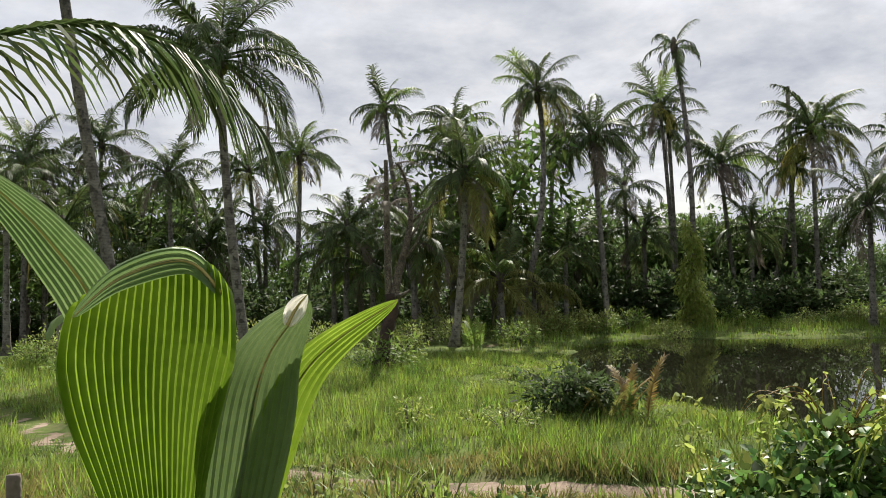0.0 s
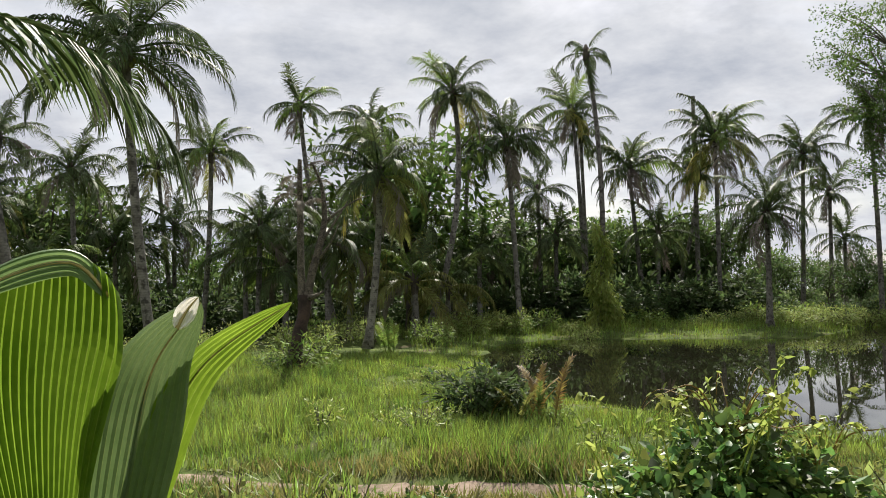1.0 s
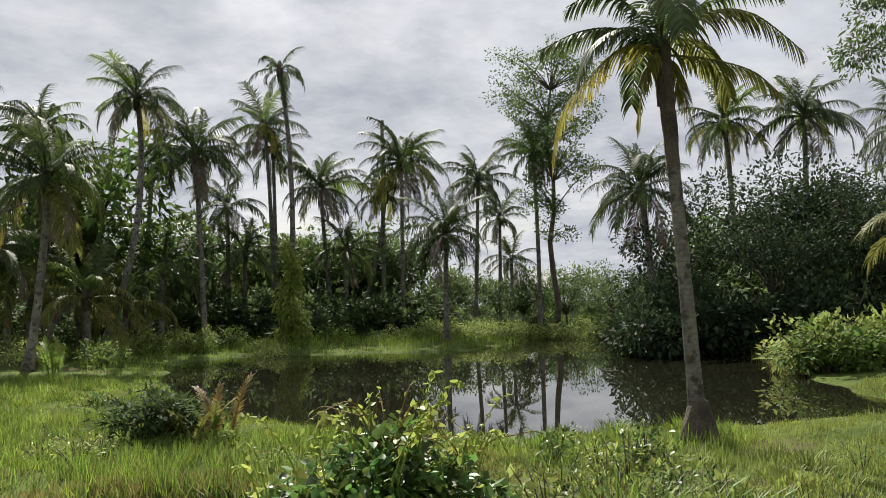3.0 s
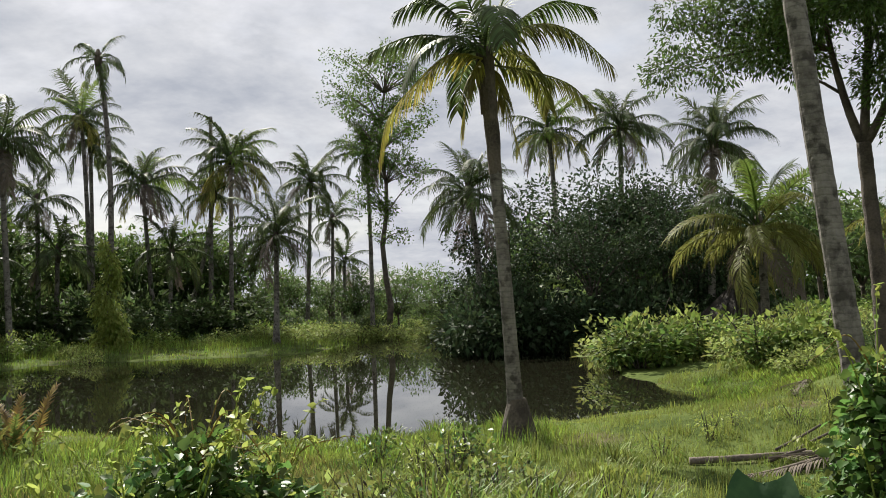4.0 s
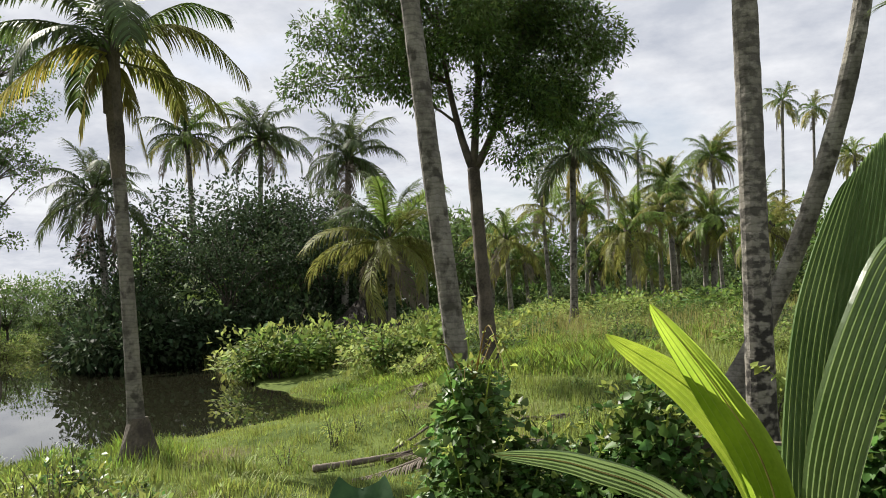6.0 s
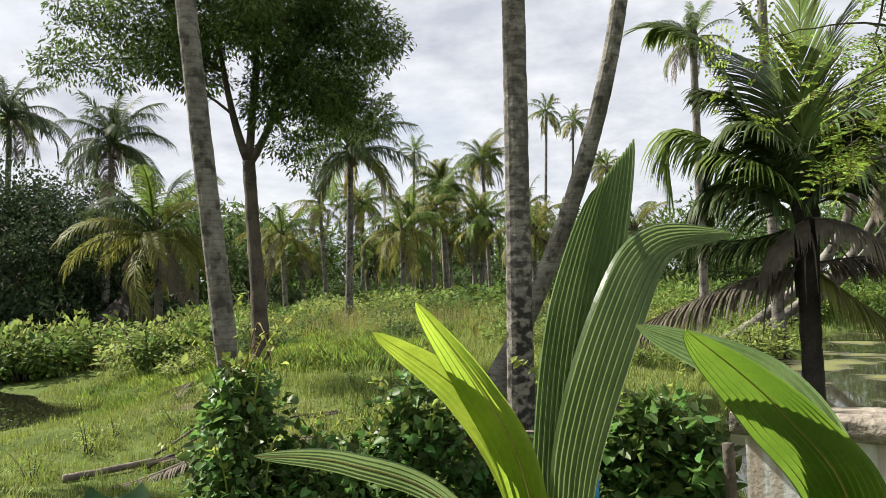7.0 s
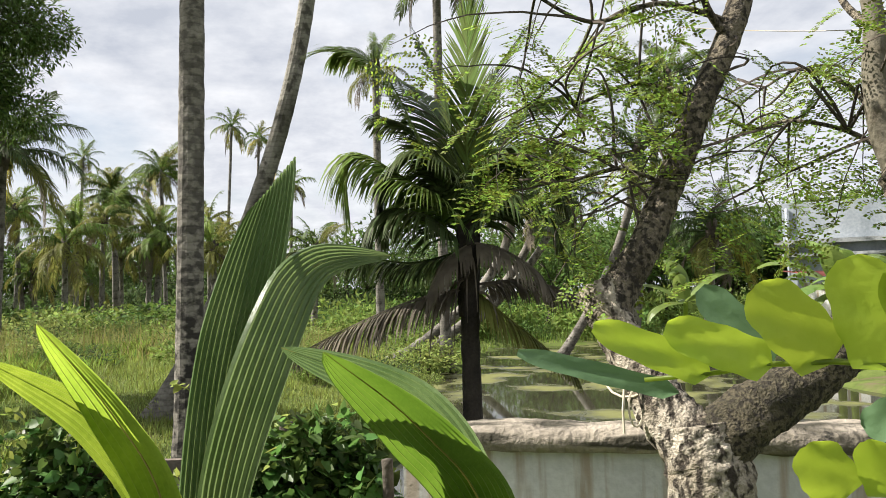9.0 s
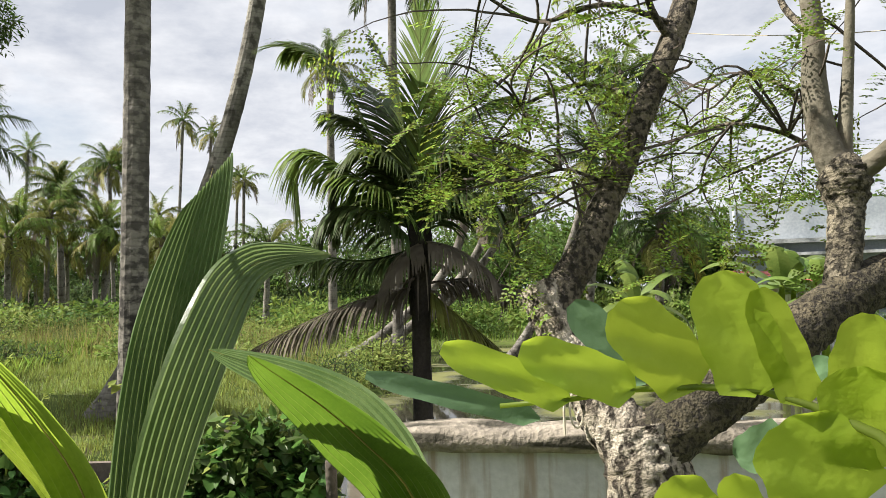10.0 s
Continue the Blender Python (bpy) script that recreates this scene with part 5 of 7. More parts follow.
def place_fronds(thing, heart, table, wide, seed):
    """Fronds along given midribs round the heart of a crown."""
    away = Vector((thing.location.x - 0.4, thing.location.y, 0)).normalized()
    across = Vector((away.y, -away.x, 0))
    for k, (m_, ll, pairs, hang, pts) in enumerate(table):
        rib = [heart + across * a + away * c + Vector((0, 0, b)) for a, b, c in pts]
        part_mesh("frond", frond_along(rib, ll, pairs, m_, seed=seed + k, wide=wide, hang=hang, lean=58 if hang > 0.2 else 40), thing)


def young_palm():
    """The short palm beyond the wall: a tall spear, long arching fronds and a skirt of dead ones."""
    x, y = YOUNG
    z0 = gz(x, y)
    t = empty("coconut_palm", (x, y, z0), "young short-stemmed coconut palm with long fronds and a dead brown skirt", "palm tree", "coconut palms by the pond")
    heart = Vector((0, 0, 2.17 - z0))
    v, f = tube([heart * (i / 20) - Vector((0, 0, 0.06)) for i in range(21)], [0.125 - 0.0012 * i + (0.006 if i % 2 else 0) for i in range(21)], 12, random.Random(2), 0.05)
    part_mesh("trunk", mesh_from("trunk", v, f, M_THATCH), t, "blackish ringed stem")
    shaft = tube([heart + Vector((0, 0, z)) for z in (-0.75, -0.45, -0.15, 0.2, 0.5, 0.8)], [0.12, 0.145, 0.165, 0.14, 0.09, 0.04], 11, random.Random(5), 0.2)
    part_mesh("crown_base", mesh_from("crown_base", *shaft, M_THATCH), t, "dark fibrous crown base")
    place_fronds(t, heart, YOUNG_FRONDS, 0.018, 200)
    rng = random.Random(8)
    for k in range(14):
        a, ln = rng.uniform(0, 6.28), rng.uniform(0.35, 0.8)
        q = heart + Vector((math.cos(a) * 0.2, math.sin(a) * 0.2, rng.uniform(-0.5, 0.0)))
        part_mesh("dead_strip", mesh_from("dead_strip", *tube(bez(q, q + Vector((math.cos(a) * 0.25, math.sin(a) * 0.25, 0.0)), q + Vector((math.cos(a) * 0.3, math.sin(a) * 0.3, -ln)), 6), [0.02, 0.017, 0.014, 0.011, 0.008, 0.003], 4), M_FROND_DEAD), t, "hanging dry brown strip")


young_palm()

# fronds of the palm that leans over the pond
POND_FRONDS = (
    (M_FROND, 0.50, 62, 0.9, ((0, 0, 0), (-0.5, 0.25, 0.0), (-1.0, 0.28, 0.0), (-1.52, 0.10, 0.0))),
    (M_FROND_OLD, 0.53, 62, 0.9, ((0, -0.1, -0.1), (-0.45, -0.05, -0.2), (-0.88, -0.38, -0.2), (-1.28, -0.85, -0.2), (-1.42, -1.4, -0.2))),
    (M_FROND_OLD, 0.41, 44, 0.9, ((-0.05, -0.1, -0.1), (-0.22, -0.45, -0.2), (-0.34, -1.1, -0.2))),
    (M_FROND_OLD, 0.43, 50, 0.9, ((0.08, -0.15, 0.1), (0.25, -0.6, 0.2), (0.42, -1.3, 0.2))),
    (M_FROND_OLIVE, 0.55, 62, 1.0, ((0, 0, 0), (0.6, 0.3, -0.1), (1.1, 0.2, -0.2), (1.62, -0.3, -0.2))),
    (M_FROND_OLIVE, 0.46, 56, 0.9, ((0.1, -0.1, 0.2), (0.6, -0.18, 0.3), (1.1, -0.38, 0.3), (1.42, -0.7, 0.3))),
    (M_FROND_GREEN, 0.53, 62, 0.8, ((0.1, 0.1, 0.1), (0.5, 0.5, 0.2), (0.95, 0.75, 0.3), (1.45, 0.65, 0.3))),
    (M_FROND_LIT, 0.50, 62, 0.4, ((0, 0.1, 0.0), (0.1, 0.7, 0.0), (0.02, 1.3, 0.0), (-0.2, 1.8, 0.0))),
    (M_FROND, 0.53, 62, 0.7, ((-0.05, 0.1, 0.1), (-0.35, 0.6, 0.2), (-0.75, 0.85, 0.2), (-1.15, 0.72, 0.2))),
    (M_FROND_GREEN, 0.53, 62, 0.5, ((0.05, 0.1, 0.0), (0.3, 0.8, 0.1), (0.55, 1.3, 0.2), (1.0, 1.5, 0.2))),
    (M_FROND, 0.53, 62, 0.6, ((-0.02, 0.1, -0.1), (-0.25, 0.8, -0.3), (-0.6, 1.2, -0.5), (-1.05, 1.2, -0.6))),
    (M_FROND, 0.53, 62, 0.8, ((0, 0, -0.1), (0.1, 0.35, -0.7), (0.2, 0.15, -1.2), (0.25, -0.3, -1.55))),
    (M_FROND, 0.53, 62, 0.8, ((0, 0, 0.1), (-0.2, 0.3, 0.7), (-0.35, 0.1, 1.2), (-0.45, -0.4, 1.5))),
    (M_FROND_OLIVE, 0.48, 62, 0.8, ((0, 0, 0.1), (0.35, 0.2, 0.6), (0.7, -0.05, 1.0), (0.9, -0.5, 1.2))),
    (M_FROND, 0.48, 62, 0.9, ((0, -0.05, -0.1), (-0.4, 0.1, -0.5), (-0.8, -0.15, -0.8), (-1.0, -0.6, -0.9))),
)
pond_palm = next(o for o in scene.objects if o.get("label") == PALM_WORDS["b"])
place_fronds(pond_palm, Vector((7.50, 8.20, 4.95)) - pond_palm.location, POND_FRONDS, 0.016, 300)

# ---------------------------------------------------------------- the drumstick tree by the wall


def bark_tube(points, radii, sides=18, seed=1, rough=0.10):
    """A knobbly tube: finely ringed, its skin pushed in and out by noise."""
    pts, rad = [], []
    n = len(points) - 1
    P_ = [Vector(p) for p in points]
    steps = n * 14
    for i in range(steps + 1):
        u = i / steps * n
        k = min(int(u), n - 1)
        t = u - k
        p0, p1, p2, p3 = P_[max(k - 1, 0)], P_[k], P_[k + 1], P_[min(k + 2, n)]
        pts.append(0.5 * ((2 * p1) + (p2 - p0) * t + (2 * p0 - 5 * p1 + 4 * p2 - p3) * t * t + (3 * p1 - p0 - 3 * p2 + p3) * t ** 3))
        rad.append(radii[k] * (1 - t) + radii[k + 1] * t)
    v, f = tube(pts, rad, sides)
    out = []
    for i, q in enumerate(v):
        c = pts[min(i // sides, len(pts) - 1)]
        k = noise.noise(q * 7 + Vector((seed, 0, 0))) * 0.7 + noise.noise(q * 38) * 0.55 + noise.noise(q * 95) * 0.6
        out.append(c + (q - c) * (1 + rough * k))
    return out, f


drumstick = empty("drumstick_tree", (TRUNK[0][0], TRUNK[0][1], 0.0), "gnarled pollarded drumstick tree with pale cracked bark and feathery leaves", "tree")
ORIGIN = Vector((TRUNK[0][0], TRUNK[0][1], 0.0))


def local(pts):
    return [Vector(p) - ORIGIN for p in pts]


foot = [Vector((0, 0, -0.15)), *local(TRUNK[1:])]
part_mesh("trunk", mesh_from("trunk", *join(
    bark_tube(foot, [0.150, 0.125, 0.115, 0.10], 40, 1, 0.16),
    bark_tube(local(ARM_LEFT), [0.100, 0.088, 0.072, 0.066, 0.066], 36, 2, 0.20)), M_BARK_PALE, True), drumstick)
part_mesh("branch", mesh_from("branch", *bark_tube(local(STEM), [0.066, 0.060, 0.054, 0.050, 0.047, 0.044, 0.042, 0.040], 24, 4, 0.13), M_BARK_GREY, True), drumstick, "rough grey-brown main branch")
part_mesh("branch", mesh_from("branch", *bark_tube(local(ARM_RIGHT), [0.098, 0.084, 0.076, 0.078, 0.078, 0.075, 0.07], 32, 5, 0.15), M_BARK_MOSS, True), drumstick, "dark mossy side branch")
part_mesh("branch", mesh_from("branch", *bark_tube(local(SECOND), [0.058, 0.053, 0.054, 0.066], 22, 6, 0.13), M_BARK_GREY, True), drumstick)


part_mesh("knob", mesh_from("knob", *bark_tube(local([(KNOB[0], KNOB[1], KNOB[2] + z) for z in (-0.10, -0.05, 0.0, 0.05, 0.09)]), [0.040, 0.072, 0.084, 0.068, 0.03], 24, 9, 0.20), M_BARK_GREY, True), drumstick, "swollen pollard knob")
LIMB_POINTS = []


def limb(points, r, bark=None):
    n = len(points)
    LIMB_POINTS.extend(local(points)[1:])
    part_mesh("branch", mesh_from("branch", *bark_tube(local(points), [r * (1 - 0.55 * i / (n - 1)) for i in range(n)], 10, 7, 0.05), bark or M_BARK_GREY, True), drumstick)


limb(((2.728, -1.992, 2.006), (2.788, -1.965, 2.182), (2.838, -1.981, 2.384), (2.877, -2.013, 2.631), (2.913, -1.965, 2.921)), 0.056, M_BARK_SMOOTH)
limb(((2.728, -1.992, 2.006), (2.762, -2.030, 2.197), (2.797, -2.082, 2.415), (2.800, -2.110, 2.687)), 0.03, M_BARK_SMOOTH)
limb(((2.727, -1.993, 2.024), (2.648, -2.056, 2.086), (2.547, -2.095, 2.174)), 0.045, M_BARK_SMOOTH)
limb(((3.108, -1.624, 2.565), (3.073, -1.522, 2.672), (2.999, -1.447, 2.802)), 0.018)
limb(((2.879, -2.010, 2.553), (3.011, -2.000, 2.696), (3.116, -2.026, 2.927)), 0.016)
limb(((3.115, -1.653, 2.631), (3.141, -1.382, 2.709), (3.140, -1.123, 2.635), (3.105, -0.909, 2.711)), 0.012)
limb(((3.087, -1.494, 2.351), (3.223, -1.320, 2.441), (3.352, -1.123, 2.381), (3.385, -1.019, 2.258)), 0.01)
limb(((3.052, -1.338, 2.046), (3.025, -1.144, 2.099), (3.040, -0.950, 2.043)), 0.008)
limb(((2.750, -2.013, 2.064), (3.012, -1.999, 2.225), (3.202, -1.897, 2.302), (3.374, -1.805, 2.290)), 0.011)
limb(((2.788, -1.965, 2.182), (3.089, -2.063, 2.409), (3.343, -2.047, 2.538), (3.499, -1.988, 2.506)), 0.011)


def feathery_crown():
    """Thin bent twigs with sprays of small paired leaflets."""
    rng = np.random.default_rng(21)
    starts = [Vector(STEM[i]).lerp(Vector(STEM[i + 1]), k / 3) - ORIGIN for i in range(2, 7) for k in range(3)] + LIMB_POINTS
    lots, C_, A_, S_, U_ = [], [], [], [], []
    hubs = [Vector(p) - ORIGIN for p in SPRAYS]
    for k in range(96):
        h = hubs[k % len(hubs)] + Vector(rng.normal(0, 0.17, 3)) + Vector((0, 0, 0.04))
        s = min(starts, key=lambda q: (q - h).length + rng.uniform(0, 0.9))
        mid = (s + h) / 2 + Vector(rng.normal(0, 0.24, 3)) + Vector((0, 0, 0.15))
        path = bez(s, mid, h, 13)
        wob = Vector(rng.normal(0, 0.02, 3))
        for i in range(1, 12):
            path[i] = path[i] + wob * math.sin(i * 0.52) + Vector(rng.normal(0, 0.002, 3))
        if k < 70:
            lots.append(tube(path, [0.0060 - 0.00040 * i for i in range(13)], 4))
        for m in range(3):
            root = path[12 - 2 * m] + Vector(rng.normal(0, 0.02, 3))
            d = Vector(rng.normal(0, 1, 3))
            d.z = d.z * 0.25 - 0.22
            d.normalize()
            face = Vector(rng.normal(0, 0.38, 3)) + Vector((-0.45, 0.2, 0.9))
            side = d.cross(face).normalized()
            face = side.cross(d)
            ln = rng.uniform(0.13, 0.24)
            for i in range(7):
                u = (i + 0.7) / 7
                q = root + d * (ln * u) + Vector((0, 0, -0.12 * u * u * ln / 0.2))
                arm = ln * 0.34 * (1.12 - u)
                for sg in (-1, 1):
                    tw = (side * sg + d * 0.55).normalized()
                    for e in range(1 if i == 6 else 4):
                        r2 = q + tw * (arm * (e + 0.3) / 3.4)
                        for s2 in (-1, 1):
                            C_.append(r2); A_.append(tw * 0.5 + d * (0.9 * s2) + tw.cross(face) * 0.05)
                            U_.append(face); S_.append(rng.uniform(0.014, 0.021))
    part_mesh("twig", mesh_from("twig", *join(*lots), M_BARK_DARK), drumstick)
    v, f = leaves(np.array([tuple(c) for c in C_]), np.array([tuple(a) for a in A_]), np.array(S_), "rhomb", rng, 0.3, np.array([tuple(u) for u in U_]))
    part_mesh("foliage", fast_mesh("foliage", v, f, M_LEAF_FEATHER), drumstick, "small bright green feathery leaflets")


feathery_crown()


def twine():
    # loose loop of twine tied round the left arm
    c = Vector(ARM_LEFT[2])
    v1 = tube([c + Vector((0.02, 0.10 * math.cos(a), -0.05 + 0.03 * math.sin(a * 2))) + Vector((-0.11 * abs(math.sin(a)), 0, 0)) for a in [i * 0.35 for i in range(19)]], [0.004] * 19, 5)
    v2 = tube([c + Vector((-0.10, 0.09, -0.05)), c + Vector((-0.11, 0.10, -0.11)), c + Vector((-0.10, 0.095, -0.18))], [0.004] * 3, 5)
    v3 = tube([c + Vector((-0.11, 0.06, -0.05)) + Vector((0, 0.022 * math.sin(a), -0.055 + 0.055 * math.cos(a))) for a in [i * 0.4 for i in range(17)]], [0.0035] * 17, 5)
    tagged(new("twine", mesh_from("twine", *join(v1, v2, v3), M_ROPE)), "loop of pale twine tied round a tree arm", "rope")


twine()
wire = tube([Vector((3.75, -1.75, 2.83)).lerp(Vector((2.3, -2.45, 2.46)), i / 10) - Vector((0, 0, 0.05 * math.sin(math.pi * i / 10))) for i in range(11)], [0.0018] * 11, 6)
tagged(new("wire", mesh_from("wire", *wire, M_ROPE)), "thin pale wire strung between the branches", "wire")

spray = empty("leaf_spray", LEAF_STALK[-1], "fresh lime-green pinnate leaf on a thin stalk close by", "plant")
SPRAY_O = Vector(LEAF_STALK[-1])
foot_ = Vector((SPRAY_O.x + 0.22, SPRAY_O.y - 0.12, gz(SPRAY_O.x, SPRAY_O.y)))
part_mesh("stalk", mesh_from("stalk", *tube([*(Vector(p) - SPRAY_O for p in LEAF_STALK), foot_ - SPRAY_O], [0.0008, 0.0009, 0.001, 0.0011, 0.0012, 0.0013, 0.0016, 0.002, 0.003, 0.008], 8), M_SEEDLING, True), spray)


def leaflet(root, tip, width, material):
    a, b = Vector(root) - SPRAY_O, Vector(tip) - SPRAY_O
    d = b - a
    eye = Vector((0.41, -0.12, 1.7)) - SPRAY_O
    side = d.cross(eye - (a + b) / 2).normalized()
    up = side.cross(d).normalized()
    verts, faces = [], []
    for i in range(13):
        u = i / 12
        w = width * 0.5 * ((1 - abs(2 * (0.05 + 0.93 * u) ** 0.82 - 1) ** 4.0) ** 0.5 * (1 + 0.05 * math.sin(17 * u)) if 0 < u else 0.10)
        for j in range(7):
            v = j / 3 - 1
            verts.append(a + d * u + side * (v * w) + up * (width * (0.07 * abs(v) - 0.07 * u * u + 0.03 * math.sin(9 * u + 4 * v))))
    for i in range(12):
        for j in range(6):
            k = i * 7 + j
            faces.append((k, k + 1, k + 8, k + 7))
    part_mesh("leaflet", mesh_from("leaflet", verts, faces, material, True), spray)


leaflet((0.682, -0.245, 1.670), (0.685, -0.204, 1.688), 0.0119, M_PINNATE)
leaflet((0.674, -0.264, 1.673), (0.679, -0.228, 1.687), 0.0149, M_PINNATE)
leaflet((0.666, -0.281, 1.674), (0.668, -0.256, 1.700), 0.0214, M_PINNATE)
leaflet((0.656, -0.296, 1.672), (0.654, -0.282, 1.709), 0.0225, M_PINNATE)
leaflet((0.649, -0.307, 1.669), (0.648, -0.292, 1.704), 0.0134, M_PINNATE)
leaflet((0.643, -0.315, 1.639), (0.645, -0.297, 1.665), 0.0315, M_PINNATE)
leaflet((0.642, -0.317, 1.669), (0.630, -0.316, 1.696), 0.0163, M_PINNATE)
leaflet((0.638, -0.320, 1.652), (0.633, -0.312, 1.681), 0.0238, M_PINNATE)
leaflet((0.665, -0.282, 1.628), (0.662, -0.269, 1.647), 0.0182, M_PINNATE)
leaflet((0.658, -0.294, 1.630), (0.653, -0.284, 1.649), 0.0126, M_PINNATE)
leaflet((0.697, -0.240, 1.662), (0.711, -0.183, 1.678), 0.0077, M_BLUE_LEAF)
leaflet((0.706, -0.284, 1.671), (0.716, -0.260, 1.700), 0.0148, M_BLUE_LEAF)
leaflet((0.667, -0.313, 1.657), (0.676, -0.300, 1.648), 0.0139, M_BLUE_LEAF)
leaflet((0.667, -0.314, 1.672), (0.659, -0.324, 1.681), 0.0079, M_BLUE_LEAF)

# ---------------------------------------------------------------- wall, fence and vines


def build_wall():
    a, b = Vector((4.175, -0.56, 0)), Vector((2.55, -4.60, 0))
    d = (b - a)
    ln = d.length
    turn = math.atan2(d.y, d.x)
    m = Matrix.LocRotScale(a, Euler((0, 0, turn)), None)
    n = 40
    verts, faces = [], []
    prof = [(-0.10, -0.3), (-0.10, 0.3), (-0.10, 0.7), (-0.10, 1.03), (0.10, 1.03), (0.10, 0.5), (0.10, -0.3)]
    for i in range(n + 1):
        x = ln * i / n
        for y, z in prof:
            verts.append((x, y + 0.006 * noise.noise(Vector((x * 2, y * 5, z * 2))), z))
    k = len(prof)
    for i in range(n):
        for j in range(k - 1):
            q = i * k + j
            faces.append((q, q + k, q + k + 1, q + 1))
    faces.append(tuple(range(k)))
    faces.append(tuple(n * k + j for j in range(k))[::-1])
    w = new("wall_compound", mesh_from("wall_compound", verts, faces, M_PLASTER))
    w.matrix_world = m
    tagged(w, "grey-white plastered compound wall with rain streaks", "wall", kind="structure")
    # rounded coping, cracked and worn
    verts, faces = [], []
    sides = 14
    n = 150
    for i in range(n + 1):
        x = -0.05 + (ln + 0.1) * i / n
        for j in range(sides + 1):
            t = math.pi * j / sides
            p = Vector((x, -0.150 * math.cos(t), 1.03 + 0.015 + 0.085 * math.sin(t) ** 0.5 if 0 < j < sides else 1.025))
            o = noise.noise(Vector((x * 3, p.y * 8, p.z * 8))) * 0.016 + noise.noise(Vector((x * 9, p.y * 25, p.z * 40))) * 0.012
            verts.append((x, p.y * (1 + o * 3), p.z + o))
    k = sides + 1
    for i in range(n):
        for j in range(sides):
            q = i * k + j
            faces.append((q, q + k, q + k + 1, q + 1))
        faces.append((i * k + sides, (i + 1) * k + sides, (i + 1) * k, i * k))
    faces.append(tuple(range(k)))
    faces.append(tuple(n * k + j for j in range(k))[::-1])
    cop = part_mesh("coping", mesh_from("coping", verts, faces, M_CAP, True), w, "rounded brown weathered cement coping")
    return w


build_wall()


def post(x, y, h, r, label, material=None):
    v, f = bark_tube([(0, 0, -0.2), (0.01, 0, h * 0.5), (0, 0.01, h)], [r, r * 0.95, r * 0.9], 12, int(x * 9), 0.08)
    ob = new("fence_post", mesh_from("fence_post", v, f, material or M_WOOD, True))
    ob.location = (x, y, gz(x, y))
    return tagged(ob, label, "post", "fence posts")


for x, y, h, r in ((4.55, 2.05, 1.05, 0.05), (4.72, 1.1, 0.98, 0.05), (4.70, -0.32, 1.0, 0.05), (4.16, -0.47, 1.02, 0.028)):
    post(x, y, h, r, "dark weathered wooden fence post under the vines", M_BARK_DARK)
post(6.4, 0.02, 1.02, 0.055, "short brown stump-like post in the grass", M_BARK_DARK)
stake = post(-1.86, 3.73, 0.93, 0.033, "grey cut wooden stake beside the path")

bm = bmesh.new()
bmesh.ops.create_cube(bm, size=1, matrix=Matrix.LocRotScale((4.72, 0.4, 0.87), Euler((0.04, 0, 0.02)), (0.045, 1.55, 0.10)))
bmesh.ops.bevel(bm, geom=bm.edges[:], offset=0.008, segments=1)
me = bpy.data.meshes.new("fence_rail")
bm.to_mesh(me); bm.free()
me.materials.append(M_WOOD)
tagged(new("fence_rail", me), "grey weathered timber rail across the fence", "fence")


def tarp():
    verts, faces = [], []
    for i in range(21):
        for j in range(8):
            y, z = 0.10 + 0.42 * i / 20, 0.30 + 0.50 * j / 7
            verts.append((4.17 + 0.03 * math.sin(y * 9 + z * 4) + 0.012 * math.sin(z * 21), y, z + 0.03 * math.sin(y * 5)))
    for i in range(20):
        for j in range(7):
            a = i * 8 + j
            faces.append((a, a + 1, a + 9, a + 8))
    ob = new("tarpaulin", mesh_from("tarpaulin", verts, faces, M_BLUE, True))
    so = ob.modifiers.new("thickness", "SOLIDIFY")
    so.thickness = 0.004
    tagged(ob, "faded blue plastic sheet hung on the fence", "sheet")


tarp()


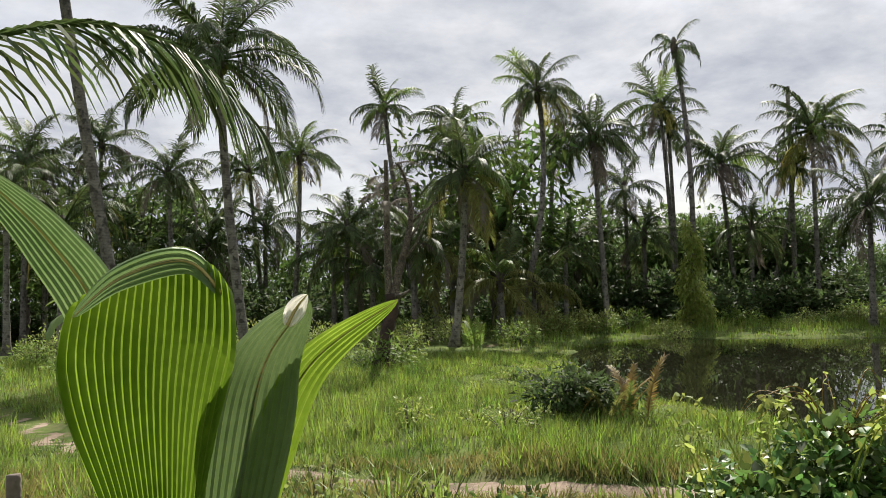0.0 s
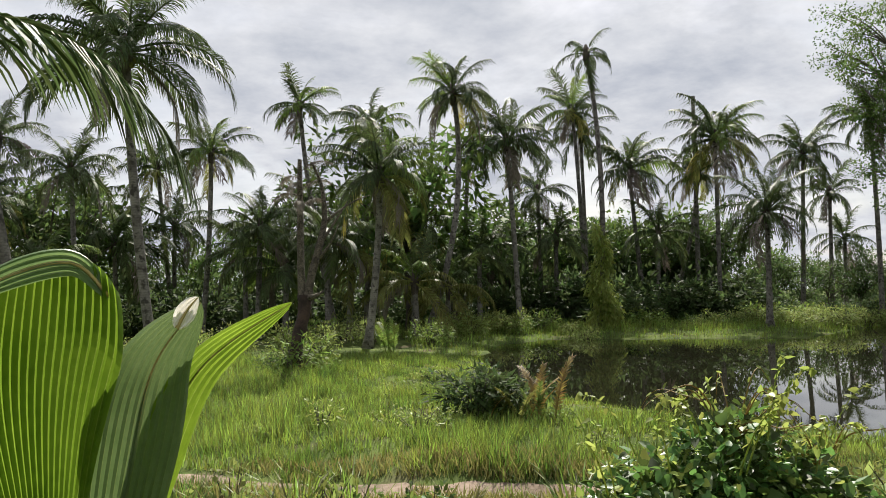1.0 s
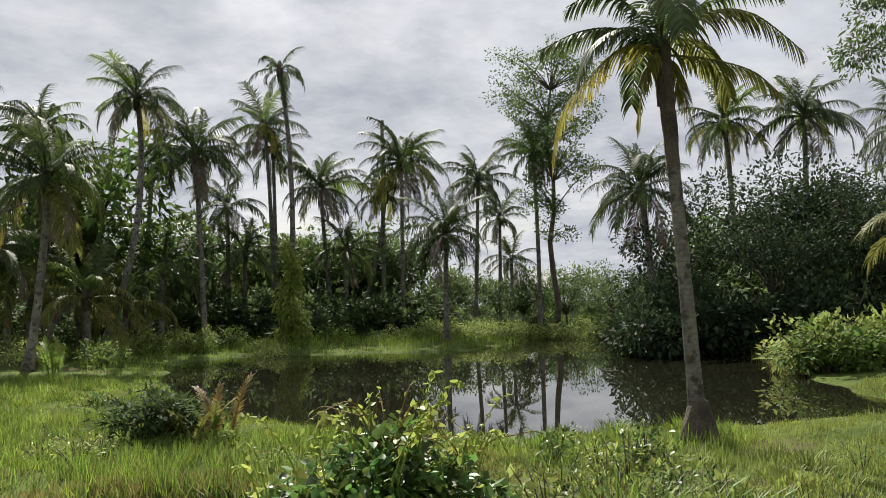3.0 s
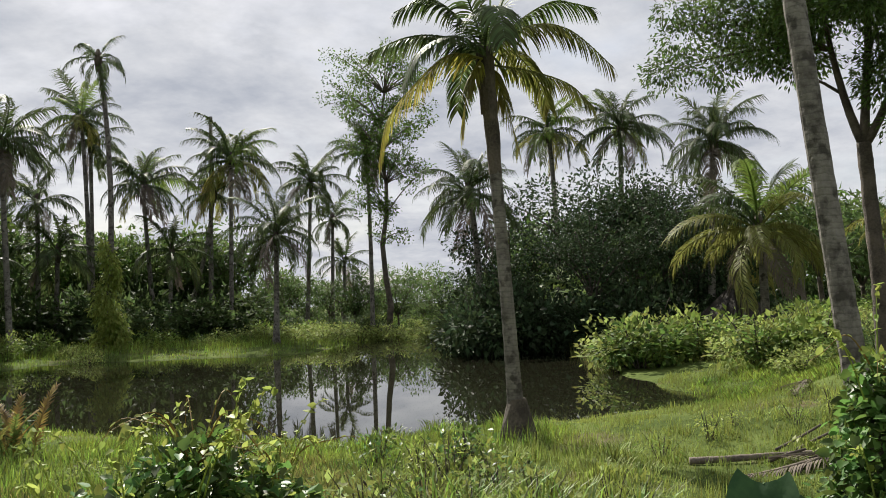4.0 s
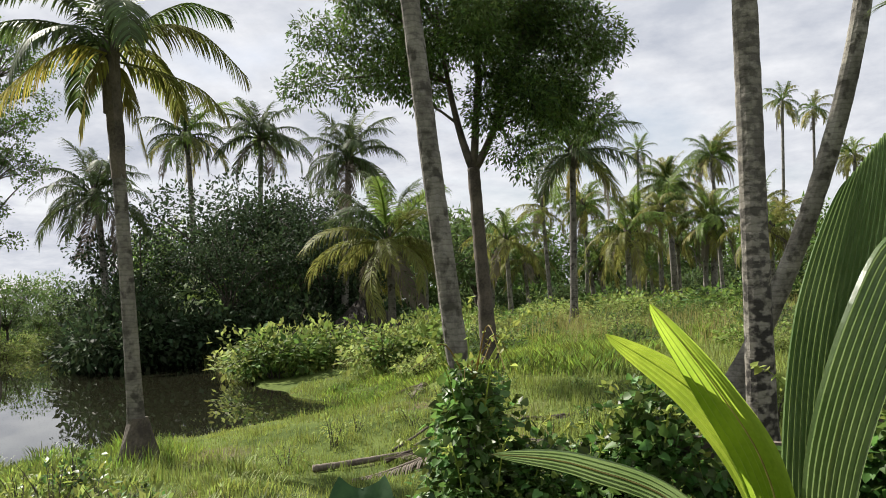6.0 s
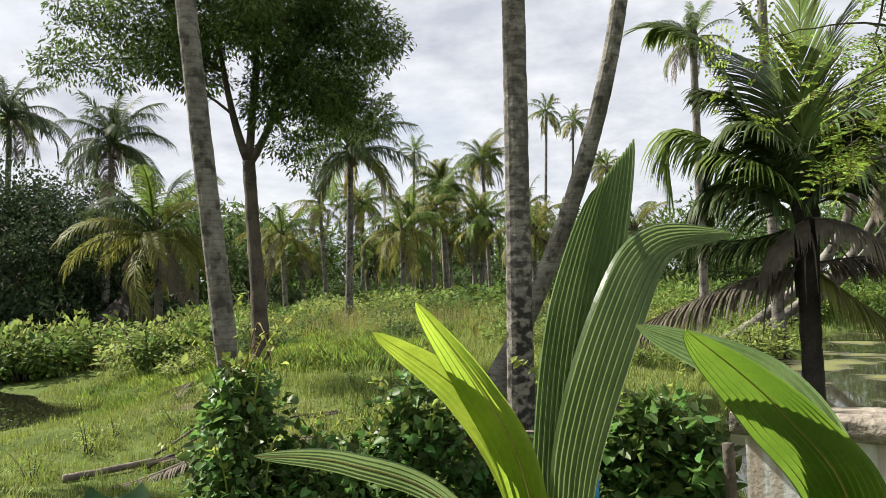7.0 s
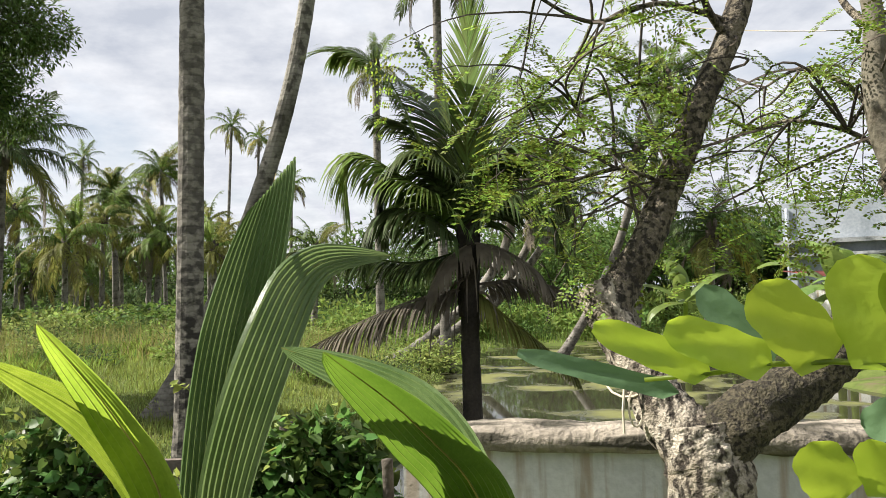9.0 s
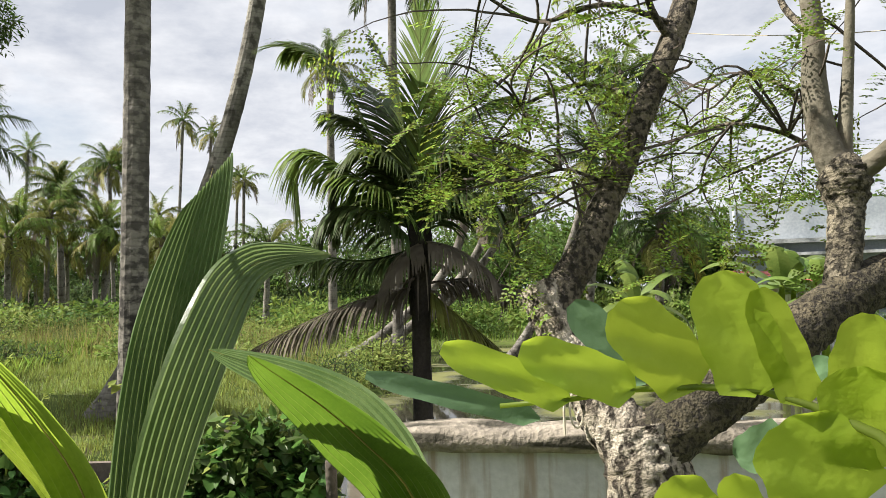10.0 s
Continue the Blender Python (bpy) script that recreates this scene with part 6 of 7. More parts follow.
def vine_mass(name, clumps, count, size, label, seed, tendrils=10, young=0.12, material=None):
    rng = np.random.default_rng(seed)
    t = empty(name, (clumps[0][0][0], clumps[0][0][1], gz(clumps[0][0][0], clumps[0][0][1])), label, "vine", "climbing vines")
    o = np.array(t.location)
    c, a = puffs(rng, clumps, count)
    a[:, 2] -= 0.45
    keep = c[:, 2] > 0.02
    c, a = c[keep] - o, a[keep]
    v, f = leaves(c, a, size * rng.uniform(0.55, 1.25, len(c)), "heart", rng)
    part_mesh("foliage", fast_mesh("foliage", v, f, material or M_LEAF_VINE), t)
    C_, A_, S_ = [], [], []
    for k in range(tendrils):
        q, r = clumps[rng.integers(len(clumps))]
        ang = rng.uniform(0, 6.28)
        p = Vector(q) - Vector(o) + Vector((math.cos(ang) * r[0] * 0.6, math.sin(ang) * r[1] * 0.6, r[2] * 0.7))
        e = p + Vector((math.cos(ang) * rng.uniform(0.1, 0.4), math.sin(ang) * rng.uniform(0.1, 0.4), rng.uniform(0.15, 0.42)))
        path = bez(p, (p + e) / 2 + Vector((0, 0, 0.2)), e, 9)
        part_mesh("tendril", mesh_from("tendril", *tube(path, [0.005 - 0.0004 * i for i in range(9)], 5), M_LEAF_YOUNG), t)
        for i in range(2, 9):
            for _ in range(2):
                C_.append(tuple(path[i])); A_.append(tuple(rng.normal(0, 1, 3))); S_.append(rng.uniform(0.4, 0.8) * size)
    n = int(count * young)
    c2, a2 = puffs(rng, [(q, tuple(1.12 * s for s in r)) for q, r in clumps], n)
    k2 = c2[:, 2] > np.median(c2[:, 2])
    C_ += [tuple(p) for p in c2[k2] - o]; A_ += [tuple(p) for p in a2[k2]]; S_ += list(rng.uniform(0.4, 0.9, int(k2.sum())) * size)
    v, f = leaves(np.array(C_), np.array(A_), np.array(S_), "heart", rng)
    part_mesh("young_foliage", fast_mesh("young_foliage", v, f, M_LEAF_YOUNG), t, "yellow-green young leaves and tendrils")
    return t


vine_mass("vine_bush", [((1.75, 4.35, 0.42), (0.62, 0.55, 0.50)), ((1.95, 4.4, 0.68), (0.36, 0.36, 0.32)), ((1.40, 4.25, 0.40), (0.36, 0.4, 0.36)), ((2.25, 4.4, 0.45), (0.4, 0.4, 0.36))],
          6600, 0.062, "mounded climbing vine with glossy leaves and yellow shoots", 31, 24, 0.16)
vine_mass("vine_fence", [((4.55, 2.0, 0.78), (0.30, 0.27, 0.46)), ((4.5, 1.95, 0.40), (0.40, 0.50, 0.42)), ((4.6, 2.05, 1.12), (0.17, 0.16, 0.22))],
          5200, 0.053, "vine covering a fence post like a leafy column", 32, 10, 0.04)
vine_mass("vine_fence", [((4.56, 1.5, 0.48), (0.30, 0.55, 0.46)), ((4.6, 1.0, 0.58), (0.30, 0.40, 0.52)), ((4.6, 1.05, 0.98), (0.17, 0.19, 0.28)), ((4.6, 0.6, 0.40), (0.2, 0.3, 0.4))],
          7600, 0.053, "vine tangled along the low fence", 33, 8, 0.05)
vine_mass("vine_fence", [((4.52, -0.02, 0.58), (0.26, 0.46, 0.50)), ((4.5, -0.15, 0.90), (0.2, 0.34, 0.26)), ((4.55, 0.55, 0.35), (0.2, 0.4, 0.32)), ((4.36, -0.36, 0.62), (0.16, 0.14, 0.40))],
          5000, 0.068, "vine with broad pale leaves at the fence's end", 34, 8, 0.04)


def curling_shoots(x, y, z, label, seed, count):
    """Bare arching shoots with curled tips and a few yellow leaves."""
    rng = np.random.default_rng(seed)
    t = empty("vine_shoots", (x, y, z), label, "vine", "climbing vines")
    C_, A_, S_ = [], [], []
    for k in range(count):
        a, reach, rise = rng.uniform(0, 6.28), rng.uniform(0.25, 0.6), rng.uniform(0.12, 0.34)
        d = Vector((math.cos(a), math.sin(a), 0))
        path = [d * (reach * u) + Vector((0, 0, rise * math.sin(math.pi * min(u * 0.85, 1)) + 0.03 * math.sin(9 * u + k))) for u in [i / 14 for i in range(15)]]
        part_mesh("shoot", mesh_from("shoot", *tube(path, [0.0055 - 0.0003 * i for i in range(15)], 5), M_FERN), t, "dry orange-brown shoot")
        for i in range(2, 15, 2):
            C_.append(tuple(path[i])); A_.append(tuple(rng.normal(0, 1, 3))); S_.append(rng.uniform(0.02, 0.055))
    v, f = leaves(np.array(C_), np.array(A_), np.array(S_), "heart", rng)
    part_mesh("young_foliage", fast_mesh("young_foliage", v, f, M_LEAF_YOUNG), t, "yellow young leaves")


curling_shoots(1.95, 4.4, 0.86, "dry orange shoots curling above the vine mound", 61, 12)
curling_shoots(2.45, 4.45, 0.66, "dry orange shoots curling above the vine mound", 62, 8)
curling_shoots(4.55, 2.0, 1.20, "green shoots reaching up from the vine column", 63, 6)


def taro(x, y, tops, label):
    t = empty("taro_plant", (x, y, gz(x, y)), label, "plant")
    o = Vector(t.location)
    for k, (lx, ly, lz, aim, size) in enumerate(tops):
        tip = Vector((lx, ly, lz)) - o
        part_mesh("stem", mesh_from("stem", *tube(bez((0, 0, 0), (tip.x * 0.3, tip.y * 0.3, tip.z * 0.8), tip, 7), [0.012 - 0.001 * i for i in range(7)], 7), M_LEAF_VINE), t)
        d = Vector((math.cos(aim), math.sin(aim), -1.3)).normalized()
        s = Vector((-math.sin(aim), math.cos(aim), 0))
        nrm = d.cross(s)
        verts, faces = [], []
        for i in range(15):
            u = i / 14
            w = size * 0.45 * (math.sin(math.pi * min(1, 0.22 + 0.78 * u)) ** 0.8 if u < 1 else 0.0)
            for j in range(9):
                v = j / 4 - 1
                back = -size * 0.16 * abs(v) ** 2 * (1 - u) ** 2
                verts.append(tip + d * (u * size + back) + s * (v * w) + nrm * (0.06 * size * abs(v) + 0.015 * size * math.sin(6 * v + 8 * u) - 0.18 * size * u * u))
        for i in range(14):
            for j in range(8):
                a = i * 9 + j
                faces.append((a, a + 1, a + 10, a + 9))
        part_mesh("leaf", mesh_from("leaf", verts, faces, M_TARO, True), t)


taro(3.35, 1.85, ((3.24, 1.90, 0.93, 3.6, 0.30), (3.24, 1.66, 0.88, -2.4, 0.25), (3.4, 2.02, 0.84, 3.0, 0.25)), "taro plant with large dark heart-shaped leaves")

# ---------------------------------------------------------------- debris on the bank


def fallen(name, pts, r, label, category, material):
    v, f = bark_tube(pts, [r * (1 - 0.3 * i / (len(pts) - 1)) for i in range(len(pts))], 10, 3, 0.1)
    return tagged(new(name, mesh_from(name, v, f, material, True)), label, category)


def zz(x, y, up):
    return (x, y, gz(x, y) + up)


fallen("log", [zz(7.42, 5.25, 0.04), zz(7.7, 5.0, 0.05), zz(8.1, 4.7, 0.06), zz(8.5, 4.45, 0.05)], 0.038, "thin fallen grey log lying on the bank", "log", M_WOOD)


def dead_frond(x, y, turn, s, seed):
    pts = []
    for i in range(7):
        u = i / 6
        px, py = x + math.cos(turn) * s * u, y + math.sin(turn) * s * u
        pts.append((px, py, gz(px, py) + 0.06 + 0.05 * math.sin(u * 3 + seed)))
    me = frond_along(pts, 0.26 * s, 30, M_FROND_DEAD, "dry_frond", seed, 0.012, 0.45, 48)
    tagged(new("dry_frond", me), "fallen dry grey-brown palm frond on the grass", "dead frond", "fallen fronds")


for x, y, a, s, k in ((7.7, 4.55, -0.5, 1.1, 1), (8.1, 4.1, 2.6, 1.0, 2), (10.0, 3.9, -0.9, 1.0, 3), (10.3, 3.5, 1.9, 0.9, 4), (11.0, 6.1, 0.3, 0.9, 5), (12.3, 6.6, 1.0, 1.0, 6), (8.6, 4.0, -1.4, 1.2, 7)):
    dead_frond(x, y, a, s, k)

# ---------------------------------------------------------------- trees that stand alone


def field_tree():
    """The tree behind the leaning palm: dark fork, willowy foliage spreading to both sides."""
    x, y = 13.1, 5.75
    t = empty("acacia_tree", (x, y, gz(x, y) - 0.05), "slender dark-stemmed acacia with a spreading crown of willowy leaves", "tree")
    rng = np.random.default_rng(63)
    side = Vector((0.46, -0.89, 0))
    lots = [bark_tube([(0, 0, -0.1), (0.0, 0.05, 1.2), (0.02, 0.12, 2.4), (0.0, 0.15, 3.4)], [0.17, 0.125, 0.11, 0.105], 12, 3, 0.10)]
    clumps = []
    fork = Vector((0, 0.15, 3.35))
    mains = (bez(fork, fork + side * -0.35 + Vector((0, 0, 0.9)), side * -0.65 + Vector((0, 0, 6.2)), 9),
             bez(fork, fork + side * 0.10 + Vector((0, 0, 1.2)), side * 0.15 + Vector((0.3, 0, 7.6)), 9),
             bez(fork, fork + side * 0.45 + Vector((0, 0, 0.6)), side * 0.9 + Vector((0, 0, 6.0)), 9))
    for m in mains:
        lots.append(tube(m, [0.078 - 0.0065 * i for i in range(9)], 7))
    ends = ((-2.7, 5.4), (-2.6, 6.2), (-2.1, 5.3), (-2.0, 6.9), (-1.5, 5.7), (-1.2, 7.4), (-0.6, 6.5), (-0.5, 8.2), (0.2, 5.9), (0.4, 8.8), (0.8, 5.4), (1.0, 7.1), (1.4, 5.2), (1.7, 6.2),
            (1.7, 5.0), (1.9, 6.0), (1.5, 5.6), (1.7, 7.4), (1.2, 8.4), (1.9, 6.7), (-1.6, 8.0), (0.9, 4.7), (-1.0, 5.4), (0.1, 7.0),
            (0.35, 4.6), (0.7, 4.3), (1.1, 4.5), (1.35, 4.8), (0.2, 5.1), (0.6, 5.0))
    for k, (s, z) in enumerate(ends):
        e = side * s + Vector((rng.normal(0, 0.7), rng.normal(0, 0.35), z - 0.2 - 0.55 * rng.random()))
        m = mains[0 if s < -0.5 else (1 if s < 0.8 else 2)]
        b = m[rng.integers(3, 8)]
        path = bez(b, b.lerp(e, 0.45) + Vector((0, 0, 0.35)), e, 7)
        lots.append(tube(path, [0.028 - 0.0038 * i for i in range(7)], 5))
        for j in (3, 4, 5, 6, 6):
            q = rng.uniform(0.30, 0.52)
            c = path[j] + Vector(rng.normal(0, 0.18, 3))
            clumps.append((tuple(c), (q, q, q * 0.72)))
    for k in range(84):
        a, q = rng.uniform(0, 6.28), math.sqrt(rng.random())
        c = side * (-0.25 + (2.0 if math.cos(a) > 0 else 2.35) * q * math.cos(a)) + Vector((rng.normal(0, 0.7), rng.normal(0, 0.35), 6.75 + (1.9 if math.sin(a) > 0 else 1.55) * q * math.sin(a)))
        r = rng.uniform(0.30, 0.52)
        clumps.append((tuple(c), (r, r, r * 0.75)))
    part_mesh("trunk", mesh_from("trunk", *join(*lots), M_BARK_DARK, True), t)
    c, a = puffs(rng, clumps, 82000)
    a[:, 2] -= 0.3
    v, f = leaves(c, a, 0.105 * rng.uniform(0.6, 1.25, len(c)), "lance", rng)
    # half the leaves take the lighter material: sunlit foliage put in by colour
    lit = len(f) // 2
    part_mesh("crown", fast_mesh("crown", v, f[lit:], M_LEAF_DARK), t)
    part_mesh("crown", fast_mesh("crown", v, f[:lit], M_LEAF), t)


field_tree()


def airy_tree(x, y, h, seed, label):
    t = empty("airy_tree", (x, y, gz(x, y) - 0.05), label, "tree")
    rng = np.random.default_rng(seed)
    lots, clumps = [], []
    stem = [Vector((0.25 * math.sin(h * 0.1 * i), 0, h * 0.86 * i / 8)) for i in range(9)]
    lots.append(tube(stem, [0.20 - 0.017 * i for i in range(9)], 8))
    for k in range(66):
        i = min(8, rng.integers(3, 9) + rng.integers(0, 3))
        a = rng.uniform(0, 6.28)
        out = rng.uniform(0.8, 3.6) * (1.1 if i > 5 else 0.75)
        e = stem[i] + Vector((math.cos(a) * out, math.sin(a) * out, rng.uniform(0.3, 2.6)))
        path = bez(stem[i], stem[i].lerp(e, 0.5) + Vector((0, 0, 0.5)), e, 6)
        lots.append(tube(path, [0.05 - 0.008 * q for q in range(6)], 4))
        for j in (3, 4, 5):
            clumps.append((tuple(path[j] + Vector(rng.normal(0, 0.2, 3))), (0.62, 0.62, 0.45)))
    part_mesh("trunk", mesh_from("trunk", *join(*lots), M_BARK_DARK, True), t)
    c, a = puffs(rng, clumps, 15000)
    v, f = leaves(c, a, 0.16 * rng.uniform(0.6, 1.2, len(c)), "oval", rng)
    part_mesh("crown", fast_mesh("crown", v, f, M_LEAF), t)


airy_tree(28.5, 41.3, 17.2, 71, "tall thin open-crowned tree on the far bank")


def snag():
    """The dead forked stem in the meadow, broken and barkless, with a bush at its foot."""
    t = empty("dead_tree", (-1.62, 21.1, gz(-1.62, 21.1)), "dead broken tree with bare grey stems and a reddish torn fork", "tree")
    a = bark_tube([(0, 0, -0.1), (0.1, 0.02, 0.7), (0.3, 0.03, 1.5), (0.32, 0.03, 1.95)], [0.21, 0.17, 0.16, 0.18], 12, 8, 0.14)
    part_mesh("trunk", mesh_from("trunk", *a, M_BARK_RED, True), t, "reddish torn lower trunk")
    b = bark_tube([(0.25, 0.03, 1.8), (0.24, 0.05, 3.0), (0.25, 0.02, 4.2), (0.26, 0.0, 5.35)], [0.10, 0.09, 0.08, 0.05], 10, 9, 0.12)
    c = bark_tube([(0.36, 0.03, 1.8), (0.52, 0.0, 2.5), (0.72, 0.0, 3.2), (0.85, 0.1, 3.9), (0.78, 0.1, 4.7), (0.55, 0.1, 5.3)], [0.11, 0.10, 0.09, 0.07, 0.05, 0.03], 10, 10, 0.10)
    part_mesh("stem", mesh_from("stem", *b, M_BARK_GREY, True), t)
    part_mesh("stem", mesh_from("stem", *c, M_BARK_GREY, True), t)
    twigs = [tube(bez((0.72, 0, 3.2), (1.0, 0, 3.6), (1.45, 0.1, 4.3), 5), [0.05, 0.045, 0.035, 0.025, 0.012], 6),
             tube(bez((0.62, 0, 2.8), (1.0, -0.1, 3.1), (1.2, -0.1, 3.7), 5), [0.05, 0.04, 0.03, 0.02, 0.01], 6),
             tube(bez((0.35, 0, 1.9), (0.6, -0.2, 1.85), (0.8, -0.2, 2.05), 5), [0.09, 0.08, 0.06, 0.04, 0.02], 6),
             tube(bez((0.8, 0.1, 3.7), (1.4, 0.2, 4.3), (2.0, 0.2, 4.45), 5), [0.04, 0.03, 0.025, 0.02, 0.01], 6)]
    for q in twigs:
        part_mesh("branch", mesh_from("branch", *q, M_BARK_GREY, True), t)
    for k in range(7):
        part_mesh("frond", frond_for((46, 28, 10)[k % 3], M_FROND_DEAD, 40, k), t, m=Matrix.LocRotScale((0.25, 0, 5.0 - 0.15 * k), Euler((0, 0, k * 2.2)), (0.9, 0.9, 0.9)))


snag()
shrub(SHRUBS[1], -1.55, 20.9, 1.15, 1.0, "leafy bush round the dead tree's foot", "shrubs under the palms", 0.85)
shrub(BUSH_DARK, -1.9, 21.3, 0.75, 2.0, "leafy bush round the dead tree's foot", "shrubs under the palms", 0.9)


def vine_pillar():
    rng = np.random.default_rng(81)
    t = empty("vine_pillar", (12.05, 40.2, gz(12, 40.2)), "palm stem wrapped to half its height in hanging creeper", "vine")
    clumps = [((0.22 * math.sin(k), 0.2 * math.cos(k), 0.3 + 0.42 * k), (0.82 - 0.05 * k + 0.12 * math.sin(k * 2.1), 0.82 - 0.05 * k, 0.5)) for k in range(12)]
    c, a = puffs(rng, clumps, 5200)
    a[:, 2] -= 1.4
    c[:, 2] = np.abs(c[:, 2])
    v, f = leaves(c, a, 0.24 * rng.uniform(0.6, 1.2, len(c)), "lance", rng)
    # bright leaf colour stands in for sunlight that the wood blocks
    part_mesh("foliage", fast_mesh("foliage", v, f, M_LEAF_YOUNG), t)


vine_pillar()


def dead_pole(x, y, h):
    t = empty("dead_palm", (x, y, gz(x, y)), "bare headless dead palm stem", "palm tree")
    v, f = tube([(0.02 * i, 0, h * i / 10 - 0.05) for i in range(11)], [0.17 - 0.005 * i for i in range(11)], 8)
    part_mesh("trunk", mesh_from("trunk", v, f, M_TRUNK, True), t)


dead_pole(20.3, 48.1, 13.6)

# fern bush in the meadow


def fern(x, y, s, n, seed, label, material=None, name="fern_bush"):
    rng = random.Random(seed)
    t = empty(name, (x, y, gz(x, y)), label, "fern")
    for k in range(n):
        m_ = material or (M_FROND_GREEN, M_FROND_OLIVE, M_FROND_GREEN, M_FERN)[k % 4]
        key = ("fern", m_.name, k % 2)
        if key not in FROND_CACHE:
            FROND_CACHE[key] = frond_mesh("frond", 80 - 14 * (k % 2), 300 + k, 26, m_, arch=38, wide=1.7, droop=0.25, leaflet=0.15)
        me = FROND_CACHE[key]
        q = s * rng.uniform(0.7, 1.15)
        part_mesh("frond", me, t, m=Matrix.LocRotScale((rng.uniform(-0.3, 0.3) * s, rng.uniform(-0.3, 0.3) * s, 0), Euler((0, 0, rng.uniform(0, 6.28))), (q, q, q)))
    return t


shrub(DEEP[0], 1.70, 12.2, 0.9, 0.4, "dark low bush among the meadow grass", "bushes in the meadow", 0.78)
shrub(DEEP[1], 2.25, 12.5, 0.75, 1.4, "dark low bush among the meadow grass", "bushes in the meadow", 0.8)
fern(2.42, 11.6, 0.85, 4, 2, "fern clump with yellow-orange upright fronds", M_FERN)
fern(2.35, 11.7, 0.62, 9, 3, "fern clump with yellow-orange upright fronds")
fern(1.95, 11.9, 0.6, 6, 4, "fern clump with yellow-orange upright fronds")
fern(1.0, 29.0, 1.2, 10, 6, "light green fern clump under the palms", M_FROND_LIT)

# ---------------------------------------------------------------- reeds and weeds near the fence


def tuft(x, y, h, n, seed, label, material, r=0.25, name="grass_tuft"):
    rng = np.random.default_rng(seed)
    verts, faces = [], []
    for k in range(n):
        a, q = rng.uniform(0, 6.28), r * math.sqrt(rng.random())
        bx, by = q * math.cos(a), q * math.sin(a)
        hh, l = h * rng.uniform(0.6, 1.15), rng.uniform(0.15, 0.6) * h
        w = rng.uniform(0.004, 0.009)
        sx, sy = -math.sin(a) * w, math.cos(a) * w
        o = len(verts)
        for u, ww in ((0, 1), (0.4, 1), (0.75, 0.8), (1, 0.1)):
            dx = l * u * u
            z = hh * (u - 0.25 * u ** 3)
            verts += [(bx + math.cos(a) * dx - sx * ww, by + math.sin(a) * dx - sy * ww, z), (bx + math.cos(a) * dx + sx * ww, by + math.sin(a) * dx + sy * ww, z)]
        faces += [(o + 2 * i, o + 2 * i + 1, o + 2 * i + 3, o + 2 * i + 2) for i in range(3)]
    ob = new(name, mesh_from(name, verts, faces, material))
    ob.location = (x, y, gz(x, y) - 0.01)
    return tagged(ob, label, "grass", kind="stuff")


rnd = random.Random(12)
for k in range(16):
    tuft(3.6 + rnd.random() * 1.1, 3.6 + rnd.random() * 1.1, rnd.uniform(0.4, 0.6), 46, k, "tall coarse grass tuft near the fence", M_GRASS, 0.2)
for k in range(20):
    tuft(5.2 + rnd.random() * 2.2, 5.2 + rnd.random() * 2.0, rnd.uniform(0.13, 0.26), 60, 40 + k, "thick grass tuft on the near bank", M_TURF, 0.3)
for k in range(18):
    tuft(4.3 + k * 0.28 + rnd.uniform(-0.2, 0.2), 9.4 + 0.02 * k + rnd.uniform(-0.7, 0.7), rnd.uniform(0.14, 0.30), 60, 80 + k, "reedy grass tuft at the water's edge", M_GRASS, 0.25)
for k in range(26):
    tuft(-2.6 + rnd.random() * 5.5, 5.0 + rnd.random() * 1.8, rnd.uniform(0.35, 0.65), 40, 120 + k, "weedy grass tuft along the path's near side", M_GRASS if k % 3 else M_GRASS_DRY, 0.22)

WEEDS = [shrub_variant(90 + k, 1.0, 150, 0.17, m_, "lance" if k % 2 else "rhomb", 5) for k, m_ in enumerate((M_LEAF_LIGHT, M_LEAF_YOUNG, M_LEAF_VINE, M_LEAF_SHRUB))]
for k in range(34):
    x, y = 2.4 + rnd.random() * 3.4, 3.6 + rnd.random() * 4.2
    shrub(WEEDS[k % 4], x, y, rnd.uniform(0.28, 0.5), rnd.uniform(0, 6), "leafy weed with yellowing leaves in the bank grass", "weeds on the near bank", 1.1, "weed", "weed")
for k in range(26):
    x = -3.2 + rnd.random() * 5.6
    shrub(WEEDS[(k * 3) % 4], x, 5.4 + rnd.random() * 1.5 - 0.1 * x, rnd.uniform(0.22, 0.42), rnd.uniform(0, 6), "small leafy weed along the earth path", "weeds by the path", 1.2, "weed", "weed")
for k in range(22):
    x, y = 5.6 + rnd.random() * 6, 1.0 + rnd.random() * 5
    shrub(WEEDS[k % 4], x, y, rnd.uniform(0.2, 0.4), rnd.uniform(0, 6), "small leafy weed in the short bank grass", "weeds on the near bank", 1.0, "weed", "weed")
for k in range(46):
    x, y = -5.5 + rnd.random() * 9.0, 9.4 + rnd.random() * 13
    if edge_distance(np.array([x]), np.array([y]), POND)[0] > 0.6:
        shrub(WEEDS[(3, 0, 3, 1)[k % 4]], x, y, rnd.uniform(0.22, 0.5), rnd.uniform(0, 6), "small leafy weed standing in the meadow grass", "weeds in the meadow", 0.8, "weed", "weed")
for k in range(7):
    x, y, a = 7.6 + rnd.random() * 1.3, 4.2 + rnd.random() * 1.0, rnd.uniform(-0.9, 0.3)
    ln = rnd.uniform(0.4, 0.9)
    fallen("stick", [zz(x, y, 0.04), zz(x + ln * 0.5 * math.cos(a), y + ln * 0.5 * math.sin(a), 0.09), zz(x + ln * math.cos(a), y + ln * math.sin(a), 0.12)], 0.018, "dark fallen stick among the bank debris", "stick", M_BARK_DARK)

# ---------------------------------------------------------------- beyond the canal


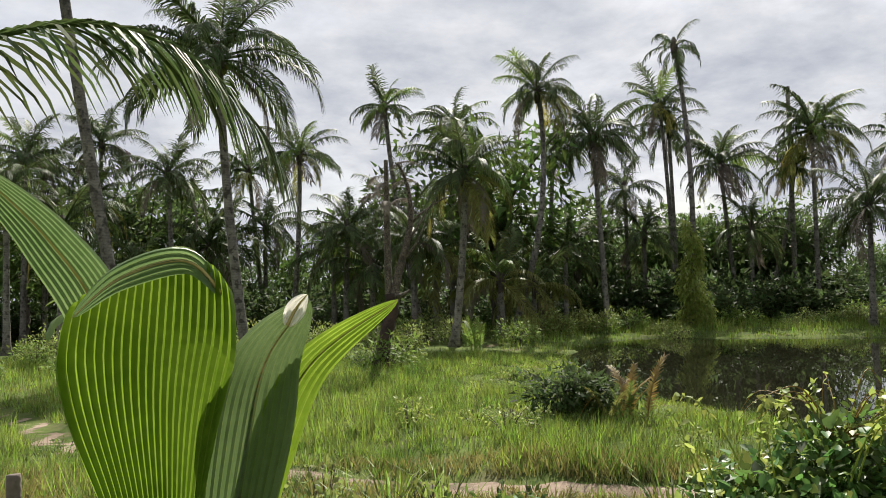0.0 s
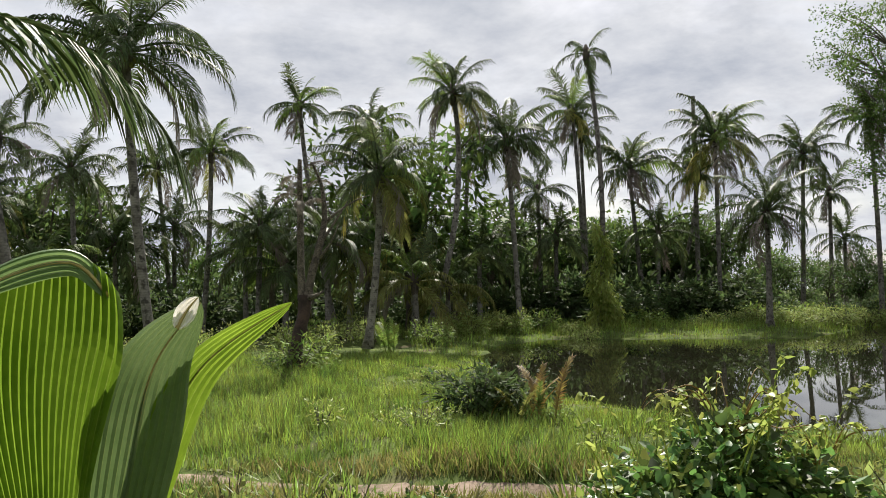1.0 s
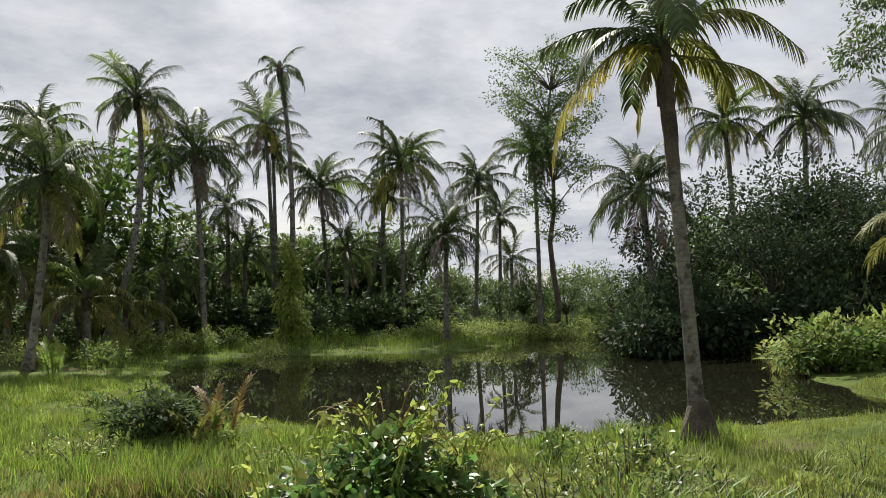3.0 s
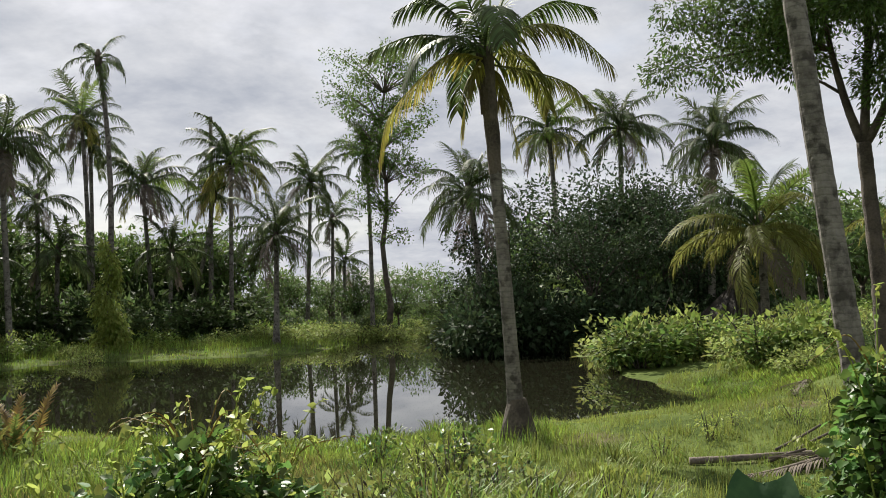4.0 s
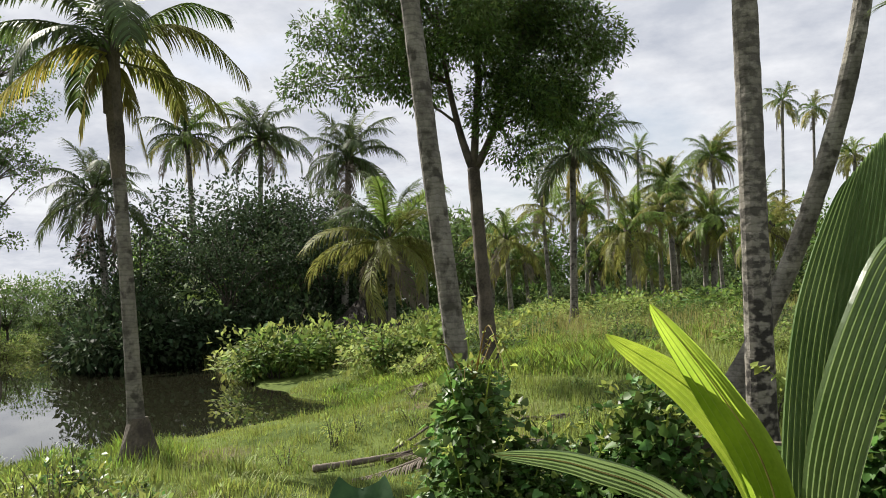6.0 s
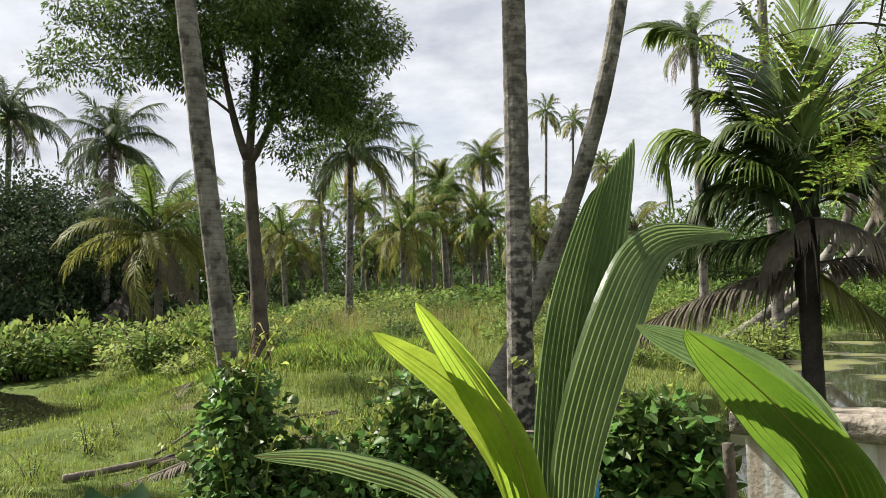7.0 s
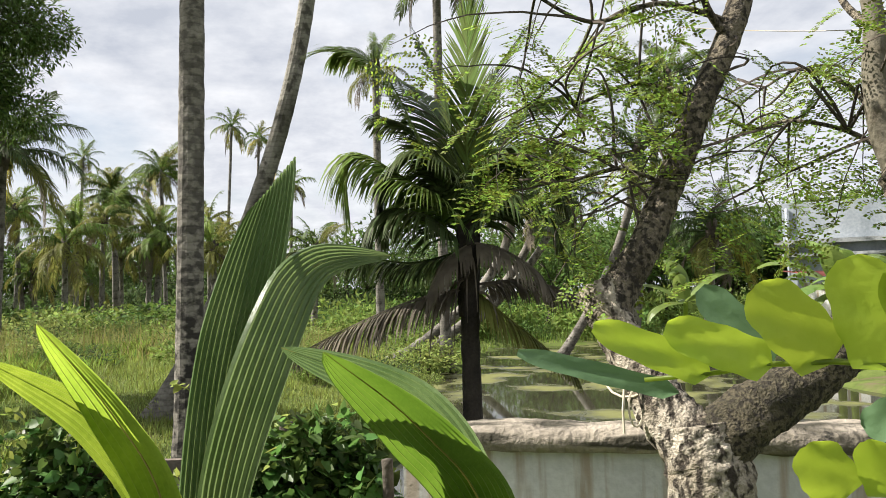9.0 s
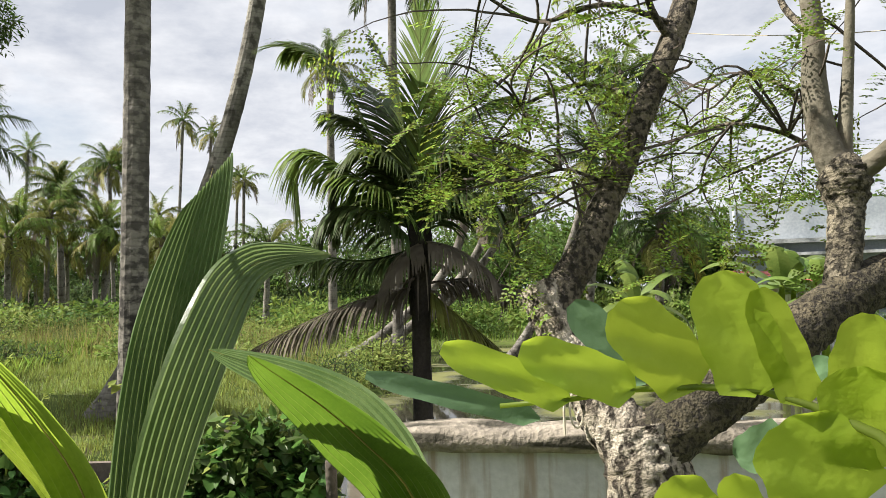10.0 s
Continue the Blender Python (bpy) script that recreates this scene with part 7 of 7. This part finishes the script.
def house():
    t = empty("house", (25.0, -17.3, 0.0), "white flat-roofed house with a stained parapet behind the trees", "house")
    d = Vector((24.03 - 25.95, -18.6 + 15.88, 0)).normalized()
    turn = math.atan2(d.y, d.x)

    def box(name, cx, cy, cz, sx, sy, sz, m_, parent=t, label=""):
        b_ = bmesh.new()
        bmesh.ops.create_cube(b_, size=1, matrix=Matrix.LocRotScale((0, 0, 0), None, (sx, sy, sz)))
        bmesh.ops.bevel(b_, geom=b_.edges[:], offset=0.015, segments=1)
        ob = part(name, b_, m_, parent, label)
        ob.matrix_basis = Euler((0, 0, turn)).to_matrix().to_4x4() @ Matrix.Translation((cx, cy, cz))
        return ob
    box("wall", 3.0, 3.1, 1.4, 9.0, 6.0, 3.2, M_HOUSE)
    box("roof", 3.0, 3.0, 3.05, 9.7, 6.7, 0.14, M_HOUSE_GREY, label="grey stained concrete roof slab")
    box("parapet", 3.0, 0.1, 3.75, 9.2, 0.14, 1.26, M_HOUSE)
    box("ledge", 3.0, -0.02, 2.62, 9.4, 0.5, 0.10, M_HOUSE_GREY)
    for k in range(3):
        w = box("window", 0.6 + k * 2.6, 0.075, 1.5, 1.1, 0.06, 1.1, M_SHADE)
        for name, cx, cz, sx, sz in (("frame", 0, 0.58, 1.26, 0.07), ("frame", -0.59, 0, 0.07, 1.1), ("frame", 0.59, 0, 0.07, 1.1), ("sill", 0, -0.60, 1.36, 0.09)):
            b_ = bmesh.new()
            bmesh.ops.create_cube(b_, size=1, matrix=Matrix.LocRotScale((cx, -0.03, cz), None, (sx, 0.12, sz)))
            part(name, b_, M_HOUSE_GREY, w)
    pipe = tube([(0, 0, -0.2), (0, 0, 4.2)], [0.05, 0.05], 8)
    ob = part_mesh("pipe", mesh_from("pipe", *pipe, M_HOUSE, True), t)
    ob.matrix_basis = Euler((0, 0, turn)).to_matrix().to_4x4() @ Matrix.Translation((-1.45, -0.05, 0))


house()


def shed():
    t = empty("shed", (19.1, -13.6, 0.0), "small shed with a rusty red tin roof", "shed")
    bm = bmesh.new()
    bmesh.ops.create_cube(bm, size=1, matrix=Matrix.LocRotScale((0.5, -0.2, 0.75), Euler((0, 0, -0.95)), (2.2, 1.5, 1.9)))
    part("wall", bm, M_PLASTER, t)
    verts, faces = [], []
    for i in range(41):
        for j in range(2):
            verts.append((-1.4 + 2.8 * i / 40, -1.1 + 2.2 * j, 1.70 + 0.30 * j + 0.025 * (i % 2)))
    for i in range(40):
        a = i * 2
        faces.append((a, a + 2, a + 3, a + 1))
    ob = part_mesh("roof", mesh_from("roof", verts, faces, M_ROOF_RED), t, "corrugated red tin roof")
    ob.matrix_basis = Matrix.LocRotScale((0.5, -0.2, 0), Euler((0, 0, -0.95)), None)


shed()


def banana(x, y, h, seed, turn=0.0):
    rng = random.Random(seed)
    t = empty("banana_plant", (x, y, max(gz(x, y), -0.3)), "banana plant with broad torn light green leaves", "banana plant", "banana plants")
    part_mesh("stem", mesh_from("stem", *tube([(0, 0, -0.1), (0, 0.02, h * 0.3), (0, 0, h * 0.62)], [0.10, 0.085, 0.06], 8), M_SEEDLING, True), t)
    for k in range(8):
        a, e = turn + k * 2.4, radians(75 - 11 * k)
        ln = h * rng.uniform(0.55, 0.75)
        d = Vector((math.cos(a), math.sin(a), 0))
        s = Vector((-math.sin(a), math.cos(a), 0))
        verts, faces = [], []
        p = Vector((0, 0, h * 0.6))
        for i in range(15):
            u = i / 14
            an = e - 1.5 * u * u
            if i:
                p = p + (d * math.cos(an) + Vector((0, 0, math.sin(an)))) * ln / 14
            w = ln * 0.14 * (0.10 if u < 0.12 else max(0.02, math.sin(math.pi * (0.1 + 0.9 * u)) ** 0.6))
            tear = 0.75 if rng.random() < 0.2 else 1
            for j, v in enumerate((-1, -0.5, 0, 0.5, 1)):
                verts.append(p + s * (v * w * (tear if abs(v) == 1 else 1)) + Vector((0, 0, 0.02 - abs(v) * w * 0.35)))
        for i in range(14):
            for j in range(4):
                q = i * 5 + j
                faces.append((q, q + 1, q + 6, q + 5))
        part_mesh("leaf", mesh_from("leaf", verts, faces, M_BANANA), t)


for x, y, h, k in ((17.6, -12.1, 3.0, 1), (18.3, -12.9, 2.7, 2), (16.8, -12.6, 2.5, 3), (26.0, 24.0, 3.6, 4), (27.5, 27.0, 3.4, 5), (20.5, -9.8, 2.6, 6), (-9.5, 29.0, 2.8, 7), (-11.5, 27.5, 3.0, 8), (31.0, 30.0, 3.6, 9)):
    banana(x, y, h, k)


def hut():
    t = empty("thatched_hut", (25.6, 16.2, gz(25.6, 16.2)), "low dark hut thatched with old palm leaves", "hut")
    rng = random.Random(4)
    bm = bmesh.new()
    bmesh.ops.create_cone(bm, cap_ends=True, segments=14, radius1=1.5, radius2=0.25, depth=1.1, matrix=Matrix.Translation((0, 0, 1.25)))
    bmesh.ops.subdivide_edges(bm, edges=bm.edges[:], cuts=3)
    for v in bm.verts:
        v.co += Vector((rng.uniform(-1, 1), rng.uniform(-1, 1), rng.uniform(-1, 1))) * 0.06
    part("roof", bm, M_THATCH, t)
    bm = bmesh.new()
    bmesh.ops.create_cone(bm, cap_ends=True, segments=12, radius1=1.1, radius2=1.1, depth=1.0, matrix=Matrix.Translation((0, 0, 0.4)))
    part("wall", bm, M_THATCH, t)


hut()
# undergrowth along the canal's far side
rnd = random.Random(33)
rows = []
for k in range(60):
    az, d = radians(92 + rnd.random() * 42), rnd.uniform(31, 50)
    rows.append((SHRUBS[k % 4], d * math.sin(az), d * math.cos(az), rnd.uniform(0.8, 1.9), rnd.uniform(0, 6), 1.0))
thicket("undergrowth", rows, "leafy undergrowth beyond the canal")
for k in range(22):
    az, d = radians(97 + rnd.random() * 40), rnd.uniform(34, 50)
    if 118 < math.degrees(az) < 129 and d < 42:
        d = 44
    tree(WOOD[k % 4], d * math.sin(az), d * math.cos(az), rnd.uniform(0.55, 0.85), rnd.uniform(0, 6), "green broadleaf tree beyond the canal", "trees beyond the canal", z=0)
rows = []
for k in range(44):
    az, d = radians(44 + k * 1.3 + rnd.uniform(-0.5, 0.5)), rnd.uniform(72, 92)
    rows.append(((DEEP[k % 2], SHRUBS[2])[k % 2], d * math.sin(az), d * math.cos(az), rnd.uniform(2.8, 4.4), rnd.uniform(0, 6), 0.9))
thicket("undergrowth", rows, "green thicket along the edge of the field")
# dense understorey that closes the wood
# the DEEP variants carry the wood's shade in their leaf colour
rows = []
for k in range(150):
    az = radians(-48 + k * 1.04 + rnd.uniform(-0.6, 0.6))
    d, big = rnd.uniform(46, 60), 1.0
    if 27 < math.degrees(az) < 43:
        d, big = d + 30, 0.55
    elif math.degrees(az) > 58:
        d, big = d + 16, 0.9
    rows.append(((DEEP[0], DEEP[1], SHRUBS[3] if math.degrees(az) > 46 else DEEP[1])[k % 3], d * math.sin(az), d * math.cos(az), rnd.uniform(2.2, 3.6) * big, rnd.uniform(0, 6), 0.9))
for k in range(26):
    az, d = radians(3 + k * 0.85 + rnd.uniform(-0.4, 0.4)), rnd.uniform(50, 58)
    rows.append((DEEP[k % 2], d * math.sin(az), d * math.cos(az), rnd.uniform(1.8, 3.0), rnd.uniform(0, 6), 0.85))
thicket("undergrowth", rows, "undergrowth at the foot of the wood, leaf colour darkened for shade")

# ---------------------------------------------------------------- grass


def grass_mesh(name, seed, places, height, material, spread=0.6, far=False):
    rng = np.random.default_rng(seed)
    n = len(places)
    a = rng.uniform(0, 2 * np.pi, n)
    shore = edge_distance(places[:, 0], places[:, 1], POND)
    tall = places[:, 2] if places.shape[1] > 2 else 1.0
    h = height * tall * rng.uniform(0.5, 1.3, n) * (0.45 + 0.55 * smooth(0.8, 5.0, shore) + 0.35 * (np.sin(places[:, 0] * 1.1) * np.cos(places[:, 1] * 0.8) > 0.35) + 0.25 * np.sin(places[:, 0] * 3.7 + 2) * np.sin(places[:, 1] * 3.1))
    lean = rng.uniform(0.05, spread, n) * h
    dirx, diry = np.cos(a), np.sin(a)
    w = 0.0030 + 0.0024 * rng.random(n) + 0.00026 * np.hypot(places[:, 0], places[:, 1])
    b = np.stack([places[:, 0], places[:, 1], ground_z(places[:, 0], places[:, 1]) - 0.02], 1)
    side = np.stack([-diry, dirx, np.zeros(n)], 1) * w[:, None]
    tip = b + np.stack([dirx * lean, diry * lean, h], 1)
    if far:
        v = np.stack([b - side, b + side, tip], 1).reshape(-1, 3)
        return fast_mesh(name, v, np.arange(3 * n).reshape(-1, 3), material)
    mid = b + np.stack([dirx * lean * 0.3, diry * lean * 0.3, h * 0.55], 1)
    v = np.stack([b - side, b + side, mid + side * 0.8, tip], 1).reshape(-1, 3)
    f = (np.arange(n)[:, None, None] * 4 + np.array([[0, 1, 2], [0, 2, 3]])[None]).reshape(-1, 3)
    return fast_mesh(name, v, f, material)


def scatter(rng, count, x0, y0, x1, y1, keep):
    x, y = rng.uniform(x0, x1, count), rng.uniform(y0, y1, count)
    return np.stack([x, y], 1)[keep(x, y)]


def tussocks(rng, count, centres, x0, y0, x1, y1, keep):
    """Half the blades evenly, half gathered in clumps."""
    even = scatter(rng, count // 2, x0, y0, x1, y1, keep)
    mid = scatter(rng, centres, x0, y0, x1, y1, keep)
    which = rng.integers(0, len(mid), count // 2)
    size = rng.uniform(0.8, 1.9, len(mid))[which]
    pick = mid[which] + rng.normal(0, 0.085, (count // 2, 2))
    ok = keep(pick[:, 0], pick[:, 1])
    return np.concatenate([np.column_stack([even, np.full(len(even), 0.75)]), np.column_stack([pick, size])[ok]])


def on_land(x, y):
    return (edge_distance(x, y, POND) > 0.0) & (edge_distance(x, y, CANAL) > 0.1) & (edge_distance(x, y, TRACK, False) > 0.36 + 0.07 * np.sin(x * 3.1) + 0.05 * np.sin(x * 11 + y * 7))


g = np.random.default_rng(77)
meadow = tussocks(g, 190000, 3600, -8, 7.4, 9, 27, on_land)
tagged(new("grass", grass_mesh("grass", 1, meadow, 0.155, M_GRASS, 1.0, True)), "bright green uncut meadow grass", "grass", kind="stuff")
verge = scatter(g, 44000, -7, 4.6, 5, 9.4, on_land)
tagged(new("grass", grass_mesh("grass", 2, verge, 0.11, M_GRASS_DRY)), "short mixed grass along the path", "grass", kind="stuff")
bank = tussocks(g, 170000, 4200, 4.9, -2.5, 20, 12, on_land)
tagged(new("grass", grass_mesh("grass", 3, bank, 0.10, M_TURF, 0.7, True)), "short green grass on the near bank", "grass", kind="stuff")
mound = scatter(g, 34000, 12.5, 3.5, 22, 10.5, on_land)
tagged(new("grass", grass_mesh("grass", 4, mound, 0.20, M_GRASS, 0.8)), "tall bright grass on the low mound", "grass", kind="stuff")
far_bank = scatter(g, 26000, 2, 28, 30, 46, on_land)
tagged(new("grass", grass_mesh("grass", 5, far_bank, 0.4, M_GRASS, far=True)), "grass strip on the far bank", "grass", kind="stuff")
# lighter turf blades put the field's bright haze into the colour
field = scatter(g, 36000, 18, -4, 60, 26, on_land)
tagged(new("grass", grass_mesh("grass", 6, field, 0.45, M_TURF, far=True)), "rough tall grass of the open field", "grass", kind="stuff")
field_dry = scatter(g, 24000, 18, -2, 60, 26, on_land)
tagged(new("grass", grass_mesh("grass", 9, field_dry, 0.6, M_GRASS_DRY, far=True)), "dry yellow seed grass in the open field", "grass", kind="stuff")
canal_side = scatter(g, 22000, 18, -22, 42, 0, on_land)
tagged(new("grass", grass_mesh("grass", 7, canal_side, 0.35, M_GRASS, far=True)), "grass beyond the canal", "grass", kind="stuff")
left_side = scatter(g, 26000, -18, 9.5, -8, 28, on_land)
tagged(new("grass", grass_mesh("grass", 8, left_side, 0.22, M_GRASS, far=True)), "grass beyond the bend of the path", "grass", kind="stuff")

close_by = tussocks(g, 36000, 1300, -5.5, -5.0, 4.1, 5.0, on_land)
tagged(new("grass", grass_mesh("grass", 10, close_by, 0.09, M_TURF, 0.7, True)), "short grass underfoot round the seedlings", "grass", kind="stuff")
